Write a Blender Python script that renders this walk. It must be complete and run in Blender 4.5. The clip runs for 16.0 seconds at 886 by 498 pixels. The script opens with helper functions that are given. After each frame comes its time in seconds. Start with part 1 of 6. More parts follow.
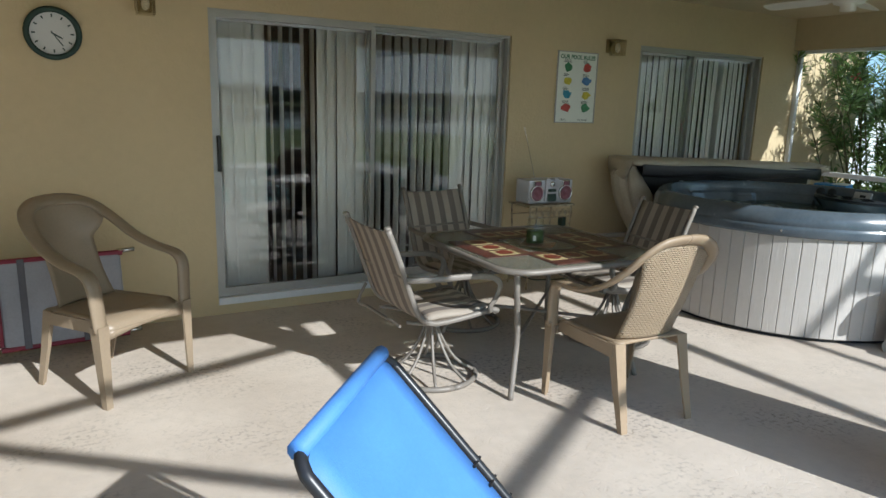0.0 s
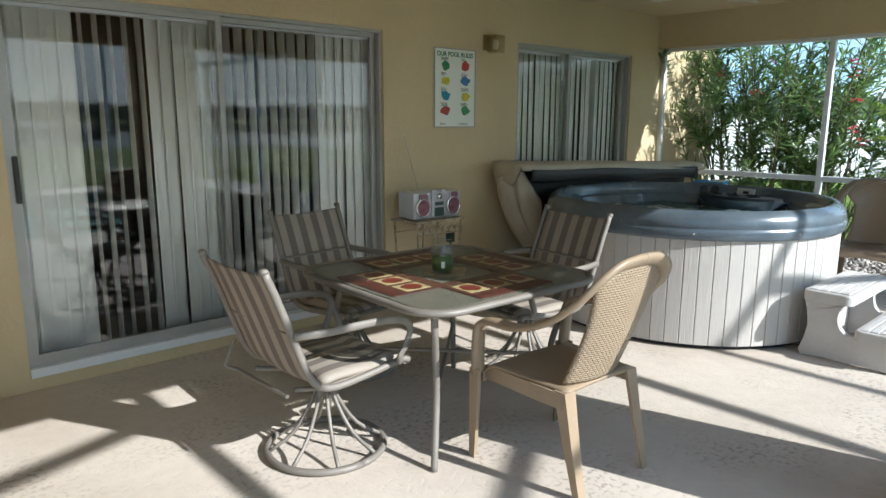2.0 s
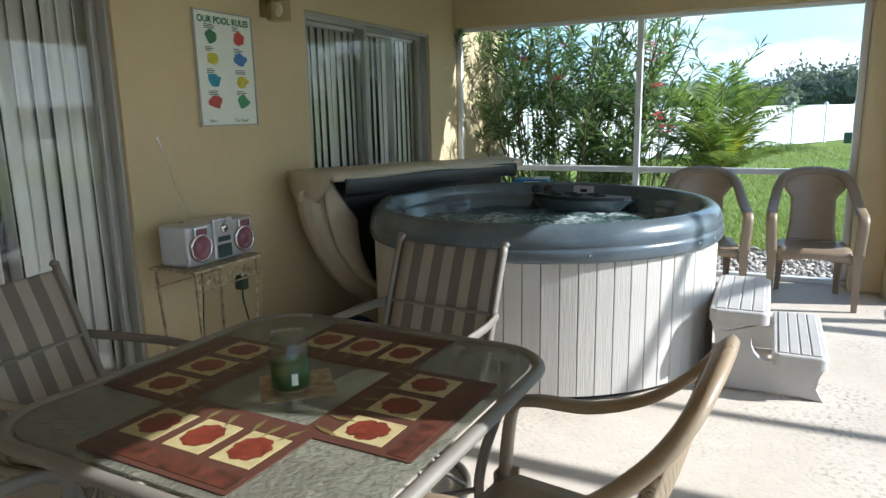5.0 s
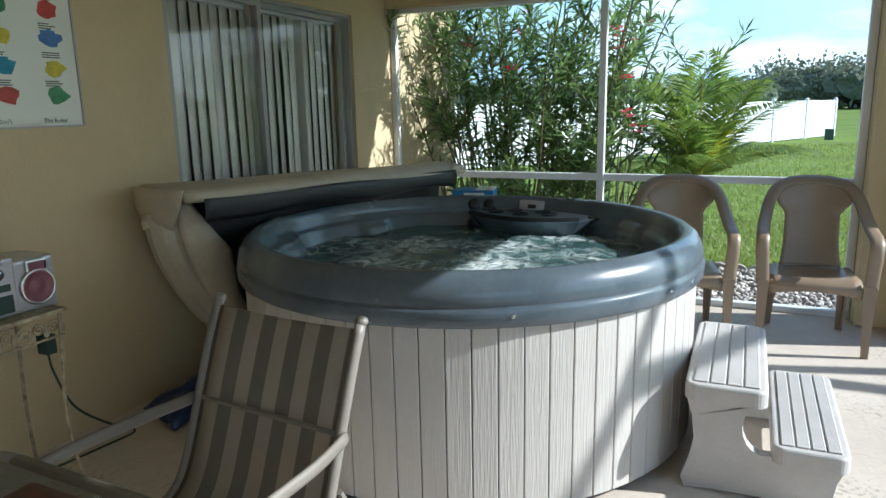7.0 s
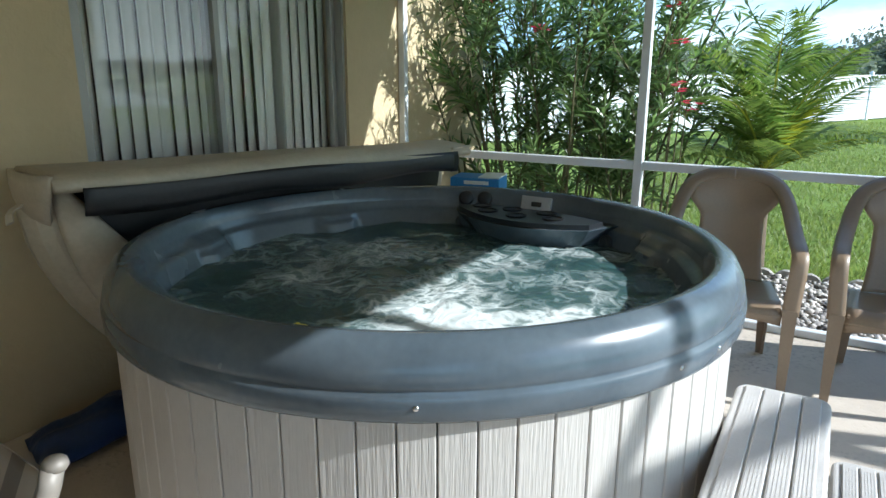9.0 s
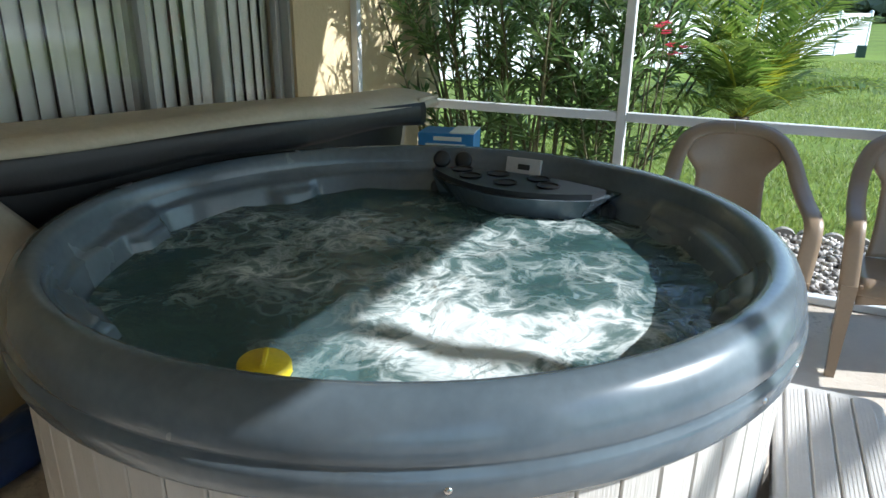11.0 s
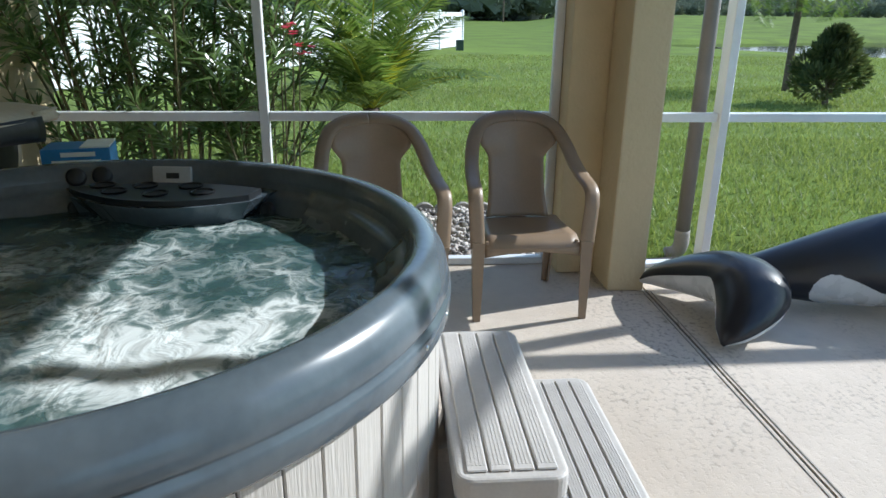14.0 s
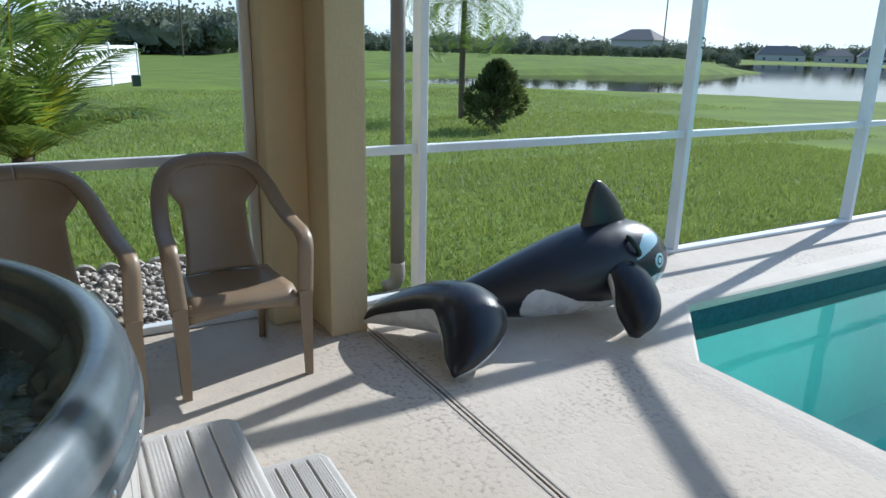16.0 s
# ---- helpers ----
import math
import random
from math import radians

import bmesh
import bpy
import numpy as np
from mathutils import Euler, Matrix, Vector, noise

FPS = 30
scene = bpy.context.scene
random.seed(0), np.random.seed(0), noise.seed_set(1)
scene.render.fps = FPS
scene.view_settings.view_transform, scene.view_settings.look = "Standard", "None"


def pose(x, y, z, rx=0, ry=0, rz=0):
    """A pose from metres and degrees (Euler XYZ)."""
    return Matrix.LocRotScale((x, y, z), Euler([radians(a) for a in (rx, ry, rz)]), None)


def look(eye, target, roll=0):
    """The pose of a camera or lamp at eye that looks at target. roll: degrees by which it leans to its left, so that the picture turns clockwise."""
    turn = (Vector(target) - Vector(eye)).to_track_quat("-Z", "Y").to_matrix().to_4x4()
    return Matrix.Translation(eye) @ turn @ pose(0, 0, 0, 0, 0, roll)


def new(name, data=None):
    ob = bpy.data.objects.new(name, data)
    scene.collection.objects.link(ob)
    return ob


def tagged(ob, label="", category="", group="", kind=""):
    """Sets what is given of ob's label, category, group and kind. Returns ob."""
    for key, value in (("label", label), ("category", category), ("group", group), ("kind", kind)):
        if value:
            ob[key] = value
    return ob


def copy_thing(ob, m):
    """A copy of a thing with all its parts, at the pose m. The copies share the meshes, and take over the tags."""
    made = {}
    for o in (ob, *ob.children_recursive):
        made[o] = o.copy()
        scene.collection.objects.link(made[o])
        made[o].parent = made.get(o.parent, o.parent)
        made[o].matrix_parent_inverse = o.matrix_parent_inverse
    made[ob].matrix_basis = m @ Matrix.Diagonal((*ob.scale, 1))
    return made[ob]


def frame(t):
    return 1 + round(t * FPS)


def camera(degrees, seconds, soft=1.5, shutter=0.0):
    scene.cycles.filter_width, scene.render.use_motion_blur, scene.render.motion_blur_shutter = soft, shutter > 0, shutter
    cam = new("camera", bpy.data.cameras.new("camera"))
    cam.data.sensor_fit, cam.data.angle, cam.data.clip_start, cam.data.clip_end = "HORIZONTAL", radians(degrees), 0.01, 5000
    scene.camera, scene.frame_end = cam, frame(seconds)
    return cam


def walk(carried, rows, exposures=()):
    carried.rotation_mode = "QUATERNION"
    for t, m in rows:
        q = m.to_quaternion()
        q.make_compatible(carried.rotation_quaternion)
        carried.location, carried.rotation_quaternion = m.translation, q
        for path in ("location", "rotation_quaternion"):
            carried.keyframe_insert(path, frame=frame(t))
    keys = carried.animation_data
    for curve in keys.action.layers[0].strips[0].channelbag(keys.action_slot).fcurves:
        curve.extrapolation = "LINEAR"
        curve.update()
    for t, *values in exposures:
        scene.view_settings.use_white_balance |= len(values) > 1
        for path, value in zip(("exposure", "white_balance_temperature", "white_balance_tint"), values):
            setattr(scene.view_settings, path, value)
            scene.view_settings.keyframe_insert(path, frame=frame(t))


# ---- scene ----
cam = camera(66.2, 16.0)
METRES, EYE, TILT, LEAN, TURN = 5.4, 1.49, 0.0, 0.0, -30.4
ROWS = [
    (0.0, 0.0, 0.0, 0.0, 0.38, -12.02, -1.77),
    (0.5, 0.0007, 0.0226, -0.0034, -3.39, -11.37, -1.65),
    (1.0, -0.0017, 0.0565, -0.0049, -8.06, -10.55, -0.66),
    (1.5, -0.0083, 0.0955, -0.0063, -10.74, -10.5, -0.54),
    (2.0, -0.028, 0.1395, -0.0091, -12.36, -10.95, -0.23),
    (2.5, -0.0533, 0.1863, -0.0064, -17.82, -11.36, 0.31),
    (3.0, -0.0612, 0.2403, -0.0083, -22.16, -11.43, 0.89),
    (3.5, -0.0685, 0.2931, -0.0115, -25.72, -11.3, 0.91),
    (4.0, -0.0709, 0.34, -0.0079, -29.9, -11.36, 0.57),
    (4.5, -0.0481, 0.3802, -0.0129, -32.8, -11.28, 0.99),
    (7.0, 0.1532, 0.5261, -0.0141, -35.59, -11.77, 1.15),
    (7.5, 0.1934, 0.5453, -0.0108, -34.65, -12.07, 0.98),
    (8.0, 0.2387, 0.5621, -0.0121, -32.26, -12.46, 0.48),
    (8.5, 0.2749, 0.5803, -0.0139, -30.32, -13.3, 0.26),
    (9.0, 0.3038, 0.6079, -0.0122, -29.6, -14.53, -0.12),
    (11.5, 0.3156, 0.7, -0.0085, -37.09, -20.75, -0.55),
    (12.0, 0.311, 0.7001, -0.0083, -40.75, -20.72, -0.19),
    (12.5, 0.3074, 0.6964, -0.0075, -45.84, -20.91, -0.05),
    (13.0, 0.3062, 0.6902, -0.006, -51.46, -20.25, -0.3),
    (13.5, 0.3069, 0.6852, -0.0061, -57.57, -19.73, -0.28),
    (14.0, 0.3081, 0.6821, -0.0062, -64.12, -19.33, -0.65),
    (14.5, 0.31, 0.68, -0.0061, -70.67, -18.68, -0.86),
    (15.0, 0.3197, 0.682, -0.007, -76.73, -17.89, -1.06),
    (15.5, 0.3422, 0.6888, -0.0089, -82.55, -16.95, -1.1),
    (16.0, 0.359, 0.698, -0.0084, -89.07, -16.24, -1.23),
]
walk(cam, [(t, pose(0, 0, EYE, TILT, LEAN, TURN) @ pose(METRES * x, METRES * y, METRES * z, 90 + pitch, roll, yaw)) for t, x, y, z, yaw, pitch, roll in ROWS],
     [(0.0, 0.72, 5900, 8), (1.5, 0.99, 5900, 8), (3.0, 1.18, 5900, 8), (4.5, 1.22, 5900, 8), (7.0, 1.04, 5780, 6), (9.0, 1.10, 5780, 6), (11.5, 1.26, 5900, 8), (12.5, 1.04, 5900, 8), (14.5, 0.66, 5900, 8), (16.0, 0.50, 5900, 8)])

# ---- world, sun ----
SUN_TO = Vector((0.28, -0.96, 0.0)).normalized()      # towards the sun, on the ground
SUN_EL = radians(32.0)
world = bpy.data.worlds.new("sky")
scene.world = world
world.use_nodes = True
wn, wl = world.node_tree.nodes, world.node_tree.links
bg = wn["Background"]
sky = wn.new("ShaderNodeTexSky")
sky.sky_type = "NISHITA"
sky.sun_disc = False
sky.sun_elevation = SUN_EL
sky.sun_rotation = math.atan2(SUN_TO.x, SUN_TO.y)
sky.air_density, sky.dust_density, sky.ozone_density = 1.0, 0.15, 2.0
wtc = wn.new("ShaderNodeTexCoord")
wmap = wn.new("ShaderNodeMapping")
wmap.inputs["Scale"].default_value = (1.0, 1.0, 3.2)
wnoise = wn.new("ShaderNodeTexNoise")
wnoise.inputs["Scale"].default_value, wnoise.inputs["Detail"].default_value, wnoise.inputs["Roughness"].default_value = 3.2, 7.0, 0.55
wramp = wn.new("ShaderNodeValToRGB")
wramp.color_ramp.elements[0].position, wramp.color_ramp.elements[1].position = 0.53, 0.80
wmix = wn.new("ShaderNodeMixRGB")
wmix.inputs[2].default_value = (5.8, 6.2, 6.4, 1)
wl.new(wtc.outputs["Generated"], wmap.inputs["Vector"])
wl.new(wmap.outputs["Vector"], wnoise.inputs["Vector"])
wl.new(wnoise.outputs["Fac"], wramp.inputs["Fac"])
wl.new(wramp.outputs["Color"], wmix.inputs[0])
haze = wn.new("ShaderNodeMixRGB")
haze.blend_type = "DARKEN"
haze.inputs[0].default_value = 1.0
# the hazy air is whiter towards the sun
toward, spread, air = wn.new("ShaderNodeVectorMath"), wn.new("ShaderNodeMapRange"), wn.new("ShaderNodeMixRGB")
toward.operation = "DOT_PRODUCT"
toward.inputs[1].default_value = SUN_TO
spread.interpolation_type = "SMOOTHSTEP"
spread.inputs["From Min"].default_value, spread.inputs["From Max"].default_value = 0.20, 0.90
air.inputs[1].default_value, air.inputs[2].default_value = (2.2, 3.5, 4.4, 1), (4.6, 5.2, 5.3, 1)
wl.new(wtc.outputs["Generated"], toward.inputs[0])
wl.new(toward.outputs["Value"], spread.inputs["Value"])
wl.new(spread.outputs["Result"], air.inputs[0])
wl.new(air.outputs["Color"], haze.inputs[2])
wl.new(sky.outputs["Color"], haze.inputs[1])
wl.new(haze.outputs["Color"], wmix.inputs[1])
wl.new(wmix.outputs["Color"], bg.inputs["Color"])
bg.inputs["Strength"].default_value = 0.15
sun_data = bpy.data.lights.new("sun", "SUN")
sun_data.energy, sun_data.angle, sun_data.color = 3.9, radians(0.55), (1.0, 0.972, 0.915)
sun = new("sun", sun_data)
sun.matrix_world = look(SUN_TO * 30 * math.cos(SUN_EL) + Vector((0, 0, 30 * math.sin(SUN_EL))), (0, 0, 0))


# ---- materials ----
def mat(name, color, rough=0.6, metal=0.0, var=0.12, scale=6.0, bump=0.0, bump_scale=60.0, coat=0.0, spec=0.5, second=None, hue_random=0.0):
    """A plain surface with two scales of variation and a fine relief. second: another colour that the coarse noise mixes in."""
    m = bpy.data.materials.new(name)
    m.use_nodes = True
    n, l = m.node_tree.nodes, m.node_tree.links
    b = n["Principled BSDF"]
    b.inputs["Roughness"].default_value, b.inputs["Metallic"].default_value = rough, metal
    b.inputs["Specular IOR Level"].default_value = spec
    b.inputs["Coat Weight"].default_value = coat
    tc = n.new("ShaderNodeTexCoord")
    coarse, fine = n.new("ShaderNodeTexNoise"), n.new("ShaderNodeTexNoise")
    coarse.inputs["Scale"].default_value, coarse.inputs["Detail"].default_value = scale, 4
    fine.inputs["Scale"].default_value, fine.inputs["Detail"].default_value = scale * 14, 3
    l.new(tc.outputs["Object"], coarse.inputs["Vector"])
    l.new(tc.outputs["Object"], fine.inputs["Vector"])
    c1 = (*color, 1)
    dark = (*[c * (1 - var * 1.6) for c in (second or color)], 1)
    ramp = n.new("ShaderNodeValToRGB")
    ramp.color_ramp.elements[0].position, ramp.color_ramp.elements[1].position = 0.3, 0.7
    ramp.color_ramp.elements[0].color, ramp.color_ramp.elements[1].color = dark, c1
    l.new(coarse.outputs["Fac"], ramp.inputs["Fac"])
    hsv = n.new("ShaderNodeHueSaturation")
    mr = n.new("ShaderNodeMapRange")
    mr.inputs["To Min"].default_value, mr.inputs["To Max"].default_value = 1 - var, 1 + var
    l.new(fine.outputs["Fac"], mr.inputs["Value"])
    l.new(mr.outputs["Result"], hsv.inputs["Value"])
    l.new(ramp.outputs["Color"], hsv.inputs["Color"])
    out = hsv
    if hue_random:
        info, h2, mr2 = n.new("ShaderNodeObjectInfo"), n.new("ShaderNodeHueSaturation"), n.new("ShaderNodeMapRange")
        mr2.inputs["To Min"].default_value, mr2.inputs["To Max"].default_value = 1 - hue_random, 1 + hue_random
        l.new(info.outputs["Random"], mr2.inputs["Value"])
        l.new(mr2.outputs["Result"], h2.inputs["Value"])
        l.new(hsv.outputs["Color"], h2.inputs["Color"])
        out = h2
    l.new(out.outputs["Color"], b.inputs["Base Color"])
    mr3 = n.new("ShaderNodeMapRange")
    mr3.inputs["To Min"].default_value, mr3.inputs["To Max"].default_value = max(0.02, rough - 0.08), min(1, rough + 0.08)
    l.new(coarse.outputs["Fac"], mr3.inputs["Value"])
    l.new(mr3.outputs["Result"], b.inputs["Roughness"])
    if bump:
        bn, bp = n.new("ShaderNodeTexNoise"), n.new("ShaderNodeBump")
        bn.inputs["Scale"].default_value, bn.inputs["Detail"].default_value = bump_scale, 4
        bp.inputs["Strength"].default_value, bp.inputs["Distance"].default_value = bump, 0.01
        l.new(tc.outputs["Object"], bn.inputs["Vector"])
        l.new(bn.outputs["Fac"], bp.inputs["Height"])
        l.new(bp.outputs["Normal"], b.inputs["Normal"])
    return m


def leaf_mat(name, c1, c2, trans=0.35, rough=0.5):
    """Leaves: colour varies from leaf to leaf, light shines through."""
    m = bpy.data.materials.new(name)
    m.use_nodes = True
    n, l = m.node_tree.nodes, m.node_tree.links
    b = n["Principled BSDF"]
    b.inputs["Roughness"].default_value = rough
    geo, ramp = n.new("ShaderNodeNewGeometry"), n.new("ShaderNodeValToRGB")
    ramp.color_ramp.elements[0].color, ramp.color_ramp.elements[1].color = (*c1, 1), (*c2, 1)
    l.new(geo.outputs["Random Per Island"], ramp.inputs["Fac"])
    l.new(ramp.outputs["Color"], b.inputs["Base Color"])
    tr, mix = n.new("ShaderNodeBsdfTranslucent"), n.new("ShaderNodeMixShader")
    gain = n.new("ShaderNodeHueSaturation")
    gain.inputs["Value"].default_value, gain.inputs["Saturation"].default_value = 1.5, 1.1
    l.new(ramp.outputs["Color"], gain.inputs["Color"])
    l.new(gain.outputs["Color"], tr.inputs["Color"])
    mix.inputs[0].default_value = trans
    l.new(b.outputs[0], mix.inputs[1])
    l.new(tr.outputs[0], mix.inputs[2])
    l.new(mix.outputs[0], n["Material Output"].inputs["Surface"])
    return m


def pane_mat(name, tint=(0.9, 0.95, 0.93), ior=1.5, gain=1.0, rough=0.0, bump=0.0, bump_scale=8.0):
    """Thin glass: seen through, with a mirror image that grows with the angle."""
    m = bpy.data.materials.new(name)
    m.use_nodes = True
    n, l = m.node_tree.nodes, m.node_tree.links
    n.remove(n["Principled BSDF"])
    t, g, mix, fr = n.new("ShaderNodeBsdfTransparent"), n.new("ShaderNodeBsdfGlossy"), n.new("ShaderNodeMixShader"), n.new("ShaderNodeLayerWeight")
    t.inputs["Color"].default_value = (*tint, 1)
    g.inputs["Roughness"].default_value = rough
    fr.inputs["Blend"].default_value = 0.5
    f0 = ((ior - 1) / (ior + 1)) ** 2
    power, mul = n.new("ShaderNodeMath"), n.new("ShaderNodeMath")
    power.operation, mul.operation, mul.use_clamp = "POWER", "MULTIPLY_ADD", True
    power.inputs[1].default_value = 5.0
    mul.inputs[1].default_value, mul.inputs[2].default_value = 0.9, f0 * gain
    l.new(fr.outputs["Facing"], power.inputs[0])
    l.new(power.outputs[0], mul.inputs[0])
    l.new(mul.outputs[0], mix.inputs[0])
    l.new(t.outputs[0], mix.inputs[1])
    l.new(g.outputs[0], mix.inputs[2])
    if bump:
        tc, bn, bp = n.new("ShaderNodeTexCoord"), n.new("ShaderNodeTexNoise"), n.new("ShaderNodeBump")
        bn.inputs["Scale"].default_value, bn.inputs["Detail"].default_value = bump_scale, 3
        bp.inputs["Strength"].default_value, bp.inputs["Distance"].default_value = bump, 0.02
        l.new(tc.outputs["Object"], bn.inputs["Vector"])
        l.new(bn.outputs["Fac"], bp.inputs["Height"])
        l.new(bp.outputs["Normal"], g.inputs["Normal"])
        l.new(bp.outputs["Normal"], fr.inputs["Normal"])
    l.new(mix.outputs[0], n["Material Output"].inputs["Surface"])
    return m


def frosted_mat():
    """Obscure patio glass: half seen through, half a pebbled pale grey-green surface."""
    m = mat("obscure_glass", (0.235, 0.225, 0.18), 0.18, var=0.08, scale=10, bump=0.7, bump_scale=70)
    n, l = m.node_tree.nodes, m.node_tree.links
    t, mix = n.new("ShaderNodeBsdfTransparent"), n.new("ShaderNodeMixShader")
    t.inputs["Color"].default_value = (0.75, 0.80, 0.74, 1)
    mix.inputs[0].default_value = 0.62
    l.new(t.outputs[0], mix.inputs[1])
    l.new(n["Principled BSDF"].outputs[0], mix.inputs[2])
    l.new(mix.outputs[0], n["Material Output"].inputs["Surface"])
    return m


def nodes_of(m):
    return m.node_tree.nodes, m.node_tree.links, m.node_tree.nodes["Principled BSDF"]


STUCCO = mat("stucco_paint", (0.575, 0.465, 0.285), 0.85, var=0.05, scale=1.3, bump=0.35, bump_scale=45)
CEIL = mat("ceiling_paint", (0.56, 0.46, 0.29), 0.9, var=0.04, scale=1.5, bump=0.3, bump_scale=50)
WHITE_ALU = mat("white_aluminium", (0.72, 0.74, 0.76), 0.4, var=0.05, scale=4)
GREY_ALU = mat("grey_door_aluminium", (0.38, 0.38, 0.36), 0.4, 0.3, var=0.06, scale=5)
DARK_GAP = mat("dark_gasket", (0.03, 0.03, 0.03), 0.6)
BLIND = mat("blind_vinyl", (0.90, 0.895, 0.86), 0.5, var=0.05, scale=3)
# darkened so the unlit room reads black between the slats
ROOM = mat("room_gloom", (0.15, 0.14, 0.125), 0.9, var=0.08, scale=2)
GLASS = pane_mat("window_glass", (0.99, 0.995, 0.99), 1.5, 1.15)
RESIN = mat("tan_resin", (0.33, 0.245, 0.16), 0.42, var=0.08, scale=5, bump=0.05, bump_scale=120)
RESIN_TAUPE = mat("taupe_resin", (0.285, 0.22, 0.15), 0.42, var=0.08, scale=5, bump=0.05, bump_scale=120)
RESIN_DARK = mat("brown_resin", (0.265, 0.19, 0.125), 0.42, var=0.08, scale=5, bump=0.05, bump_scale=120)
TAUPE = mat("taupe_powder_coat", (0.225, 0.20, 0.172), 0.5, 0.1, var=0.1, scale=9)
BLACK_TUBE = mat("black_tube", (0.02, 0.02, 0.022), 0.35, var=0.1)
BLUE_CLOTH = mat("blue_nylon", (0.085, 0.25, 0.62), 0.6, var=0.08, scale=7, bump=0.12, bump_scale=260)
TUB_SHELL = mat("slate_acrylic", (0.125, 0.155, 0.182), 0.25, var=0.16, scale=3, second=(0.095, 0.125, 0.155), coat=0.2)
TUB_DARK = mat("charcoal_plastic", (0.018, 0.021, 0.025), 0.4, var=0.1)
STEP_PLASTIC = mat("grey_step_plastic", (0.53, 0.505, 0.48), 0.55, var=0.08, scale=8, bump=0.15, bump_scale=90)
COVER_TAN = mat("tan_vinyl", (0.48, 0.42, 0.32), 0.55, var=0.12, scale=4, bump=0.25, bump_scale=25)
COVER_BLACK = mat("black_vinyl", (0.013, 0.013, 0.015), 0.45, var=0.15, bump=0.2, bump_scale=20)
WHALE_BLACK = mat("black_pvc", (0.011, 0.013, 0.020), 0.33, var=0.15, scale=10, bump=0.08, bump_scale=14, coat=0.08)
WHALE_WHITE = mat("white_pvc", (0.62, 0.64, 0.66), 0.28, var=0.05, scale=10)
WHALE_BLUE = mat("pale_blue_print", (0.42, 0.60, 0.68), 0.3, var=0.05)
SILVER = mat("silver_plastic", (0.55, 0.54, 0.57), 0.3, 0.5, var=0.06)
PINK_CONE = mat("maroon_cone", (0.22, 0.085, 0.11), 0.4, 0.2, var=0.1)
CREAM_IRON = mat("chipped_cream_iron", (0.50, 0.43, 0.29), 0.6, var=0.3, scale=30, second=(0.28, 0.20, 0.12))
CHROME = mat("chrome", (0.6, 0.6, 0.6), 0.15, 1.0, var=0.03)
PAPER = mat("poster_paper", (0.74, 0.77, 0.70), 0.5, var=0.03)
INK = mat("dark_ink", (0.02, 0.05, 0.04), 0.6)
CLOCK_FACE = mat("clock_face", (0.62, 0.62, 0.60), 0.5, var=0.03)
RED = mat("red_strap", (0.22, 0.02, 0.045), 0.6)
YELLOW = mat("yellow_plastic", (0.80, 0.62, 0.02), 0.4)
GREEN_WAX = mat("green_wax", (0.055, 0.105, 0.025), 0.5)
CLEAR = pane_mat("jar_glass", (0.93, 0.96, 0.94), 1.5, 1.4)
TABLE_GLASS = frosted_mat()
TILE = mat("pool_tile", (0.03, 0.10, 0.12), 0.15, var=0.25, scale=30)
PLASTER = mat("pool_plaster", (0.30, 0.74, 0.68), 0.7, var=0.06, scale=1.5)
CONCRETE = mat("edging_concrete", (0.36, 0.33, 0.29), 0.85, var=0.15, scale=9, bump=0.3)
PIPE = mat("grey_pipe", (0.19, 0.17, 0.155), 0.5, var=0.1)
VINYL = mat("white_fence_vinyl", (0.80, 0.81, 0.82), 0.5, var=0.03)
BARK = mat("bark", (0.16, 0.12, 0.08), 0.9, var=0.3, scale=12, bump=0.5, bump_scale=30)
STEM = mat("green_stem", (0.14, 0.13, 0.06), 0.7, var=0.25, scale=10)
OLEANDER = leaf_mat("oleander_leaf", (0.065, 0.115, 0.04), (0.19, 0.275, 0.10), 0.45, 0.3)
PALM_LEAF = leaf_mat("palm_leaflet", (0.085, 0.15, 0.032), (0.22, 0.28, 0.075), 0.42, 0.58)
PALM_YELLOW = leaf_mat("young_palm_leaflet", (0.30, 0.32, 0.04), (0.42, 0.42, 0.08), 0.4, 0.45)
BUSH_LEAF = leaf_mat("bush_leaf", (0.05, 0.08, 0.028), (0.13, 0.145, 0.05), 0.3, 0.6)
# distance haze is put into this leaf colour: paler and greyer than real foliage
WOODS_LEAF = leaf_mat("hazed_far_leaf", (0.15, 0.175, 0.12), (0.22, 0.24, 0.165), 0.15, 0.9)
GRASS_BLADE = leaf_mat("grass_blade", (0.14, 0.185, 0.045), (0.25, 0.29, 0.09), 0.38, 0.6)
PETAL = leaf_mat("pink_petal", (0.65, 0.06, 0.12), (0.75, 0.16, 0.22), 0.3, 0.5)
ROOF_FAR = mat("far_shingles", (0.22, 0.20, 0.19), 0.9, var=0.1)
WALL_FAR = mat("far_house_wall", (0.50, 0.49, 0.48), 0.9, var=0.05)
WINDOW_FAR = mat("far_window", (0.05, 0.06, 0.07), 0.2)
BLADE_WHITE = mat("fan_blade_white", (0.68, 0.64, 0.55), 0.5, var=0.05)
FROST = mat("frosted_shade", (0.75, 0.70, 0.58), 0.3, var=0.05)
LAMP_GLASS = pane_mat("pale_lamp_glass", (0.93, 0.92, 0.88), 1.5, 1.6, 0.06)
BROWN_MAT = mat("brown_placemat", (0.085, 0.036, 0.026), 0.45, var=0.25, scale=20, second=(0.13, 0.045, 0.03))
CREAM_MAT = mat("cream_motif", (0.46, 0.38, 0.19), 0.45, var=0.15, scale=30)
LEAF_MAT = mat("olive_motif", (0.17, 0.13, 0.045), 0.45, var=0.2, scale=40)
BAND_MAT = mat("dark_red_band", (0.13, 0.036, 0.022), 0.45, var=0.35, scale=35, second=(0.07, 0.03, 0.02))
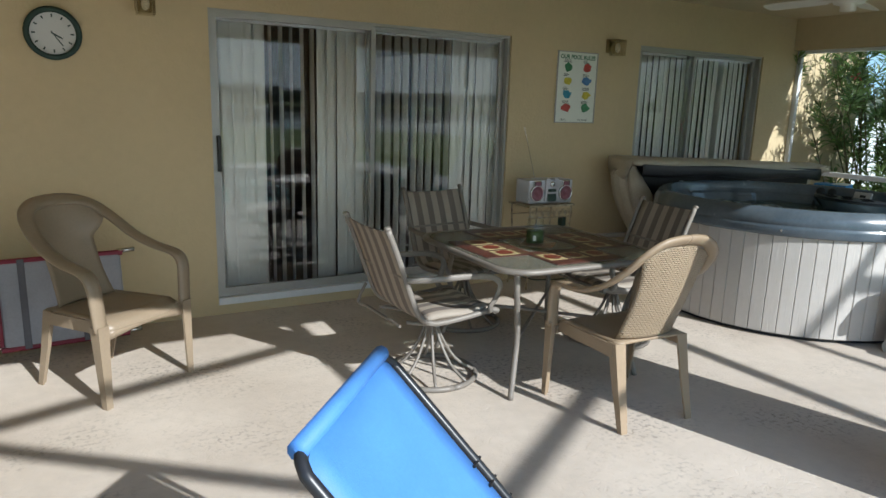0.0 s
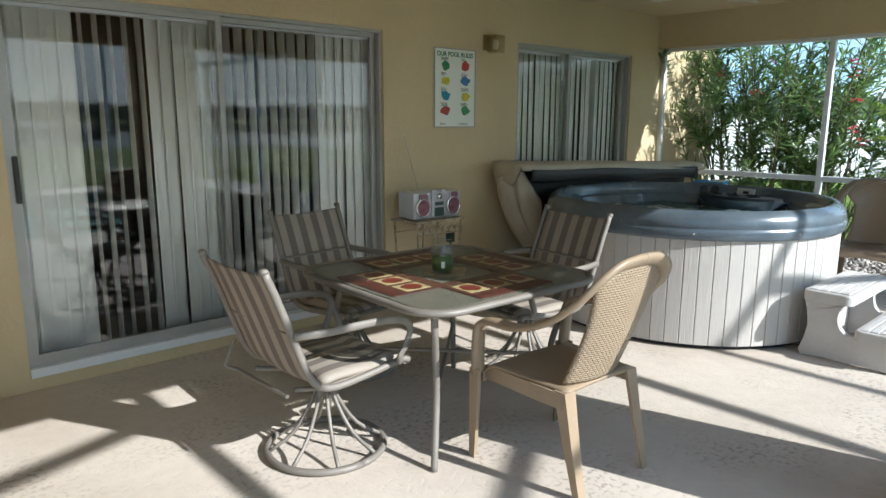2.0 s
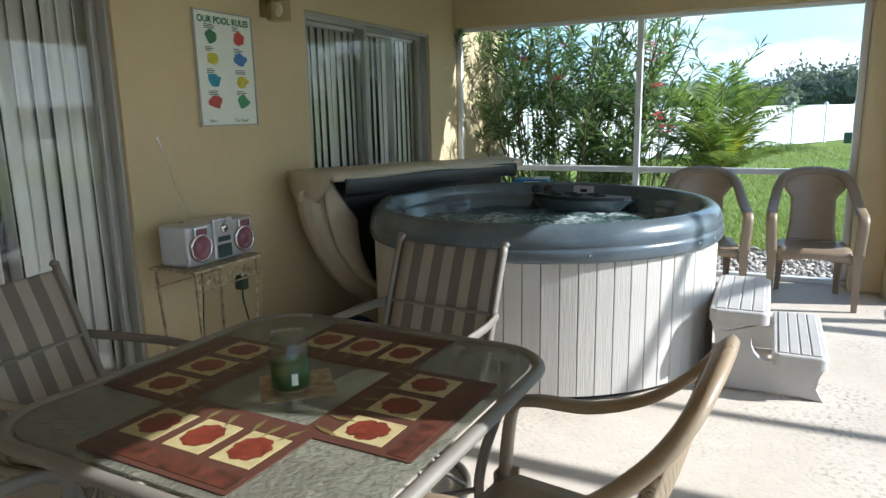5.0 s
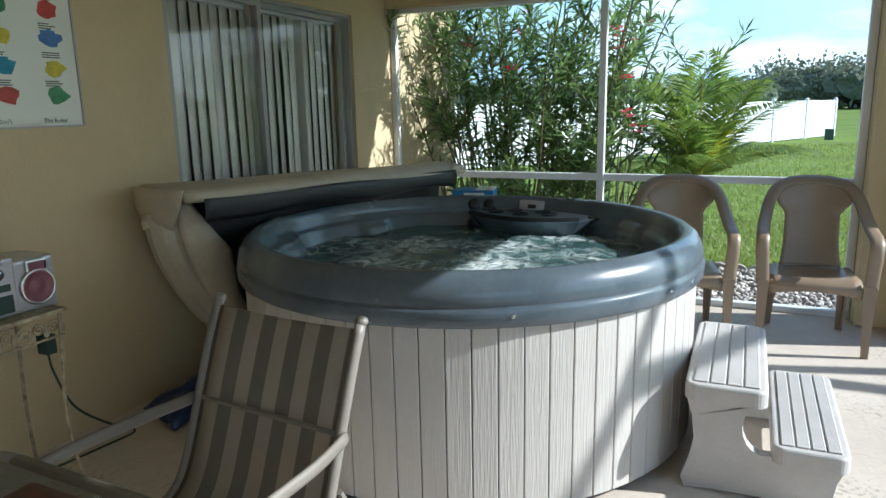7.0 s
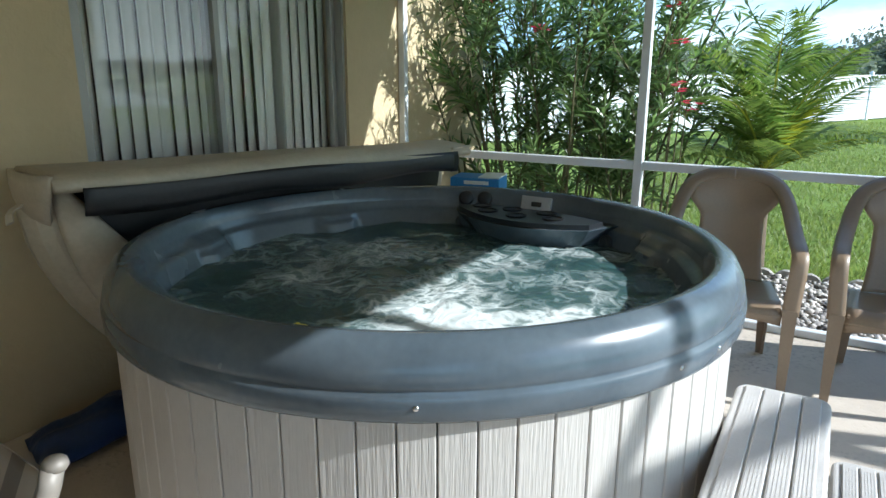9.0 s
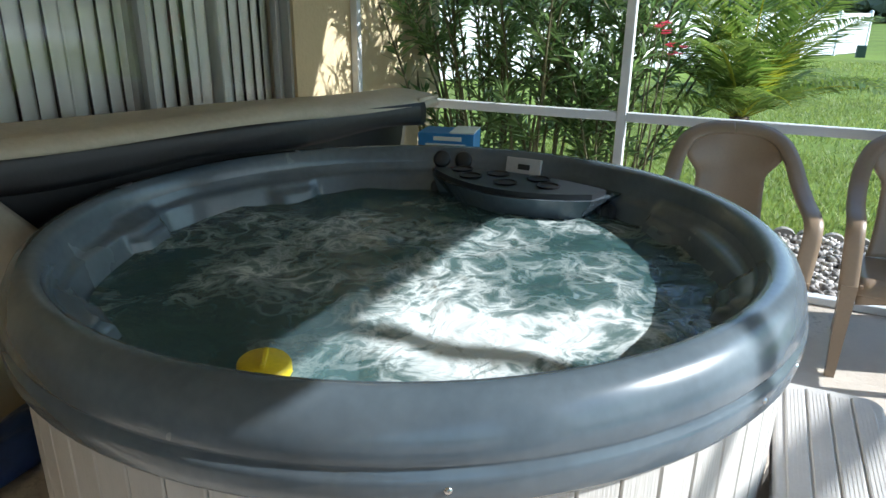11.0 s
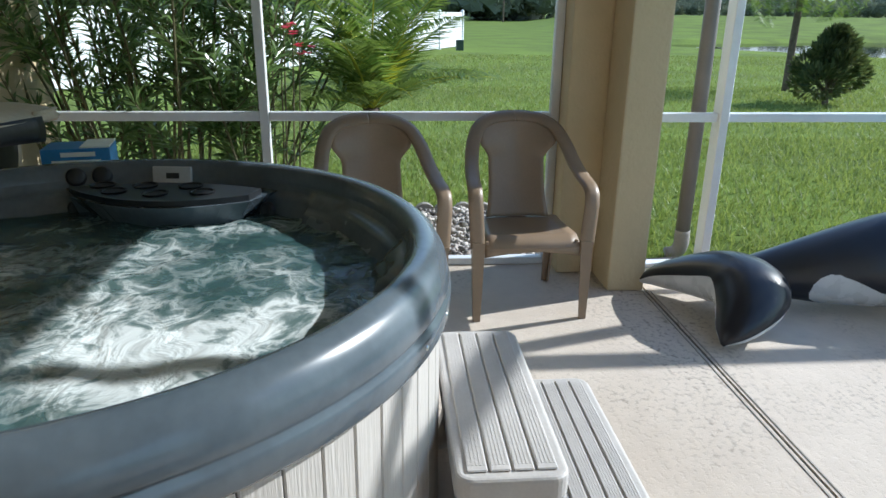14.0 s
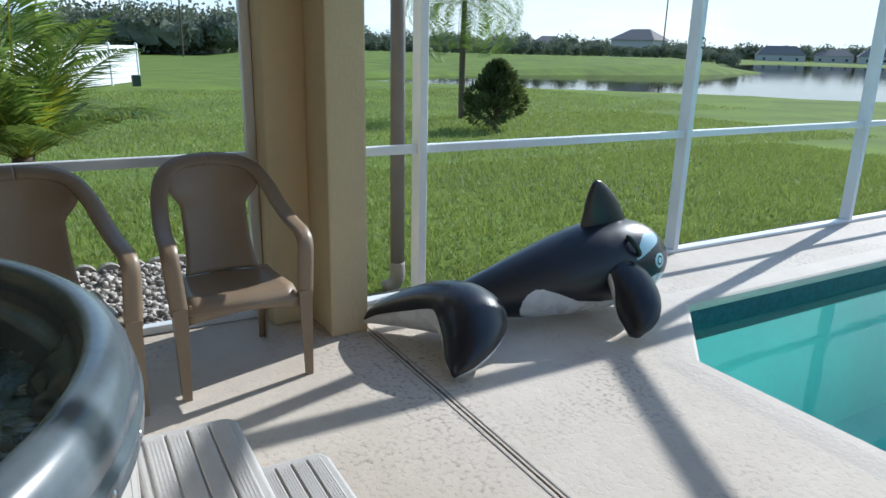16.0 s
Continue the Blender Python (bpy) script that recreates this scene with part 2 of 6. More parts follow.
RED_MAT = mat("red_flower_motif", (0.20, 0.036, 0.020), 0.45, var=0.3, scale=45)
SILVER_CLOTH = mat("silver_cloth", (0.30, 0.30, 0.33), 0.5, var=0.1, scale=6, bump=0.2, bump_scale=40)


def deck_mat():
    """Sprayed deck coating: flattened splats over a sandy ground, with stains."""
    m = mat("deck_coating", (0.625, 0.55, 0.468), 0.8, var=0.10, scale=0.9, second=(0.565, 0.48, 0.395))
    n, l, b = nodes_of(m)
    tc = n.new("ShaderNodeTexCoord")
    warp, v1, v2 = n.new("ShaderNodeTexNoise"), n.new("ShaderNodeTexNoise"), n.new("ShaderNodeTexNoise")
    for node, s, d in ((warp, 5, 3), (v1, 40, 5), (v2, 170, 3)):
        node.inputs["Scale"].default_value, node.inputs["Detail"].default_value = s, d
        l.new(tc.outputs["Object"], node.inputs["Vector"])
    r1 = n.new("ShaderNodeValToRGB")
    r1.color_ramp.elements[0].position, r1.color_ramp.elements[1].position = 0.30, 0.50
    l.new(v1.outputs["Fac"], r1.inputs["Fac"])
    add = n.new("ShaderNodeMath")
    add.operation = "MULTIPLY_ADD"
    add.inputs[1].default_value = 0.8
    l.new(v2.outputs["Fac"], add.inputs[0])
    l.new(r1.outputs["Color"], add.inputs[2])
    bp = n.new("ShaderNodeBump")
    bp.inputs["Strength"].default_value, bp.inputs["Distance"].default_value = 0.24, 0.005
    l.new(add.outputs[0], bp.inputs["Height"])
    l.new(bp.outputs["Normal"], b.inputs["Normal"])
    src = b.inputs["Base Color"].links[0].from_socket
    pit, soft = n.new("ShaderNodeMixRGB"), n.new("ShaderNodeMapRange")
    pit.blend_type = "MULTIPLY"
    pit.inputs[0].default_value = 1.0
    soft.inputs["To Max"].default_value = 1.0
    patch, depth = n.new("ShaderNodeTexNoise"), n.new("ShaderNodeMapRange")
    patch.inputs["Scale"].default_value, patch.inputs["Detail"].default_value = 1.5, 5
    depth.inputs["From Min"].default_value, depth.inputs["From Max"].default_value, depth.inputs["To Min"].default_value, depth.inputs["To Max"].default_value = 0.47, 0.66, 0.99, 0.45
    l.new(tc.outputs["Object"], patch.inputs["Vector"])
    l.new(patch.outputs["Fac"], depth.inputs["Value"])
    l.new(depth.outputs["Result"], soft.inputs["To Min"])
    l.new(r1.outputs["Color"], soft.inputs["Value"])
    l.new(src, pit.inputs[1])
    l.new(soft.outputs["Result"], pit.inputs[2])
    l.new(pit.outputs[0], b.inputs["Base Color"])
    return m


def stripes_mat():
    """Woven sling with broad stripes along the chair's length."""
    m = mat("striped_sling", (0.335, 0.288, 0.235), 0.75, var=0.06, scale=12, bump=0.15, bump_scale=300)
    n, l, b = nodes_of(m)
    src = b.inputs["Base Color"].links[0].from_socket
    tc, sep = n.new("ShaderNodeTexCoord"), n.new("ShaderNodeSeparateXYZ")
    l.new(tc.outputs["Object"], sep.inputs[0])
    mul, fract, gt = n.new("ShaderNodeMath"), n.new("ShaderNodeMath"), n.new("ShaderNodeMath")
    mul.operation, fract.operation, gt.operation = "MULTIPLY_ADD", "FRACT", "GREATER_THAN"
    mul.inputs[1].default_value, mul.inputs[2].default_value, gt.inputs[1].default_value = 10.2, 0.25, 0.5
    l.new(sep.outputs["X"], mul.inputs[0])
    l.new(mul.outputs[0], fract.inputs[0])
    l.new(fract.outputs[0], gt.inputs[0])
    mx = n.new("ShaderNodeMixRGB")
    mx.blend_type = "MULTIPLY"
    mx.inputs[2].default_value = (0.47, 0.46, 0.48, 1)
    l.new(gt.outputs[0], mx.inputs[0])
    l.new(src, mx.inputs[1])
    l.new(mx.outputs[0], b.inputs["Base Color"])
    return m


def weave_mat():
    m = mat("woven_resin", (0.50, 0.38, 0.25), 0.45, var=0.06, scale=5)
    n, l, b = nodes_of(m)
    tc, mp, br, bp = n.new("ShaderNodeTexCoord"), n.new("ShaderNodeMapping"), n.new("ShaderNodeTexBrick"), n.new("ShaderNodeBump")
    mp.inputs["Rotation"].default_value = (radians(90), 0, 0)
    br.inputs["Scale"].default_value = 24
    br.inputs["Mortar Size"].default_value = 0.1
    br.inputs["Mortar Smooth"].default_value = 0.8
    br.inputs["Color1"].default_value, br.inputs["Color2"].default_value, br.inputs["Mortar"].default_value = (1, 1, 1, 1), (0.8, 0.8, 0.8, 1), (0, 0, 0, 1)
    bp.inputs["Strength"].default_value, bp.inputs["Distance"].default_value = 1.0, 0.03
    l.new(tc.outputs["Object"], mp.inputs[0])
    l.new(mp.outputs[0], br.inputs["Vector"])
    l.new(br.outputs["Color"], bp.inputs["Height"])
    l.new(bp.outputs["Normal"], b.inputs["Normal"])
    return m


def grain_mat():
    """Embossed white-grey wood grain of the tub's staves, upright."""
    m = mat("embossed_stave", (0.53, 0.50, 0.465), 0.5, var=0.05, scale=3, hue_random=0.03)
    n, l, b = nodes_of(m)
    tc, mp, w, bp = n.new("ShaderNodeTexCoord"), n.new("ShaderNodeMapping"), n.new("ShaderNodeTexNoise"), n.new("ShaderNodeBump")
    info, vadd = n.new("ShaderNodeObjectInfo"), n.new("ShaderNodeVectorMath")
    mp.inputs["Scale"].default_value = (1, 1, 0.05)
    w.inputs["Scale"].default_value, w.inputs["Detail"].default_value = 150, 3
    bp.inputs["Strength"].default_value, bp.inputs["Distance"].default_value = 0.6, 0.004
    l.new(info.outputs["Random"], vadd.inputs[1])
    l.new(tc.outputs["Object"], vadd.inputs[0])
    l.new(vadd.outputs[0], mp.inputs[0])
    l.new(mp.outputs[0], w.inputs["Vector"])
    l.new(w.outputs["Fac"], bp.inputs["Height"])
    l.new(bp.outputs["Normal"], b.inputs["Normal"])
    return m


def lawn_mat():
    m = mat("lawn", (0.165, 0.235, 0.045), 0.95, var=0.22, scale=0.35, second=(0.16, 0.215, 0.055), bump=0.6, bump_scale=40, spec=0.08)
    return m


def water_mat(name, tint, bump, bump_scale, foam=False, stretch=1.0, ior=1.33):
    """Water: seen through with a tint, mirror gloss by angle, ripples, and drifting foam where jets blow air."""
    m = bpy.data.materials.new(name)
    m.use_nodes = True
    n, l = m.node_tree.nodes, m.node_tree.links
    n.remove(n["Principled BSDF"])
    tc = n.new("ShaderNodeTexCoord")
    mp = n.new("ShaderNodeMapping")
    mp.inputs["Scale"].default_value = (stretch, 1, 1)
    bn, bp = n.new("ShaderNodeTexNoise"), n.new("ShaderNodeBump")
    bn.inputs["Scale"].default_value, bn.inputs["Detail"].default_value, bn.inputs["Distortion"].default_value = bump_scale, 4, 0.8
    bp.inputs["Strength"].default_value, bp.inputs["Distance"].default_value = bump, 0.05
    l.new(tc.outputs["Object"], mp.inputs[0])
    l.new(mp.outputs[0], bn.inputs["Vector"])
    l.new(bn.outputs["Fac"], bp.inputs["Height"])
    t, g, fr, mix = n.new("ShaderNodeBsdfTransparent"), n.new("ShaderNodeBsdfGlossy"), n.new("ShaderNodeFresnel"), n.new("ShaderNodeMixShader")
    t.inputs["Color"].default_value = (*tint, 1)
    body = t
    if foam:
        milk, body = n.new("ShaderNodeBsdfDiffuse"), n.new("ShaderNodeMixShader")
        milk.inputs["Color"].default_value = (0.16, 0.275, 0.26, 1)
        body.inputs[0].default_value = 0.62
        l.new(t.outputs[0], body.inputs[1])
        l.new(milk.outputs[0], body.inputs[2])
    g.inputs["Roughness"].default_value = 0.03
    fr.inputs["IOR"].default_value = ior
    l.new(bp.outputs["Normal"], g.inputs["Normal"])
    l.new(bp.outputs["Normal"], fr.inputs["Normal"])
    l.new(fr.outputs[0], mix.inputs[0])
    l.new(body.outputs[0], mix.inputs[1])
    l.new(g.outputs[0], mix.inputs[2])
    last = mix
    if foam:
        # white water: ridged, twice-bent noise, thick over the jets and thin elsewhere
        ramp, d, mix2 = n.new("ShaderNodeValToRGB"), n.new("ShaderNodeBsdfDiffuse"), n.new("ShaderNodeMixShader")
        wob, off, fine, coarse = n.new("ShaderNodeTexNoise"), n.new("ShaderNodeVectorMath"), n.new("ShaderNodeTexNoise"), n.new("ShaderNodeTexNoise")
        wob.inputs["Scale"].default_value, wob.inputs["Detail"].default_value = 3.2, 5
        off.operation = "MULTIPLY_ADD"
        off.inputs[1].default_value = (0.17, 0.17, 0.0)
        fine.inputs["Scale"].default_value, fine.inputs["Detail"].default_value, fine.inputs["Roughness"].default_value, fine.inputs["Distortion"].default_value = 10.0, 8, 0.60, 0.5
        coarse.inputs["Scale"].default_value, coarse.inputs["Detail"].default_value = 2.6, 4
        l.new(tc.outputs["Object"], wob.inputs["Vector"])
        l.new(wob.outputs["Color"], off.inputs[0])
        l.new(tc.outputs["Object"], off.inputs[2])
        l.new(off.outputs[0], fine.inputs["Vector"])
        l.new(off.outputs[0], coarse.inputs["Vector"])

        def calc(op, x, y, z=None):
            node = n.new("ShaderNodeMath")
            node.operation = op
            for k, v in enumerate((x, y, z)):
                if v is None:
                    continue
                if isinstance(v, (int, float)):
                    node.inputs[k].default_value = v
                else:
                    l.new(v, node.inputs[k])
            return node.outputs[0]
        ridge = calc("SUBTRACT", 1.0, calc("MULTIPLY", calc("ABSOLUTE", calc("SUBTRACT", fine.outputs["Fac"], 0.5), None), 4.5))
        plume = None
        for centre, radius, most in (((-0.40, -0.33, 0.72), 0.42, 0.62), ((-0.12, -0.10, 0.72), 0.40, 0.42), ((0.34, -0.14, 0.72), 0.34, 0.36), ((0.16, -0.48, 0.72), 0.30, 0.22), ((-0.20, -0.62, 0.72), 0.24, 0.30), ((0.05, 0.30, 0.72), 0.62, 0.22)):
            dist, fall = n.new("ShaderNodeVectorMath"), n.new("ShaderNodeMapRange")
            dist.operation = "DISTANCE"
            dist.inputs[1].default_value = centre
            fall.interpolation_type = "SMOOTHSTEP"
            fall.inputs["From Min"].default_value, fall.inputs["From Max"].default_value, fall.inputs["To Min"].default_value, fall.inputs["To Max"].default_value = 0.03, radius, most, 0.0
            l.new(tc.outputs["Object"], dist.inputs[0])
            l.new(dist.outputs["Value"], fall.inputs["Value"])
            plume = fall.outputs["Result"] if plume is None else calc("MAXIMUM", plume, fall.outputs["Result"])
        cloud = calc("MULTIPLY", calc("SUBTRACT", coarse.outputs["Fac"], 0.42), 1.5)
        summed = calc("ADD", calc("MULTIPLY_ADD", ridge, 0.75, calc("MULTIPLY_ADD", plume, 0.85, -0.28)), cloud)
        # bubbles below the surface pale the water under and round the foam
        haze_mix = n.new("ShaderNodeMixRGB")
        haze_mix.inputs[1].default_value, haze_mix.inputs[2].default_value = (0.062, 0.135, 0.135, 1), (0.27, 0.37, 0.36, 1)
        soft = n.new("ShaderNodeMapRange")
        soft.inputs["From Min"].default_value, soft.inputs["From Max"].default_value = 0.10, 0.95
        l.new(calc("ADD", plume, cloud), soft.inputs["Value"])
        l.new(soft.outputs["Result"], haze_mix.inputs[0])
        l.new(haze_mix.outputs[0], milk.inputs["Color"])
        ramp.color_ramp.elements[0].position, ramp.color_ramp.elements[1].position = 0.42, 0.96
        ramp.color_ramp.elements[0].color, ramp.color_ramp.elements[1].color = (0.0, 0.0, 0.0, 1), (0.95, 0.95, 0.95, 1)
        mid = ramp.color_ramp.elements.new(0.66)
        mid.color = (0.20, 0.20, 0.20, 1)
        d.inputs["Color"].default_value = (0.68, 0.73, 0.73, 1)
        l.new(summed, ramp.inputs["Fac"])
        l.new(ramp.outputs["Color"], mix2.inputs[0])
        l.new(mix.outputs[0], mix2.inputs[1])
        l.new(d.outputs[0], mix2.inputs[2])
        l.new(bp.outputs["Normal"], d.inputs["Normal"])
        last = mix2
    l.new(last.outputs[0], n["Material Output"].inputs["Surface"])
    return m


DECK = deck_mat()
SLING = stripes_mat()
WEAVE = weave_mat()
STAVE = grain_mat()
LAWN = lawn_mat()
POOL_WATER = water_mat("pool_water", (0.76, 0.94, 0.92), 0.03, 2.2, ior=1.3)
TUB_WATER = water_mat("tub_water", (0.50, 0.66, 0.64), 0.55, 7.0, foam=True)
POND_WATER = water_mat("pond_water", (0.10, 0.13, 0.13), 0.06, 2.5, stretch=0.5, ior=1.9)
PEBBLE = mat("pebble", (0.42, 0.38, 0.35), 0.75, var=0.2, scale=9, hue_random=0.45)


def island_pebble():
    m = leaf_mat("pebbles", (0.16, 0.14, 0.13), (0.60, 0.55, 0.50), 0.0, 0.8)
    return m


PEBBLES = island_pebble()


# ---- mesh helpers ----
def mesh_ob(name, bm, material, smooth=False):
    me = bpy.data.meshes.new(name)
    bmesh.ops.recalc_face_normals(bm, faces=bm.faces)
    bm.to_mesh(me)
    bm.free()
    if isinstance(material, (list, tuple)):
        for m in material:
            me.materials.append(m)
    else:
        me.materials.append(material)
    if smooth:
        for p in me.polygons:
            p.use_smooth = True
    return me


def part(name, bm, material, parent, label="", smooth=False, m=None):
    ob = new(name, mesh_ob(name, bm, material, smooth))
    ob.parent = parent
    if m is not None:
        ob.matrix_basis = m
    if label:
        ob["label"] = label
    return ob


def thing(name, m, label, category, group="", kind=""):
    ob = new(name)
    ob.matrix_basis = m
    return tagged(ob, label, category, group, kind)


def solid(name, bm, material, label, category, m=None, smooth=False, kind=""):
    ob = new(name, mesh_ob(name, bm, material, smooth))
    if m is not None:
        ob.matrix_basis = m
    return tagged(ob, label, category, "", kind)


def box(x0, x1, y0, y1, z0, z1, bevel=0.0, bm=None, segs=2):
    b2 = bmesh.new()
    r = bmesh.ops.create_cube(b2, size=1)
    bmesh.ops.scale(b2, vec=(x1 - x0, y1 - y0, z1 - z0), verts=b2.verts)
    bmesh.ops.translate(b2, vec=((x0 + x1) / 2, (y0 + y1) / 2, (z0 + z1) / 2), verts=b2.verts)
    if bevel:
        bmesh.ops.bevel(b2, geom=b2.edges[:], offset=bevel, segments=segs, affect="EDGES", profile=0.6)
    return join(bm, b2)


def join(bm, other):
    if bm is None:
        return other
    tmp = bpy.data.meshes.new("tmp")
    other.to_mesh(tmp)
    other.free()
    bm.from_mesh(tmp)
    bpy.data.meshes.remove(tmp)
    return bm


def smooth_path(pts, n=6):
    """Catmull-Rom through the points."""
    p = [Vector(q) for q in pts]
    p = [2 * p[0] - p[1]] + p + [2 * p[-1] - p[-2]]
    out = []
    for i in range(1, len(p) - 2):
        for k in range(n):
            t = k / n
            a, b, c, d = p[i - 1:i + 3]
            out.append(0.5 * (2 * b + (c - a) * t + (2 * a - 5 * b + 4 * c - d) * t * t + (3 * b - a - 3 * c + d) * t ** 3))
    out.append(p[-2])
    return out


def sweep(pts, rx, ry=None, sides=8, n=0, up=(0, 0, 1), bm=None, taper=None, square=False):
    """A tube or flat bar along points; rx along the side vector, ry along the other."""
    ry = ry or rx
    path = smooth_path(pts, n) if n else [Vector(q) for q in pts]
    b2 = bmesh.new()
    rings = []
    side = None
    for i, p in enumerate(path):
        d = (path[min(i + 1, len(path) - 1)] - path[max(i - 1, 0)]).normalized()
        if side is None:
            ref = Vector(up)
            if abs(ref.dot(d)) > 0.95:
                ref = Vector((1, 0, 0))
            side = d.cross(ref).normalized()
        else:
            side = (side - d * side.dot(d)).normalized()
        nor = side.cross(d)
        k = 1.0 if taper is None else taper[0] + (taper[1] - taper[0]) * i / (len(path) - 1)
        ring = []
        for s in range(sides):
            a = 2 * math.pi * (s + 0.5) / sides
            ca, sa = math.cos(a), math.sin(a)
            if square:
                e = max(abs(ca), abs(sa)) ** 0.75
                ca, sa = ca / e, sa / e
            ring.append(b2.verts.new(p + side * rx * k * ca + nor * ry * k * sa))
        rings.append(ring)
    for r0, r1 in zip(rings, rings[1:]):
        for s in range(sides):
            b2.faces.new((r0[s], r0[(s + 1) % sides], r1[(s + 1) % sides], r1[s]))
    b2.faces.new(rings[0][::-1])
    b2.faces.new(rings[-1])
    return join(bm, b2)


def lathe(profile, segs=24, bm=None, a0=0.0, a1=2 * math.pi, closed=False):
    """Turns (radius, height) pairs about z."""
    b2 = bmesh.new()
    full = abs(a1 - a0 - 2 * math.pi) < 1e-6
    cols = []
    for i in range(segs if full else segs + 1):
        a = a0 + (a1 - a0) * i / segs
        cols.append([b2.verts.new((max(r, 1e-4) * math.cos(a), max(r, 1e-4) * math.sin(a), z)) for r, z in profile])
    m = len(cols)
    for i in range(m if full else m - 1):
        c0, c1 = cols[i], cols[(i + 1) % m]
        for j in range(len(profile) - 1):
            b2.faces.new((c0[j], c1[j], c1[j + 1], c0[j + 1]))
        if closed:
            b2.faces.new((c0[-1], c1[-1], c1[0], c0[0]))
    return join(bm, b2)


def rounded_plate(w, d, r, z0, z1, segs=6, bm=None):
    """A plate w by d with rounded corners."""
    b2 = bmesh.new()
    pts = []
    for cx, cy, a0 in ((w / 2 - r, d / 2 - r, 0), (-w / 2 + r, d / 2 - r, 90), (-w / 2 + r, -d / 2 + r, 180), (w / 2 - r, -d / 2 + r, 270)):
        for i in range(segs + 1):
            a = radians(a0 + 90 * i / segs)
            pts.append((cx + r * math.cos(a), cy + r * math.sin(a)))
    lo = [b2.verts.new((x, y, z0)) for x, y in pts]
    hi = [b2.verts.new((x, y, z1)) for x, y in pts]
    b2.faces.new(lo[::-1])
    b2.faces.new(hi)
    for i in range(len(pts)):
        j = (i + 1) % len(pts)
        b2.faces.new((lo[i], lo[j], hi[j], hi[i]))
    return join(bm, b2)


def ellipsoid(c, r, bm=None, u=12, v=8):
    b2 = bmesh.new()
    bmesh.ops.create_uvsphere(b2, u_segments=u, v_segments=v, radius=1)
    bmesh.ops.scale(b2, vec=r, verts=b2.verts)
    bmesh.ops.translate(b2, vec=c, verts=b2.verts)
    return join(bm, b2)


def sheet(fn, nu, nv, thick=0.0):
    """A grid surface from fn(u, v), 0 to 1; with thickness along its normals."""
    b2 = bmesh.new()
    g = [[b2.verts.new(fn(i / nu, j / nv)) for j in range(nv + 1)] for i in range(nu + 1)]
    for i in range(nu):
        for j in range(nv):
            b2.faces.new((g[i][j], g[i + 1][j], g[i + 1][j + 1], g[i][j + 1]))
    if thick:
        bmesh.ops.recalc_face_normals(b2, faces=b2.faces)
        bmesh.ops.solidify(b2, geom=b2.faces[:], thickness=thick)
    return b2


def raw_mesh(name, verts, faces, material, smooth=False):
    me = bpy.data.meshes.new(name)
    me.from_pydata(verts, [], faces)
    me.materials.append(material)
    if smooth:
        for p in me.polygons:
            p.use_smooth = True
    return me


# ---- the plan, metres ----
WALL_Y = 4.71          # face of the house wall
JOINT_Y = 0.92         # deck joint under the lanai's front beam
SIDE_X = 7.17          # the lanai's side screen
CAGE_X = 7.07          # the pool cage's side screen
LEFT_X = -3.6
FAR_Y = -6.6
CEIL_Z = 2.50
BEAM_Z = 2.175
POOL_X0, POOL_X1, POOL_Y0, POOL_Y1 = 1.1, 6.22, -5.4, -0.34


# ---- floor, deck and pool ----
def slab(name, pts, z, material, thick, label, category):
    bm = bmesh.new()
    vs = [bm.verts.new((x, y, z)) for x, y in pts]
    f = bm.faces.new(vs)
    if f.normal.z < 0:
        f.normal_flip()
    r = bmesh.ops.extrude_face_region(bm, geom=[f])
    for v in [g for g in r["geom"] if isinstance(g, bmesh.types.BMVert)]:
        v.co.z -= thick
    return solid(name, bm, material, label, category, kind="structure")


slab("floor", [(LEFT_X, JOINT_Y + 0.006), (SIDE_X + 0.03, JOINT_Y + 0.006), (SIDE_X + 0.03, WALL_Y + 0.25), (LEFT_X, WALL_Y + 0.25)], 0.0, DECK, 0.15,
     "beige textured concrete lanai floor with sun patches", "floor")
CH = 0.60              # the pool's cut corner
slab("pavement", [(LEFT_X, POOL_Y1), (POOL_X1 - CH, POOL_Y1), (POOL_X1, POOL_Y1 - CH), (POOL_X1, POOL_Y0), (POOL_X0, POOL_Y0), (POOL_X0, POOL_Y1 - 0.002), (LEFT_X, POOL_Y1 - 0.002),
                  (LEFT_X, FAR_Y), (CAGE_X + 0.06, FAR_Y), (CAGE_X + 0.06, JOINT_Y - 0.006), (LEFT_X, JOINT_Y - 0.006)], 0.0, DECK, 0.14,
     "beige spray-textured concrete pool deck", "pool deck")
joint = solid("trim", box(LEFT_X, CAGE_X + 0.05, JOINT_Y - 0.005, JOINT_Y + 0.005, -0.05, -0.006), DARK_GAP, "dark expansion joint between two concrete slabs", "joint", kind="structure")
tracks = bmesh.new()
for dy in (-0.022, 0.022):
    box(4.0, CAGE_X - 0.4, JOINT_Y + dy - 0.003, JOINT_Y + dy + 0.003, -0.02, 0.003, bm=tracks)
solid("trim", tracks, CONCRETE, "thin grey sealant lines beside the deck joint", "joint", kind="structure")

pool = thing("swimming_pool", pose(0, 0, 0), "turquoise in-ground pool with pale raised coping", "pool", kind="structure")
outline = [(POOL_X0, POOL_Y1), (POOL_X1 - CH, POOL_Y1), (POOL_X1, POOL_Y1 - CH), (POOL_X1, POOL_Y0), (POOL_X0, POOL_Y0)]


def ring_wall(pts, z0, z1, out):
    bm = bmesh.new()
    c = Vector((sum(p[0] for p in pts) / len(pts), sum(p[1] for p in pts) / len(pts)))
    lo = [bm.verts.new((x, y, z0)) for x, y in pts]
    hi = [bm.verts.new((x, y, z1)) for x, y in pts]
    for i in range(len(pts)):
        j = (i + 1) % len(pts)
        bm.faces.new((lo[i], lo[j], hi[j], hi[i]))
    return bm


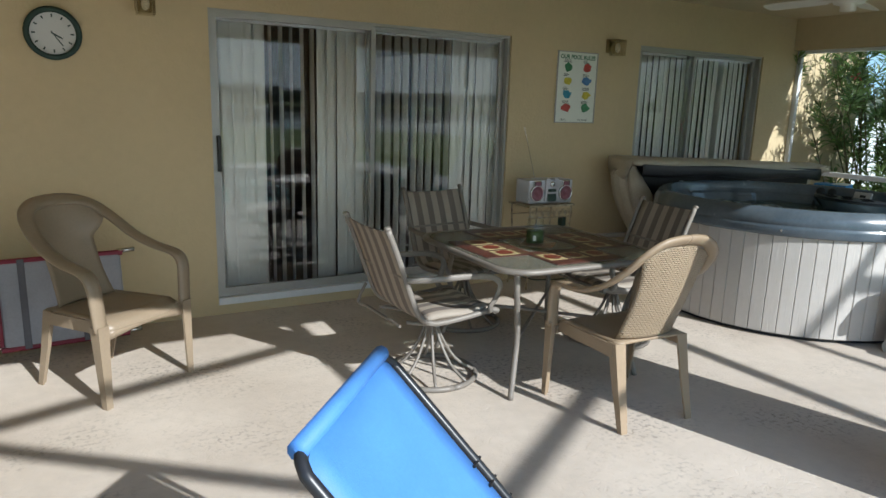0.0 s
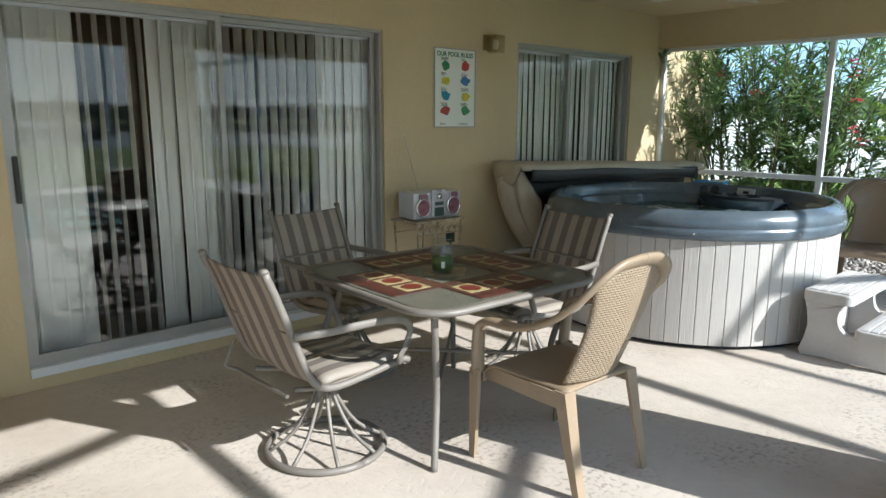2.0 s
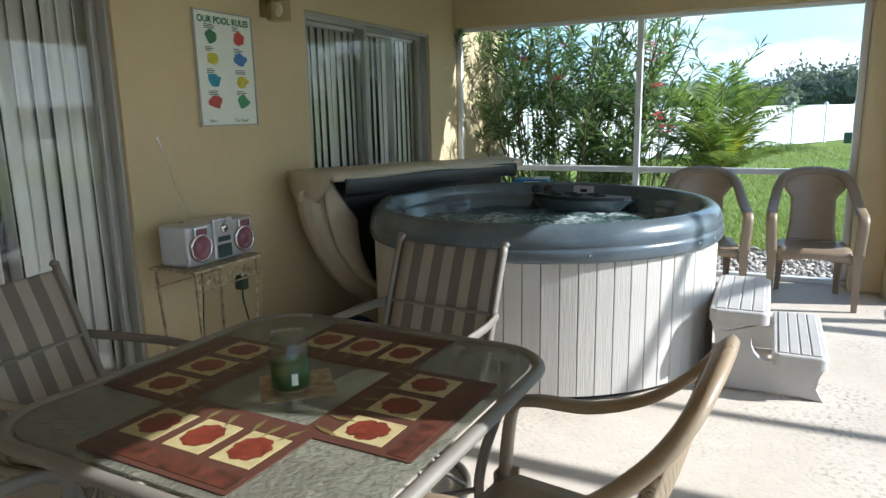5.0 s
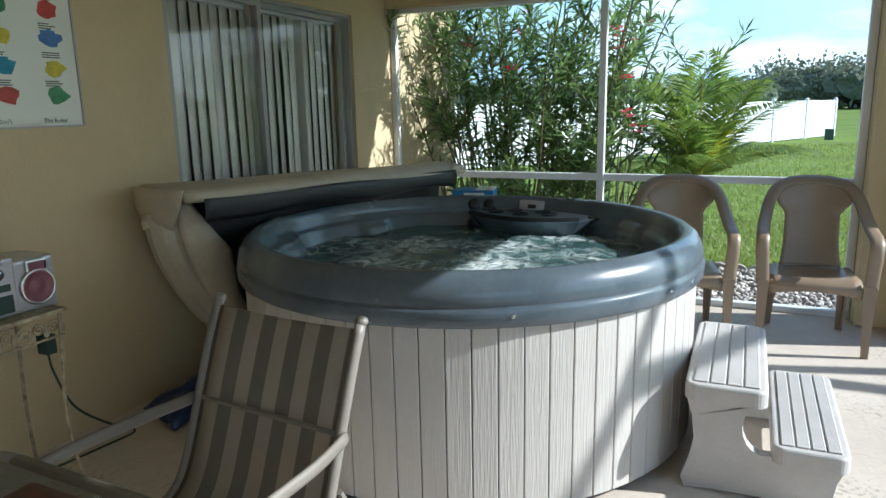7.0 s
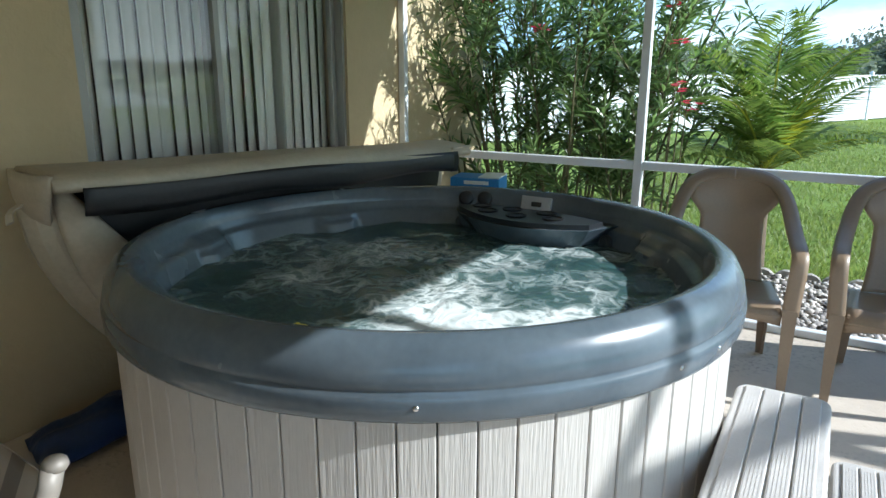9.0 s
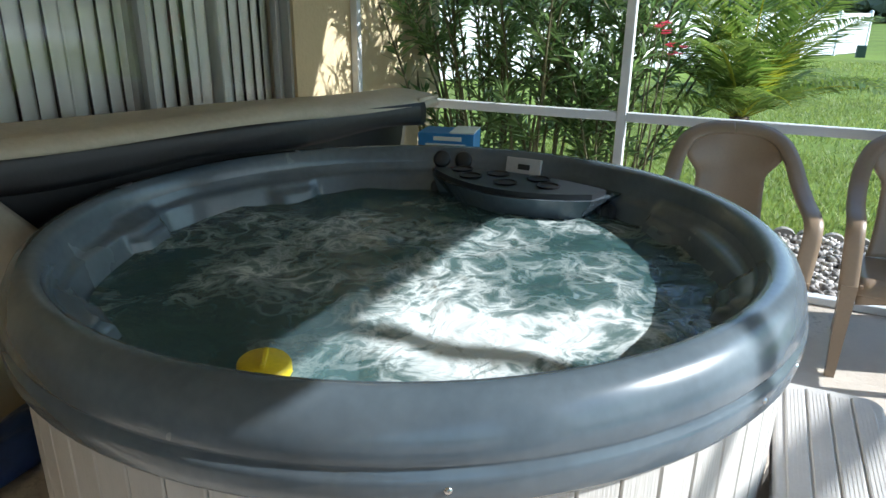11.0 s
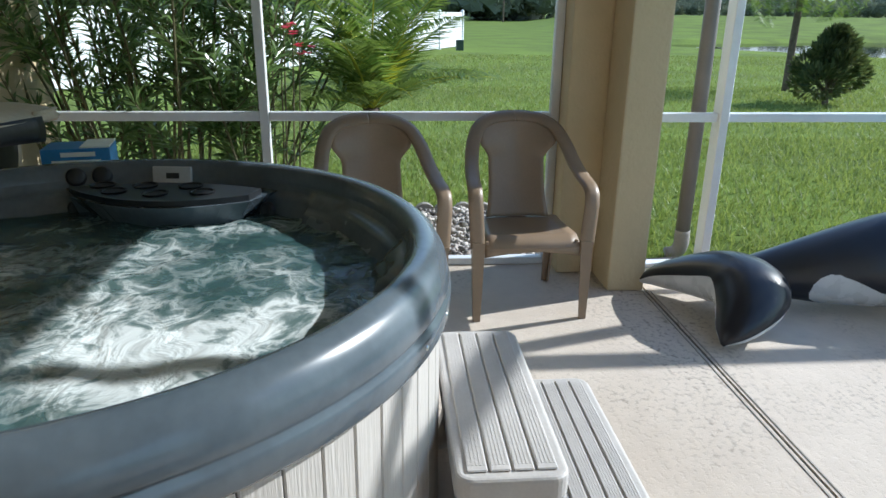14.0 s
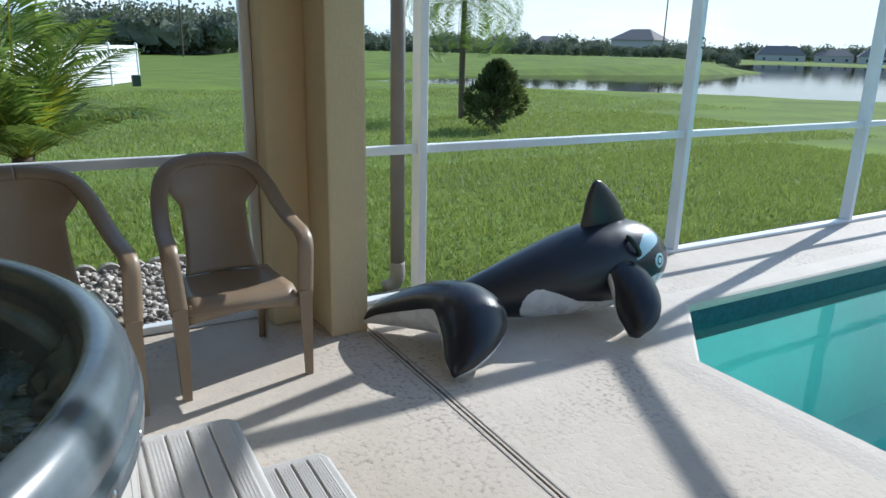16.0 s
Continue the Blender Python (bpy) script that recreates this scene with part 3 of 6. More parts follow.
def offset_poly(pts, d):
    """The outline moved inwards by d."""
    out = []
    n = len(pts)
    for i in range(n):
        p0, p1, p2 = (Vector(pts[(i + k) % n]) for k in (-1, 0, 1))
        d1, d2 = (p1 - p0).normalized(), (p2 - p1).normalized()
        n1, n2 = Vector((d1.y, -d1.x)), Vector((d2.y, -d2.x))
        b = (n1 + n2).normalized()
        out.append(tuple(p1 + b * d / max(0.3, b.dot(n1))))
    return out


def coping():
    """A rounded bull-nose lip along the pool's edge."""
    bm = bmesh.new()
    prof = [(-0.17, 0.0), (-0.12, 0.005), (-0.05, 0.010), (0.012, 0.010), (0.028, 0.0), (0.03, -0.03), (0.018, -0.055), (-0.02, -0.058)]
    rings = [[bm.verts.new((*xy, z)) for xy in offset_poly(outline, d)] for d, z in prof]
    n = len(outline)
    for r0, r1 in zip(rings, rings[1:]):
        for i in range(n):
            j = (i + 1) % n
            bm.faces.new((r0[i], r0[j], r1[j], r1[i]))
    return bm


part("coping", coping(), mat("coping_paint", (0.60, 0.53, 0.455), 0.8, var=0.08, scale=4, bump=0.3, bump_scale=50), pool, "pale bull-nosed coping")
part("tile_band", ring_wall(offset_poly(outline, 0.004), -0.27, -0.05, 0), TILE, pool, "dark teal waterline tiles")
part("basin", ring_wall(offset_poly(outline, 0.0), -1.5, -0.26, 0), PLASTER, pool, "aqua plaster walls")
bm = bmesh.new()
bm.faces.new([bm.verts.new((x, y, -1.35)) for x, y in outline])
part("basin_floor", bm, PLASTER, pool)
wtr = new("water", raw_mesh("water", [(x, y, -0.13) for x, y in offset_poly(outline, 0.003)][::-1], [tuple(range(len(outline)))], POOL_WATER))
wtr.parent, wtr["label"] = pool, "clear rippled turquoise water"
wtr.visible_shadow = False


# ---- ground: one sheet to the horizon, with the pond's hollow ----
def far_rise(x, y):
    """The land beyond the pond climbs a little towards the scrub."""
    dist, ang = math.hypot(x - 4, y - 2.2), math.degrees(math.atan2(y - 2.2, x - 4))
    return 1.5 * min(1.0, max(0.0, (dist - 66) / 45)) * min(1.0, max(0.0, (ang + 53) / 5)) * min(1.0, max(0.0, (-11 - ang) / 5))


def ground_z(x, y):
    r = max(0.0, math.hypot(max(0, x - 9), max(0, abs(y) - 7)))
    return -0.06 - 0.30 * min(1.0, r / 16.0) + far_rise(x, y)


def ground():
    xs = sorted({*[-2500, -900, -350, -150, -70, -35], 7.11, 7.13, -25.1, -24.9, *[-20 + 2 * i for i in range(66)], *[112 + 8 * i for i in range(12)], 260, 400, 700, 1200, 2500})
    ys = sorted({*[-2500, -1200, -700, -420, -300], *[-240 + 8 * i for i in range(15)], -6.62, -6.58, 15.9, 16.1, *[-120 + 2 * i for i in range(76)], *[32 + 8 * i for i in range(10)], 140, 240, 420, 900, 2500})
    vid, verts, faces = {}, [], []
    for i, x in enumerate(xs):
        for j, y in enumerate(ys):
            z = ground_z(x, y)
            if -25 < x < 7.12 and -6.6 < y < 16:
                z = -1.7
            vid[i, j] = len(verts)
            verts.append((x, y, z + (pond_z(x, y))))
    for i in range(len(xs) - 1):
        for j in range(len(ys) - 1):
            faces.append((vid[i, j], vid[i + 1, j], vid[i + 1, j + 1], vid[i, j + 1]))
    return raw_mesh("ground", verts, faces, LAWN, True)


def in_pond(x, y):
    """How far inside the pond a place lies, metres, below 0 outside."""
    # near shore from (36, -21) to (15, -42); far shore from (52, -34) to (72, -100); a second, farther basin behind a tongue of land
    n1 = ((x - 36.0) * 0.56 - (y + 22.5) * 0.83) + 0.9 * math.sin(x * 0.21)          # away from the near shore
    f1 = 57.0 + 0.22 * (-(y + 36.0)) - x + 1.5 * math.sin(y * 0.11)                    # before the far shore
    reach = min(n1, f1)
    lobe = min(-(y + 92.0) + 0.15 * (x - 60), 165 - x, y + 230)
    return max(reach, lobe)


def pond_z(x, y):
    if x < 14 and y > -18:
        return 0.0
    d = in_pond(x, y)
    return -0.9 * min(1.0, max(0.0, (d + 1.6) / 2.6))


g = new("ground", ground())
tagged(g, "green mown lawn sloping to the pond", "lawn", kind="structure")
pw = new("water", raw_mesh("pond_water", [(14, -14, -0.66), (14, -235, -0.66), (190, -235, -0.66), (190, 6, -0.66), (60, 6, -0.66)], [(0, 1, 2, 3, 4)], POND_WATER))
tagged(pw, "blue-grey pond water glittering in the sun", "pond", kind="structure")

# ---- house wall with its openings, thickness 0.2 ----
DOOR = (0.965, 3.35, 0.07, 2.05)
WIN = (4.80, 6.575, 0.62, 2.075)


def wall_with_holes(x0, x1, z0, z1, holes, y0, y1):
    """A wall along x, butted from blocks round the holes."""
    bm = None
    x = x0
    for hx0, hx1, hz0, hz1 in holes:
        bm = box(x, hx0, y0, y1, z0, z1, bm=bm)
        if hz0 > z0:
            bm = box(hx0, hx1, y0, y1, z0, hz0, bm=bm)
        bm = box(hx0, hx1, y0, y1, hz1, z1, bm=bm)
        x = hx1
    return box(x, x1, y0, y1, z0, z1, bm=bm)


solid("wall_north", wall_with_holes(LEFT_X - 0.2, 8.45, -0.1, 2.75, [DOOR, WIN], WALL_Y, WALL_Y + 0.2), STUCCO, "tan painted stucco house wall", "wall", kind="structure")
solid("wall_west", box(LEFT_X - 0.2, LEFT_X, 0.93, WALL_Y, -0.1, 2.75), STUCCO, "tan painted stucco end wall", "wall", kind="structure")
# room behind the glass, its indoor gloom painted on as a dark colour
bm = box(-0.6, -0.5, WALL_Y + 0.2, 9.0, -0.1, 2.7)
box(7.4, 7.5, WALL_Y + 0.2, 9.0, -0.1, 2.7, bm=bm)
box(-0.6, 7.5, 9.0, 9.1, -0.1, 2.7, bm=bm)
solid("wall_room", bm, ROOM, "plaster walls of the room indoors, gloom put into their colour", "wall", kind="structure")
solid("floor_room", box(-0.6, 7.5, WALL_Y + 0.25, 9.1, -0.1, 0.02), ROOM, "tiled floor indoors, gloom put into its colour", "floor", kind="structure")
solid("ceiling_room", box(-0.6, 7.5, WALL_Y + 0.2, 9.1, 2.6, 2.7), ROOM, "ceiling indoors, gloom put into its colour", "ceiling", kind="structure")
# roof, ceiling, beams, columns
solid("ceiling", box(LEFT_X, SIDE_X + 0.10, 0.93, WALL_Y, CEIL_Z, CEIL_Z + 0.05), CEIL, "tan painted lanai ceiling", "ceiling", kind="structure")
solid("roof", box(LEFT_X - 0.3, SIDE_X + 0.14, 0.72, 9.3, CEIL_Z + 0.06, CEIL_Z + 0.28), ROOF_FAR, "grey shingled house roof with a slim eave", "roof", kind="structure")
solid("beam_front", box(LEFT_X, SIDE_X - 0.10, 0.93, 1.14, BEAM_Z, CEIL_Z), STUCCO, "tan stucco beam along the lanai front", "beam", kind="structure")
solid("beam_side", box(SIDE_X - 0.10, SIDE_X + 0.10, 0.93, WALL_Y, BEAM_Z, CEIL_Z), STUCCO, "tan stucco beam above the side screen", "beam", kind="structure")
solid("column", box(2.87, 3.55, 0.93, 1.14, 0, BEAM_Z, 0.012), STUCCO, "square tan stucco column at the lanai front", "column", kind="structure")
bm = box(6.69, SIDE_X + 0.05, 0.935, 1.14, 0, BEAM_Z, 0.012)
box(6.98, SIDE_X + 0.05, 1.138, 1.358, 0, BEAM_Z, 0.012, bm=bm)
solid("column", bm, STUCCO, "square tan stucco corner column beside the screen", "column", kind="structure")
solid("column", box(-2.2, -1.6, 0.93, 1.14, 0, BEAM_Z, 0.012), STUCCO, "square tan stucco column at the lanai front", "column", kind="structure")


# ---- sliding door and window with vertical blinds ----
def sliding(name, x0, x1, z0, z1, mid, label, handle):
    """An aluminium frame with two sashes, each with its pane."""
    w = thing(name, pose(0, WALL_Y, 0), label, "window" if "window" in name else "door", kind="structure")
    f = 0.02
    part("frame", box(x0, x1, 0.02, 0.14, z1 - f, z1), GREY_ALU, w)
    part("frame", box(x0, x1, -0.012, 0.15, z0, z0 + 0.05, 0.004), WHITE_ALU, w, "white sill track")
    part("frame", box(x0, x0 + f, 0.02, 0.14, z0 + 0.05, z1 - f), GREY_ALU, w)
    part("frame", box(x1 - f, x1, 0.02, 0.14, z0 + 0.05, z1 - f), GREY_ALU, w)
    for i, (a, b, y) in enumerate(((x0 + f, mid + 0.025, 0.03), (mid - 0.025, x1 - f, 0.075))):
        s = 0.036
        sash = part("sash", box(a, a + s, y, y + 0.035, z0 + 0.05, z1 - f), GREY_ALU, w)
        part("stile", box(b - s, b, y, y + 0.035, z0 + 0.05, z1 - f, 0.004), GREY_ALU, sash)
        part("rail", box(a + s, b - s, y, y + 0.035, z0 + 0.05, z0 + 0.11), GREY_ALU, sash)
        part("rail", box(a + s, b - s, y, y + 0.035, z1 - f - 0.03, z1 - f), GREY_ALU, sash)
        p = part("pane", box(a + s, b - s, y + 0.016, y + 0.019, z0 + 0.11, z1 - f - 0.03), GLASS, sash, "dark reflecting glass")
        p.visible_shadow = False
    if handle:
        hb = box(x0 + f + 0.012, x0 + f + 0.036, 0.004, 0.03, 1.0, 1.24, 0.005)
        part("handle", hb, DARK_GAP, w, "black pull handle")
    return w


sliding("door_1", *DOOR, 2.13, "closed sliding glass door with white aluminium frame", True)
sliding("window_1", *WIN, 5.57, "closed sliding window with white aluminium frame", False)


def blind(x0, x1, z0, z1, step, seed, label, gaps):
    """Vertical slats on a head rail; some stand open."""
    rnd = random.Random(seed)
    b = thing("vertical_blind", pose(0, WALL_Y + 0.158, 0), label, "blind")
    part("head_rail", box(x0, x1, -0.03, 0.03, z1, z1 + 0.05), WHITE_ALU, b)
    slat_bm = sheet(lambda u, v: Vector(((u - 0.5) * 0.089, 0.007 * math.cos((u - 0.5) * math.pi), (v - 1) * (z1 - z0))), 5, 1, 0.001)
    me = mesh_ob("slat", slat_bm, BLIND, True)
    x = x0 + 0.05
    while x < x1 - 0.03:
        s = new("slat", me)
        s.parent = b
        open_here = any(a <= x <= c for a, c in gaps)
        ang = rnd.uniform(-94, -82) if open_here else rnd.uniform(9, 19)
        s.matrix_basis = pose(x, rnd.uniform(-0.004, 0.004), z1, rnd.uniform(-0.4, 0.4), 0, ang)
        x += step
    return b


blind(DOOR[0] + 0.01, DOOR[1] - 0.01, 0.09, 1.99, 0.076, 3, "pale grey vertical blinds partly open behind the glass door", [(1.38, 1.72), (2.18, 2.92)])
blind(WIN[0] + 0.01, WIN[1] - 0.01, 0.64, 2.01, 0.079, 5, "pale grey vertical blinds closed behind the window", [(6.1, 6.2)])


# ---- screens: the lanai's side and the pool cage ----
def member(a, b, w, d, parent, name="post", label=""):
    """A straight aluminium extrusion from a to b; w across, d deep."""
    return part(name, sweep([a, b], w / 2 * 1.1, d / 2 * 1.1, sides=4, up=(1, 0, 0) if abs(Vector(b).z - Vector(a).z) > 0.1 else (0, 0, 1), square=True), WHITE_ALU, parent, label)


def bar(x0, x1, y0, y1, z0, z1, parent, name):
    return part(name, box(x0, x1, y0, y1, z0, z1, 0.004, segs=1), WHITE_ALU, parent)


scr = thing("screen_frame", pose(0, 0, 0), "white aluminium frame of the lanai side screen", "screen", kind="structure")
bar(7.145, 7.195, 2.99, 3.04, 0.045, BEAM_Z, scr, "post")
bar(7.145, 7.195, 1.36, 1.41, 0.045, BEAM_Z, scr, "post")
bar(7.145, 7.195, 4.66, 4.708, 0.045, BEAM_Z, scr, "post")
bar(7.14, 7.20, 1.36, 4.708, 0.0, 0.044, scr, "sill")
bar(7.15, 7.19, 1.411, 2.989, 0.868, 0.918, scr, "rail")
bar(7.15, 7.19, 3.041, 4.659, 0.868, 0.918, scr, "rail")
bar(7.145, 7.195, 1.411, 2.989, BEAM_Z - 0.035, BEAM_Z - 0.001, scr, "head")
bar(7.145, 7.195, 3.041, 4.659, BEAM_Z - 0.035, BEAM_Z - 0.001, scr, "head")

EAVE, RIDGE, RISE_X = 2.54, 3.1, 5.7
cage = thing("pool_cage", pose(0, 0, 0), "white aluminium frame of the screened pool cage", "pool cage", kind="structure")
POSTS = (0.44, -1.75, -4.03, -6.5)
for i, y in enumerate(POSTS):
    bar(CAGE_X - 0.05, CAGE_X + 0.05, y - 0.026, y + 0.026, 0.03, EAVE, cage, "post")
    member((CAGE_X, y, EAVE + 0.02), (RISE_X, y, RIDGE), 0.05, 0.09, cage, "rib")
bar(CAGE_X - 0.04, CAGE_X + 0.04, FAR_Y + 0.1, 0.92, 0.001, 0.029, cage, "sill")
for a, b in zip((0.92,) + POSTS, POSTS):
    if a - b > 0.1:
        bar(CAGE_X - 0.026, CAGE_X + 0.026, b + 0.027, a - 0.027, 0.875, 0.925, cage, "rail")
bar(CAGE_X - 0.05, CAGE_X + 0.05, FAR_Y + 0.1, 0.70, EAVE + 0.001, EAVE + 0.10, cage, "eave_beam")
for x in (4.9, 2.75, 0.6, -1.55):
    member((x, 0.70, RIDGE), (x, FAR_Y + 0.1, RIDGE), 0.06, 0.12, cage, "rafter")
    bar(x - 0.03, x + 0.03, FAR_Y + 0.05, FAR_Y + 0.13, 0.03, RIDGE - 0.06, cage, "post")
member((RISE_X, 0.70, RIDGE), (RISE_X, FAR_Y + 0.1, RIDGE), 0.05, 0.06, cage, "purlin")
member((4.87, -1.57, RIDGE), (2.78, -2.88, RIDGE), 0.05, 0.06, cage, "brace")
member((2.72, -2.86, RIDGE), (0.63, -1.16, RIDGE), 0.05, 0.06, cage, "brace")
member((2.72, -0.84, RIDGE), (0.63, -1.45, RIDGE), 0.05, 0.06, cage, "brace")
bar(LEFT_X, CAGE_X, FAR_Y + 0.07, FAR_Y + 0.12, 0.875, 0.925, cage, "rail")
# house number like mark on one post
c = bpy.data.curves.new("digit", "FONT")
c.body, c.size, c.extrude = "3", 0.11, 0.001
dg = new("digit", c)
dg.data.materials.append(INK)
dg.matrix_basis = pose(CAGE_X - 0.053, -1.745, 1.50, 90, 0, -90)
dg.parent = cage
dg["label"] = "black numeral 3"
solid("trim", sweep([(7.16 + 0.02 * math.sin(i * 1.7), 0.86 - 0.5 * i, -0.02 + 0.012 * math.sin(i * 2.3)) for i in range(15)], 0.02, 0.03, sides=6, n=3), DARK_GAP, "black rubber lawn edging outside the screen", "edging", kind="structure")
bm = sweep([(7.34, 0.45, 0.10), (7.34, 0.45, 2.6)], 0.045, sides=12)
down = thing("downpipe", pose(0, 0, 0), "grey-brown rain pipe outside the screen", "pipe", kind="structure")
part("pipe", bm, PIPE, down, smooth=True)
part("elbow", sweep([(7.34, 0.45, 0.14), (7.34, 0.45, 0.04), (7.345, 0.48, -0.015), (7.35, 0.54, -0.03)], 0.048, sides=10, n=4), CONCRETE, down, "dirty pale elbow", True)


# ---- hot tub ----
TUB = (5.076, 3.22)
R_OUT, R_IN, RIM_Z = 1.05, 0.935, 0.885
tub = thing("hot_tub", pose(*TUB, 0), "round hot tub with slate-grey acrylic rim and white-grey staves", "hot tub")
rim = [(R_OUT - 0.035, 0.705), (R_OUT - 0.006, 0.706), (R_OUT, 0.716), (R_OUT + 0.003, 0.755), (R_OUT + 0.001, 0.768), (R_OUT - 0.008, 0.775), (R_OUT - 0.007, 0.781), (R_OUT - 0.003, 0.789), (R_OUT - 0.012, 0.828),
       (R_OUT - 0.03, 0.862), (R_OUT - 0.06, RIM_Z), (R_IN + 0.025, RIM_Z - 0.002), (R_IN + 0.008, RIM_Z - 0.02), (R_IN, RIM_Z - 0.06)]
part("rim", lathe(rim, 96), TUB_SHELL, tub, "glossy slate-grey moulded rim", True)


def inner_wall(u, v):
    """The moulded wall above the water: a step half way down and pillow-like pilasters between the seats."""
    a, z = 2 * math.pi * u, RIM_Z - 0.06 - 0.245 * v
    pil = 0.0
    for c, w in ((104, 7), (148, 7), (60, 7), (-47, 7), (-88, 7), (192, 8), (-132, 8)):
        d = abs((math.degrees(a) - c + 180) % 360 - 180)
        pil = max(pil, min(1.0, max(0.0, (w - d) / 2.5)))
    step = min(1.0, max(0.0, (0.795 - z) / 0.012))
    low = 0.6 * min(1.0, max(0.0, (0.818 - z) / 0.02)) + 0.4 * min(1.0, max(0.0, (0.765 - z) / 0.012))
    r = R_IN - 0.10 * v - 0.022 * step - 0.045 * pil * low + 0.012 * math.cos(8 * a) * step
    return Vector((r * math.cos(a), r * math.sin(a), z))


part("inner_wall", sheet(inner_wall, 288, 34), TUB_SHELL, tub, "moulded slate-grey inner wall", True)
bowl = [(R_IN - 0.105, 0.60), (R_IN - 0.12, 0.46), (R_IN - 0.38, 0.44), (R_IN - 0.42, 0.15), (0.001, 0.13)]
part("bowl", lathe(bowl, 64), TUB_SHELL, tub, "grey moulded seats under water", True)
part("plinth", lathe([(R_OUT - 0.07, 0.0), (R_OUT - 0.07, 0.05)], 64), TUB_DARK, tub)
part("liner", lathe([(R_OUT - 0.045, 0.05), (R_OUT - 0.045, 0.71)], 64), TUB_DARK, tub)

def console():
    """Cup-holder ledge across the far side of the rim, with its cups sunk in."""
    bm = bmesh.new()
    n = 16
    top, low = [], []
    pts = []
    for i in range(n + 1):
        a = radians(-26 + 52 * i / n)
        pts.append((R_IN * 0.985 * math.cos(a), R_IN * 0.985 * math.sin(a)))
    for i in range(n + 1):
        t = 1 - 2 * i / n
        pts.append((0.56 + 0.13 * t * t + 0.03 * t, 0.34 * t))
    hi = [bm.verts.new((x, y, 0.80)) for x, y in pts]
    lo = [bm.verts.new((x * 1.0, y * 0.8, 0.60)) if i <= n else bm.verts.new((x + 0.11, y * 0.62, 0.60)) for i, (x, y) in enumerate(pts)]
    bm.faces.new(hi)
    for i in range(len(pts)):
        j = (i + 1) % len(pts)
        bm.faces.new((lo[i], lo[j], hi[j], hi[i]))
    return bm


CONSOLE_TURN = pose(0, 0, 0, 0, 0, -4)
con = part("console", console(), TUB_SHELL, tub, "grey ledge with cup holders", m=CONSOLE_TURN)
bm = bmesh.new()
n = 20
pts = [(0.845 * math.cos(radians(-25 + 50 * i / n)), 0.845 * math.sin(radians(-25 + 50 * i / n))) for i in range(n + 1)] + [(0.575 + 0.13 * t * t + 0.03 * t, 0.335 * t) for t in (1 - 2 * i / n for i in range(n + 1))]
hi, lo = [bm.verts.new((x, y, 0.822)) for x, y in pts], [bm.verts.new((x, y, 0.801)) for x, y in pts]
bm.faces.new(hi)
for i in range(len(pts)):
    bm.faces.new((lo[i], lo[(i + 1) % len(pts)], hi[(i + 1) % len(pts)], hi[i]))
tray = part("tray", bm, TUB_DARK, con, "charcoal cup-holder tray")
for k, (cx, cy) in enumerate(((0.67, 0.0), (0.70, 0.16), (0.70, -0.16), (0.785, 0.08), (0.785, -0.09), (0.785, 0.24))):
    ring_bm = lathe([(0.044, 0.8225), (0.047, 0.828), (0.040, 0.829), (0.037, 0.8235), (0.001, 0.823)], 16)
    bmesh.ops.translate(ring_bm, vec=(cx, cy, 0), verts=ring_bm.verts)
    part("cup_holder", ring_bm, mat("cup_black", (0.004, 0.004, 0.005), 0.6) if k == 0 else bpy.data.materials["cup_black"], con)
for a in (13.9, 19.5):
    kn = lathe([(0.001, 0.012), (0.026, 0.012), (0.034, 0.008), (0.038, -0.006)], 16)
    part("knob", kn, TUB_DARK, tub, "round charcoal diverter knob", True, pose((R_IN - 0.002) * math.cos(radians(a)), (R_IN - 0.002) * math.sin(radians(a)), 0.838, 0, -72, a))
pn = part("control_panel", box(-0.012, 0.012, -0.075, 0.075, -0.035, 0.035, 0.004), mat("panel_plate", (0.55, 0.55, 0.55), 0.4), tub, "pale control panel plate", m=CONSOLE_TURN @ pose(R_IN - 0.006, 0.03, 0.83, 0, 12, 0))
part("display", box(-0.016, -0.0125, -0.03, 0.02, -0.012, 0.01), DARK_GAP, pn, "dark display window")
bm = lathe([(0.001, 0.0), (0.872, 0.0)], 72)
bmesh.ops.subdivide_edges(bm, edges=[e for e in bm.edges if e.calc_length() > 0.3], cuts=14)
for v in bm.verts:
    v.co.z = 0.722 + 0.014 * noise.fractal(v.co * 5.0, 0.8, 2.0, 4) + 0.006 * noise.noise(v.co * 16)
tw = part("water", bm, TUB_WATER, tub, "bubbling teal water with white foam", True)
if tw.data.polygons[0].normal.z < 0:
    tw.data.flip_normals()
tw.visible_shadow = False
for a in (-30, 165, 215, 20):
    jt = lathe([(0.001, 0.012), (0.015, 0.012), (0.022, 0.02), (0.032, 0.014), (0.034, 0.0)], 14)
    part("jet", jt, TUB_DARK, tub, "round black water jet", True, pose((R_IN - 0.075) * math.cos(radians(a)), (R_IN - 0.075) * math.sin(radians(a)), 0.735, 0, -80, a))
for a in (-113.5, -103.5, -60, -150):
    bl = lathe([(0.001, 0.006), (0.006, 0.005), (0.008, 0.0)], 8)
    part("bolt", bl, CHROME, tub, "small steel bolt", True, pose((R_OUT) * math.cos(radians(a)), (R_OUT) * math.sin(radians(a)), 0.745, 0, 90, a))
fl = thing("chlorine_floater", pose(4.36, 3.20, 0.728, 4, -3, 30), "yellow and white floating chlorine dispenser in the tub", "floater")
part("cap", lathe([(0.001, 0.025), (0.050, 0.025), (0.056, 0.018), (0.058, -0.008), (0.03, -0.010)], 20), YELLOW, fl, "yellow round cap", True)
part("grip", box(-0.035, 0.035, -0.005, 0.005, 0.023, 0.036, 0.003), YELLOW, fl)
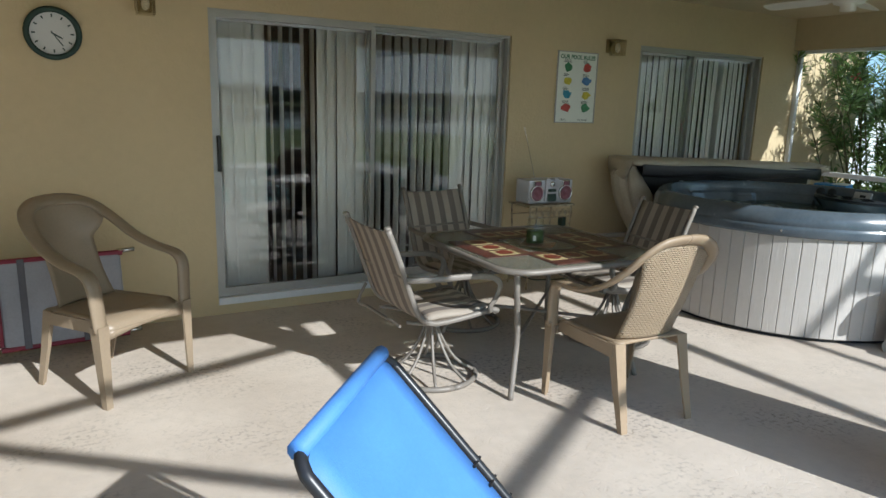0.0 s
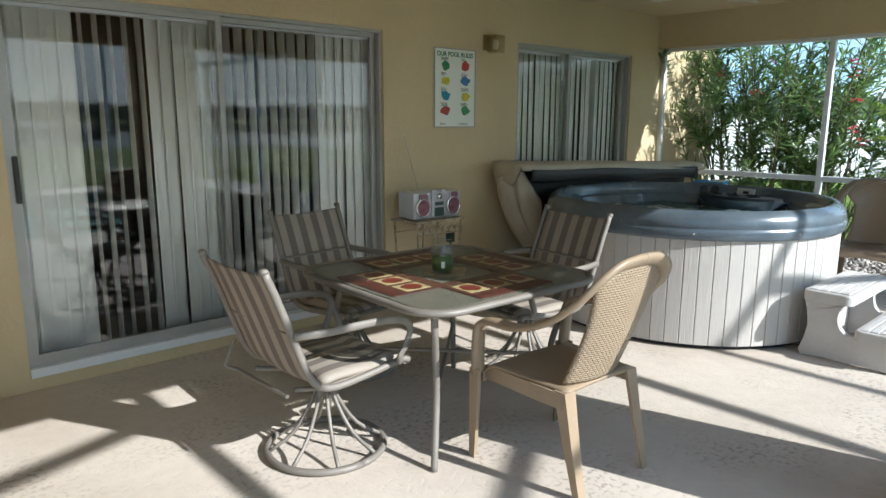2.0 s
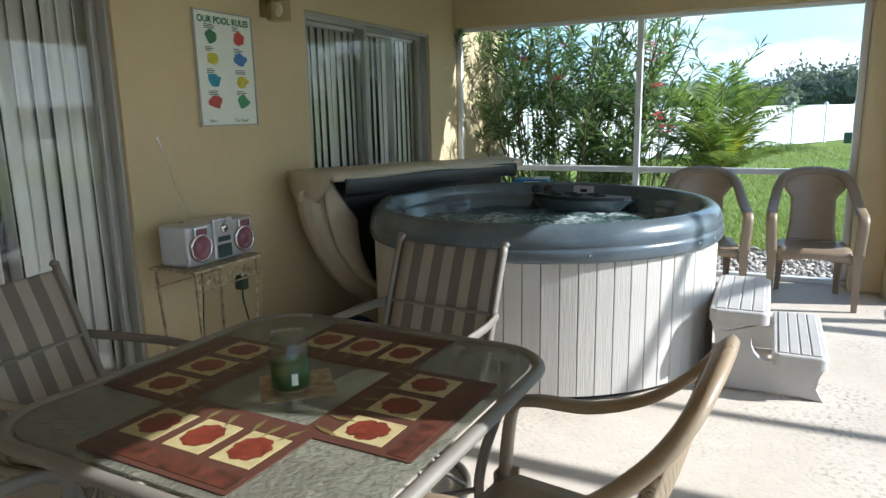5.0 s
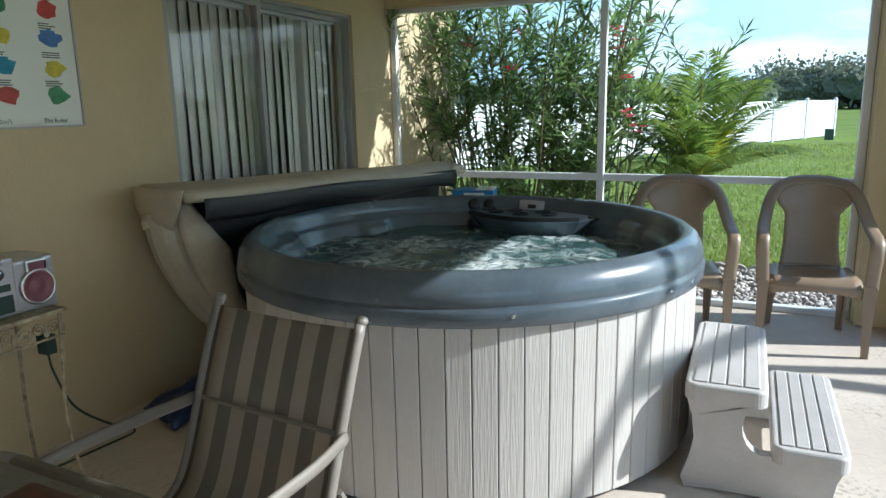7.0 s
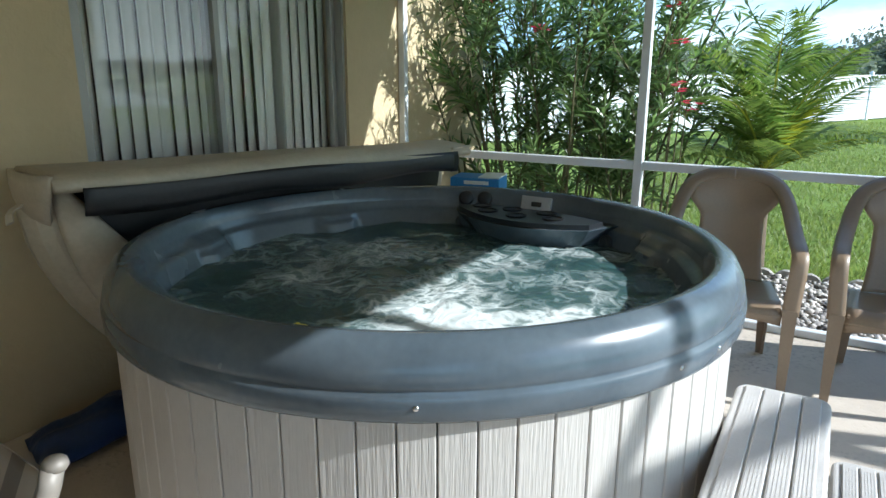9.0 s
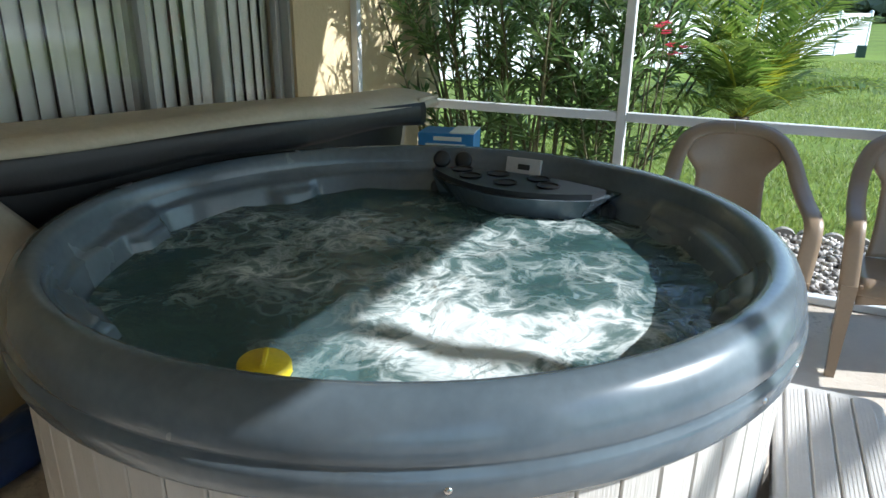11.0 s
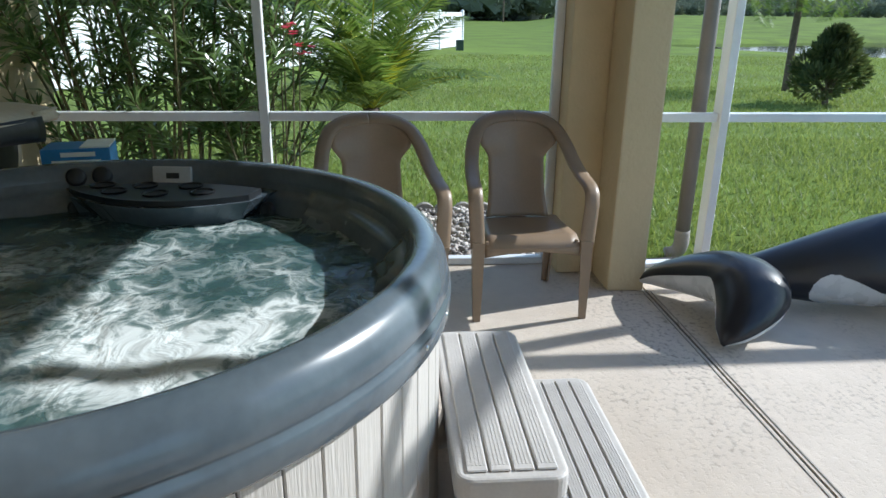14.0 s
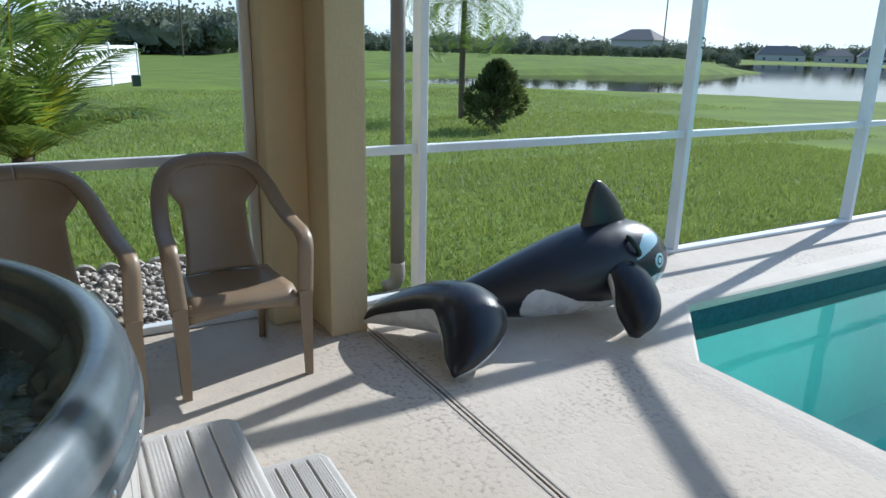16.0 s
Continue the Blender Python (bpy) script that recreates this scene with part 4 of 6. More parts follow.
part("body", lathe([(0.05, -0.010), (0.05, -0.045), (0.03, -0.10), (0.001, -0.10)], 16), VINYL, fl, "white body", True)


# ---- folded tub cover behind the tub ----
def cover():
    """A round cover folded in half, standing on its curve, fold upwards."""
    half, low = 1.13, 0.98
    t = thing("hot_tub_cover", pose(5.54, 4.235, 1.03, 0, 1.2, -9.5), "folded tan hot tub cover with black underside by the wall", "tub cover")
    for name, y0, y1, material, label in (("outer_panel", -0.02, 0.19, COVER_TAN, "tan vinyl panel"), ("inner_panel", -0.034, -0.024, COVER_BLACK, "black vinyl underside")):
        bm = bmesh.new()
        inner = name == "inner_panel"
        pts = []
        n = 36
        for i in range(n + 1):
            a = math.pi * i / n
            pts.append((-half * math.cos(a) * (1 - 0.03 * math.sin(a)), -low * math.sin(a) ** 0.85))
        # the foam's edge bulges between its two seams
        steps = [(0.0, 0.925), (1.0, 0.925)] if inner else [(0.0, 0.94), (0.06, 0.985), (0.2, 1.02), (0.42, 1.045), (0.58, 1.045), (0.8, 1.025), (0.95, 0.985), (1.0, 0.96)]
        rings = [[bm.verts.new((x * k + 0.01 * math.sin(z * 9 + y0) * (0 if inner else 1), y0 + (y1 - y0) * f, z * k)) for x, z in pts] for f, k in steps]
        bm.faces.new(rings[0])
        bm.faces.new(rings[-1][::-1])
        for r0, r1 in zip(rings, rings[1:]):
            for i in range(len(pts)):
                j = (i + 1) % len(pts)
                bm.faces.new((r0[i], r0[j], r1[j], r1[i]))
        part(name, bm, material, t, label)
    # fold strip on top, slightly sagging, and its overhanging black lip
    def strip(u, v):
        x = -1.15 + 2.30 * u
        y = 0.215 - 0.40 * v
        edge = 0.045 * max(0, abs(v - 0.5) * 2 - 0.75) / 0.25
        return Vector((x, y, 0.035 - edge - 0.012 * math.sin(u * 9) * 0.4 - 0.015 * u + 0.006 * math.sin(v * 7 + u * 5)))
    part("fold_strip", sheet(strip, 40, 12, 0.03), COVER_TAN, t, "tan fold strip on top", True)
    def lip(u, v):
        x = -1.06 + 2.08 * u
        return Vector((x, -0.176 - 0.010 * math.sin(v * math.pi) + 0.006 * math.sin(u * 11), -0.005 - v * (0.11 + 0.012 * math.sin(u * 13)) - 0.015 * u))
    part("lip", sheet(lip, 40, 5, 0.006), COVER_BLACK, t, "drooping black vinyl lip", True)
    def end(u, v):
        a = -0.5 + u
        return Vector((-1.16 - 0.035 * math.cos(a * 3) - 0.03 * v * (1 - v) + 0.05 * v * v, 0.20 - (0.36 - 0.16 * v * v) * u, 0.03 - 0.20 * v))
    part("end_flap", sheet(end, 6, 6, 0.02), COVER_TAN, t, "tan end flap", True)
    def front_flap(u, v):
        """The tan skirt turned round the end, hanging before the black underside; its free edge is bowed."""
        a = 0.02 + 0.92 * u
        x, z = -half * math.cos(a) * (1 - 0.03 * math.sin(a)), -low * math.sin(a) ** 0.85
        wide = (0.07 + 0.17 * min(1.0, u / 0.22) ** 0.8) * (1 - 0.72 * max(0.0, u - 0.22) / 0.78)
        return Vector((x * 0.985 + wide * v, -0.045 - 0.030 * math.sin(v * math.pi) - 0.02 * v + 0.004 * math.sin(u * 17), z * 0.985 - 0.02 * v + 0.03 * v * (1 - v)))
    part("front_flap", sheet(front_flap, 22, 8, 0.010), COVER_TAN, t, "tan skirt turned round the end", True)
    def flap(u, v):
        return Vector((0.99 + 0.17 * u, -0.17 + 0.10 * u * v, 0.0 - 0.14 * v * (1 - 0.4 * u)))
    part("corner_flap", sheet(flap, 4, 4, 0.012), COVER_TAN, t, "grey-tan corner flap", True)
    hb = sweep([(-1.11, 0.05, -0.06), (-1.22, 0.03, -0.10), (-1.24, 0.0, -0.14)], 0.018, 0.006, sides=6, n=3)
    part("strap", hb, COVER_TAN, t, "short hanging strap")
    return t


cover()


# ---- two-tread spa steps ----
def spa_steps():
    t = thing("spa_steps", pose(4.60, 1.645, 0), "grey plastic two-tread spa steps with round side cut-outs", "steps")
    def tread(y0, y1, z, tag):
        bm = rounded_plate(0.79, y1 - y0, 0.045, z - 0.068, z - 0.006)
        bmesh.ops.translate(bm, vec=(0.395, (y0 + y1) / 2, 0), verts=bm.verts)
        bmesh.ops.bevel(bm, geom=[e for e in bm.edges if all(abs(v.co.z - (z - 0.006)) < 1e-5 for v in e.verts)], offset=0.012, segments=3, affect="EDGES", profile=0.5)
        tr = part("tread", bm, STEP_PLASTIC, t, tag)
        n = 4
        w = (y1 - y0 - 0.05) / n
        for i in range(n):
            part("rib", box(0.03, 0.76, y0 + 0.025 + i * w + 0.0025, y0 + 0.025 + (i + 1) * w - 0.0025, z - 0.0058, z, 0.003, segs=1), STEP_PLASTIC, tr)
        for i in range(n):
            for k in range(5):
                yy = y0 + 0.025 + i * w + w * (k + 1) / 6
                part("ridge", box(0.05, 0.74, yy - 0.0016, yy + 0.0016, z - 0.001, z + 0.0009), STEP_PLASTIC, tr)
        return tr
    tread(0.0, 0.245, 0.235, "ribbed lower tread")
    tread(0.268, 0.545, 0.43, "ribbed upper tread")
    def side(x0, x1):
        """A side panel with a round bite between the treads."""
        outline = [(0.03, 0.0), (0.10, 0.018), (0.25, 0.022), (0.42, 0.018), (0.53, 0.0)]
        prof = [(0.53, 0.0), (0.545, 0.04), (0.52, 0.12), (0.505, 0.20), (0.515, 0.29), (0.54, 0.37), (0.27, 0.37)]
        bite = [(0.27 + 0.075 * math.cos(radians(a)) * 1.0, 0.275 + 0.10 * math.sin(radians(a))) for a in range(80, -90, -20)]
        rest = [(0.25, 0.178), (0.01, 0.178), (0.035, 0.12), (0.045, 0.06), (0.01, 0.0), (0.10, 0.012), (0.27, 0.016), (0.44, 0.012)]
        pts = prof + bite + rest
        bm = bmesh.new()
        a, b = [bm.verts.new((x0, y, z)) for y, z in pts], [bm.verts.new((x1, y, z)) for y, z in pts]
        bm.faces.new(a)
        bm.faces.new(b[::-1])
        for i in range(len(pts)):
            j = (i + 1) % len(pts)
            bm.faces.new((a[i], a[j], b[j], b[i]))
        return bm
    part("side_panel", side(0.03, 0.075), STEP_PLASTIC, t)
    part("side_panel", side(0.715, 0.76), STEP_PLASTIC, t)
    part("back_panel", box(0.075, 0.715, 0.48, 0.50, 0.02, 0.37), STEP_PLASTIC, t)
    return t


spa_steps()


# ---- chairs ----
def resin_chair(m, woven, label, plastic=None):
    """A stackable resin armchair; front along +y."""
    t = thing("plastic_armchair", m, label, "chair", "plastic armchairs")
    body_mat = plastic or (RESIN if woven else RESIN_DARK)

    def seat(u, v):
        x = (u - 0.5) * (0.44 + 0.06 * v)
        y = -0.21 + 0.45 * v
        dip = 0.022 * math.cos((u - 0.5) * math.pi) * math.sin(min(1, v * 1.15) * math.pi)
        front = -0.05 * max(0, v - 0.86) / 0.14
        return Vector((x, y + 0.012 * math.cos((u - 0.5) * math.pi), 0.435 - dip + front + 0.01 * v))
    part("seat", sheet(seat, 10, 12, 0.014), body_mat, t, smooth=True)
    part("apron", sheet(lambda u, v: Vector(((u - 0.5) * 0.50, 0.235 + 0.012 * math.cos((u - 0.5) * math.pi), 0.40 - v * (0.055 - 0.03 * math.sin(u * math.pi)))), 12, 2, 0.012), body_mat, t, smooth=True)
    for s in (-1, 1):
        part("apron", box(s * 0.235 - 0.006, s * 0.235 + 0.006, -0.20, 0.22, 0.36, 0.425), body_mat, t)
    fz, fxs, fys = (0.70, 0.765, 0.845, 0.915, 0.953, 0.966), (0.292, 0.280, 0.258, 0.215, 0.14, 0.05), (0.03, -0.10, -0.215, -0.30, -0.345, -0.359)

    def back(u, v):
        w = (0.165 if woven else 0.172) + 0.045 * v * v + 0.02 * (1 - v) ** 2
        x = (2 * u - 1) * w
        if not woven:
            # waisted panel that spreads into the frame above the two side gaps
            q = 2 * u - 1
            z = 0.435 + 0.522 * v
            fx, fy = float(np.interp(z, fz, fxs)), float(np.interp(z, fz, fys))
            k = min(1.0, max(0.0, (v - 0.60) / 0.34))
            k = k * k * (3 - 2 * k)
            w = 0.160 + 0.02 * (1 - min(1, v / 0.4)) ** 2
            yc = -0.20 - 0.150 * v - 0.018 * math.sin(v * math.pi)
            edge = yc + 0.03
            return Vector((q * (w + (fx - w) * k), yc + (edge + (fy - edge) * k - yc) * abs(q) ** 1.8, z - 0.012 * v * q * q))
        z = 0.435 + 0.50 * v - (0.06 * v ** 3) * (2 * u - 1) ** 2
        y = -0.20 - 0.145 * v - 0.02 * math.sin(v * math.pi) + 0.045 * (2 * u - 1) ** 2 * (1 - 0.4 * v)
        return Vector((x, y, z))
    bk = part("backrest", sheet(back, 14, 26, 0.012), WEAVE if woven else body_mat, t, "woven-pattern backrest" if woven else "", True)
    if not woven:
        for k in range(5):
            u = 0.22 + 0.14 * k
            part("rib", sweep([back(u, 0.08) + Vector((0, 0.004, 0)), back(u, 0.5) + Vector((0, 0.004, 0)), back(u, 0.92) + Vector((0, 0.004, 0))], 0.004, 0.003, sides=6, n=4), body_mat, bk)
    # one band runs from arm to arm over the back
    for s in (-1, 1):
        ribbed = [(s * 0.285, 0.225, 0.40), (s * 0.293, 0.22, 0.52), (s * 0.300, 0.212, 0.63), (s * 0.300, 0.165, 0.685), (s * 0.293, 0.03, 0.715), (s * 0.280, -0.10, 0.765), (s * 0.258, -0.215, 0.845),
                  (s * 0.215, -0.30, 0.915), (s * 0.14, -0.345, 0.953), (s * 0.05, -0.359, 0.966), (0, -0.361, 0.967)]
        pts = ribbed if not woven else [(s * 0.285, 0.22, 0.40), (s * 0.292, 0.215, 0.52), (s * 0.296, 0.195, 0.625), (s * 0.298, 0.13, 0.655), (s * 0.297, -0.02, 0.665), (s * 0.285, -0.16, 0.72), (s * 0.255, -0.265, 0.81),
               (s * 0.215, -0.325, 0.89), (s * 0.14, -0.352, 0.945), (s * 0.05, -0.360, 0.962), (0, -0.361, 0.963)]
        part("arm", sweep(pts, 0.014, 0.032 if woven else 0.038, sides=10, n=5, up=(1, 0, 0), square=True), body_mat, t, smooth=True)
        for fx, fy, tx, ty, top in ((0.285, 0.235, 0.283, 0.215, 0.425), (0.215, -0.285, 0.205, -0.185, 0.43)):
            leg = bmesh.new()
            rings = []
            for z, k in ((0.0, 0.0), (0.012, 0.02), (0.22, 0.55), (top, 1.0)):
                cx, cy = s * (fx + (tx - fx) * k), fy + (ty - fy) * k
                w = 0.019 + 0.013 * k
                d = 0.016 + 0.012 * k
                dy = 1 if fy > 0 else -1
                # an angle section: two thin walls meeting at the outer corner
                ring = [(cx + s * w, cy + dy * d), (cx - s * w, cy + dy * d), (cx - s * w, cy + dy * (d - 0.012)), (cx + s * (w - 0.012), cy + dy * (d - 0.012)),
                        (cx + s * (w - 0.012), cy - dy * d), (cx + s * w, cy - dy * d)]
                rings.append([leg.verts.new((x, y, z)) for x, y in ring])
            for r0, r1 in zip(rings, rings[1:]):
                for i in range(6):
                    leg.faces.new((r0[i], r0[(i + 1) % 6], r1[(i + 1) % 6], r1[i]))
            leg.faces.new(rings[0])
            leg.faces.new(rings[-1][::-1])
            part("leg", leg, body_mat, t)
    return t


resin_chair(pose(2.47, 2.385, 0, 0, 0, -3) @ Matrix.Diagonal((0.96, 1, 0.965, 1)), True, "tan resin armchair with woven back drawn up to the table")
resin_chair(pose(0.235, 3.785, 0, 0, 0, -143.3) @ Matrix.Diagonal((0.94, 1.03, 0.97, 1)), False, "taupe resin armchair with a rounded back by the house wall", RESIN_TAUPE)
resin_chair(pose(6.585, 1.648, 0, 0, 0, 91) @ Matrix.Diagonal((0.94, 0.97, 0.96, 1)), False, "brown resin armchair with ribbed back beside the screen")
resin_chair(pose(6.49, 2.385, 0, 0, 0, 98) @ Matrix.Diagonal((0.94, 0.97, 0.96, 1)), False, "brown resin armchair with ribbed back behind the hot tub")


def sling_chair(m, label):
    """A swivel rocker: striped sling on a tube frame, on a spoked ring base. Front along +y, sling stripes across x."""
    t = thing("swivel_patio_chair", m, label, "chair", "striped swivel chairs round the table")
    prof = [(0.27, 0.42), (0.235, 0.432), (0.10, 0.415), (-0.08, 0.40), (-0.17, 0.415), (-0.225, 0.47), (-0.27, 0.58), (-0.32, 0.72), (-0.365, 0.84), (-0.395, 0.91)]
    rail = smooth_path([(0, y, z) for y, z in prof], 5)
    def sling(u, v):
        k = v * (len(rail) - 1)
        i = min(int(k), len(rail) - 2)
        p = rail[i].lerp(rail[i + 1], k - i)
        sag = 0.012 * math.sin(u * math.pi)
        return Vector(((u - 0.5) * 0.47, p.y - sag * 0.5, p.z - sag * 0.7))
    part("sling", sheet(sling, 8, 44, 0.004), SLING, t, "striped beige and taupe sling", True)
    # quilted pad on the seat
    def pad(u, v):
        x, y = (u - 0.5) * 0.44, -0.15 + 0.40 * v
        puff = 0.022 * (math.sin(u * math.pi) * math.sin(v * math.pi)) ** 0.35 + 0.004 * math.sin(u * 9) * math.sin(v * 8)
        return Vector((x, y, 0.428 + puff + (0.012 if v > 0.8 else 0)))
    part("seat_pad", sheet(pad, 12, 12, 0.025), SLING, t, "striped seat pad", True)
    for s in (-1, 1):
        part("side_rail", sweep([(s * 0.247, p.y, p.z) for p in rail[::2]] + [(s * 0.247, -0.398, 0.925)], 0.014, 0.016, sides=8), TAUPE, t, smooth=True)
        part("finial", ellipsoid((s * 0.247, -0.402, 0.93), (0.018, 0.018, 0.014)), TAUPE, t, smooth=True)
        arm = [(s * 0.262, -0.30, 0.66), (s * 0.285, -0.16, 0.655), (s * 0.295, 0.05, 0.652), (s * 0.295, 0.19, 0.632), (s * 0.29, 0.245, 0.585), (s * 0.285, 0.225, 0.51), (s * 0.275, 0.20, 0.46), (s * 0.262, 0.215, 0.425)]
        part("arm", sweep(arm, 0.018, 0.009, sides=8, n=4, up=(1, 0, 0)), TAUPE, t, smooth=True)
        part("rocker_bar", sweep([(s * 0.14, 0.17, 0.385), (s * 0.15, -0.05, 0.36), (s * 0.16, -0.24, 0.40)], 0.011, sides=6, n=3), TAUPE, t, smooth=True)
    part("cross_bar", sweep([(-0.247, -0.30, 0.665), (0.247, -0.30, 0.665)], 0.008, sides=6), TAUPE, t)
    part("cross_bar", sweep([(-0.247, 0.255, 0.415), (0.247, 0.255, 0.415)], 0.012, sides=8), TAUPE, t)
    part("cross_bar", sweep([(-0.20, -0.30, 0.40), (-0.247, -0.33, 0.42), (-0.25, -0.28, 0.52)], 0.009, sides=6, n=3), TAUPE, t)
    part("cross_bar", sweep([(-0.20, -0.30, 0.40), (0.20, -0.30, 0.40)], 0.009, sides=6), TAUPE, t)
    part("hub", lathe([(0.001, 0.375), (0.06, 0.372), (0.072, 0.355), (0.06, 0.33), (0.03, 0.315), (0.026, 0.26), (0.001, 0.25)], 20), TAUPE, t, smooth=True)
    ring = [(0.255 * math.cos(2 * math.pi * i / 40), 0.255 * math.sin(2 * math.pi * i / 40), 0.018) for i in range(41)]
    part("base_ring", sweep(ring, 0.016, sides=8), TAUPE, t, smooth=True)
    for i in range(8):
        a = 2 * math.pi * (i + 0.5) / 8
        c, s2 = math.cos(a), math.sin(a)
        part("spoke", sweep([(0.03 * c, 0.03 * s2, 0.325), (0.06 * c, 0.06 * s2, 0.23), (0.14 * c, 0.14 * s2, 0.10), (0.252 * c, 0.252 * s2, 0.022)], 0.009, sides=6, n=3), TAUPE, t, smooth=True)
    return t


ch = sling_chair(pose(1.775, 3.13, 0, 0, 0, -89) @ Matrix.Diagonal((1, 1, 0.97, 1)), "swivel patio chair with striped beige sling at the table")
copy_thing(ch, pose(2.44, 3.87, 0, 0, 0, 186))
copy_thing(ch, pose(3.155, 3.165, 0, 0, 0, 84))


# ---- table ----
def table():
    t = thing("patio_table", pose(2.43, 3.055, 0, 0, 0, -2.5), "square glass-topped patio table with taupe metal frame", "table")
    w = 1.06
    top = rounded_plate(w - 0.05, w - 0.05, 0.14, 0.708, 0.714)
    g = part("tabletop", top, TABLE_GLASS, t, "pebbled obscure glass top")
    g.visible_shadow = True
    path = []
    r, h = 0.165, w / 2
    for cx, cy, a0 in ((h - r, h - r, 0), (-h + r, h - r, 90), (-h + r, -h + r, 180), (h - r, -h + r, 270)):
        for i in range(7):
            a = radians(a0 + 15 * i)
            path.append((cx + r * math.cos(a), cy + r * math.sin(a), 0.702))
    path.append(path[0])
    part("edge_frame", sweep(path, 0.020, 0.016, sides=8, up=(0, 0, 1)), TAUPE, t, "rounded taupe metal edge", True)
    for sx in (-1, 1):
        for sy in (-1, 1):
            leg = [(sx * 0.42, sy * 0.42, 0.70), (sx * 0.415, sy * 0.415, 0.60), (sx * 0.37, sy * 0.37, 0.42), (sx * 0.36, sy * 0.36, 0.28), (sx * 0.40, sy * 0.40, 0.10), (sx * 0.425, sy * 0.425, 0.0)]
            part("leg", sweep(leg, 0.016, sides=8, n=5), TAUPE, t, smooth=True)
    for a, b in (((-0.36, -0.36), (0.36, 0.36)), ((-0.36, 0.36), (0.36, -0.36))):
        z = 0.30 if a[1] < 0 else 0.315
        part("stretcher", sweep([(*a, z), (*b, z)], 0.010, sides=6), TAUPE, t)
    return t


table()


def placemat(m, label):
    t = thing("placemat", m, label, "placemat", "placemats on the table")
    part("sheet", rounded_plate(0.45, 0.30, 0.008, 0.0, 0.003), BROWN_MAT, t, "brown printed sheet")
    for i in range(3):
        x = -0.142 + 0.142 * i
        part("print_square", box(x - 0.055, x + 0.055, -0.075, 0.06, 0.003, 0.0042), CREAM_MAT, t, "cream printed square")
        bm = bmesh.new()
        rnd = random.Random(60 + i)
        for layer, (size, z) in enumerate(((0.030, 0.0052), (0.018, 0.0058))):
            bm.faces.new([bm.verts.new((x + size * math.cos(b), -0.008 + size * math.sin(b), z - 0.0001)) for b in (2 * math.pi * q / 12 for q in range(12))])
            for k in range(9 if layer == 0 else 6):
                ang = 2 * math.pi * (k + 0.4 * layer) / (9 if layer == 0 else 6) + rnd.uniform(-0.15, 0.15)
                cx, cy = x + size * 0.85 * math.cos(ang), -0.008 + size * math.sin(ang)
                petal = [(cx + size * 0.62 * math.cos(ang + b) * (1 + 0.25 * math.cos(b)), cy + size * 0.62 * math.sin(ang + b) * (1 + 0.25 * math.cos(b)), z + 0.0001 * k) for b in (2 * math.pi * q / 8 for q in range(8))]
                bm.faces.new([bm.verts.new(p) for p in petal])
        part("print_flower", bm, RED_MAT, t, "red printed flower")
    rnd = random.Random(8)
    for k in range(7):
        x, lean = -0.19 + 0.062 * k + rnd.uniform(-0.01, 0.01), rnd.uniform(-0.03, 0.03)
        stroke = bmesh.new()
        stroke.faces.new([stroke.verts.new(p) for p in ((x, -0.135, 0.0050), (x + 0.010 + lean * 0.4, -0.10, 0.0050), (x + lean, -0.055, 0.0050), (x - 0.006 + lean * 0.4, -0.10, 0.0050))])
        part("print_leaf", stroke, LEAF_MAT, t, "olive printed leaf")
    part("print_band", box(-0.215, 0.215, 0.085, 0.135, 0.003, 0.0042), BAND_MAT, t, "reddish printed band")
    return t


pm = placemat(pose(2.43 - 0.012, 3.055 - 0.33, 0.7145, 0, 0, 177.5), "brown placemat printed with red flowers on cream squares")
copy_thing(pm, pose(2.43 + 0.012, 3.055 + 0.33, 0.7145, 0, 0, -2.5))
copy_thing(pm, pose(2.43 - 0.33, 3.055 + 0.012, 0.7145, 0, 0, 87.5))
copy_thing(pm, pose(2.43 + 0.33, 3.055 - 0.012, 0.7145, 0, 0, -92.5))

doily = thing("candle_mat", pose(2.43, 3.055, 0.7146, 0, 0, 42), "small olive printed mat under the candle jar", "table mat")
part("sheet", rounded_plate(0.19, 0.19, 0.01, 0.0, 0.002), mat("faded_olive_print", (0.38, 0.33, 0.20), 0.6, var=0.25, scale=24, second=(0.30, 0.13, 0.06)), doily)
jar = thing("candle_jar", pose(2.40, 3.05, 0.7170), "glass jar candle with green wax on the table", "candle")
part("glass", lathe([(0.001, 0.004), (0.048, 0.004), (0.052, 0.012), (0.052, 0.115), (0.044, 0.128), (0.044, 0.148)], 24), CLEAR, jar, "clear glass jar", True)
part("wick", sweep([(0, 0, 0.079), (0.002, 0, 0.09)], 0.0015, sides=5), INK, jar)
part("wax", lathe([(0.001, 0.0125), (0.0485, 0.0135), (0.0485, 0.080), (0.001, 0.078)], 24), GREEN_WAX, jar, "green wax", True)
part("lid", lathe([(0.001, 0.156), (0.045, 0.156), (0.047, 0.150), (0.046, 0.149)], 20), CLEAR, jar, "clear glass lid", True)
part("sticker", box(-0.008, 0.008, -0.0545, -0.0525, 0.03, 0.06), PAPER, jar, "small white label", m=pose(0, 0, 0, 0, 0, -40))


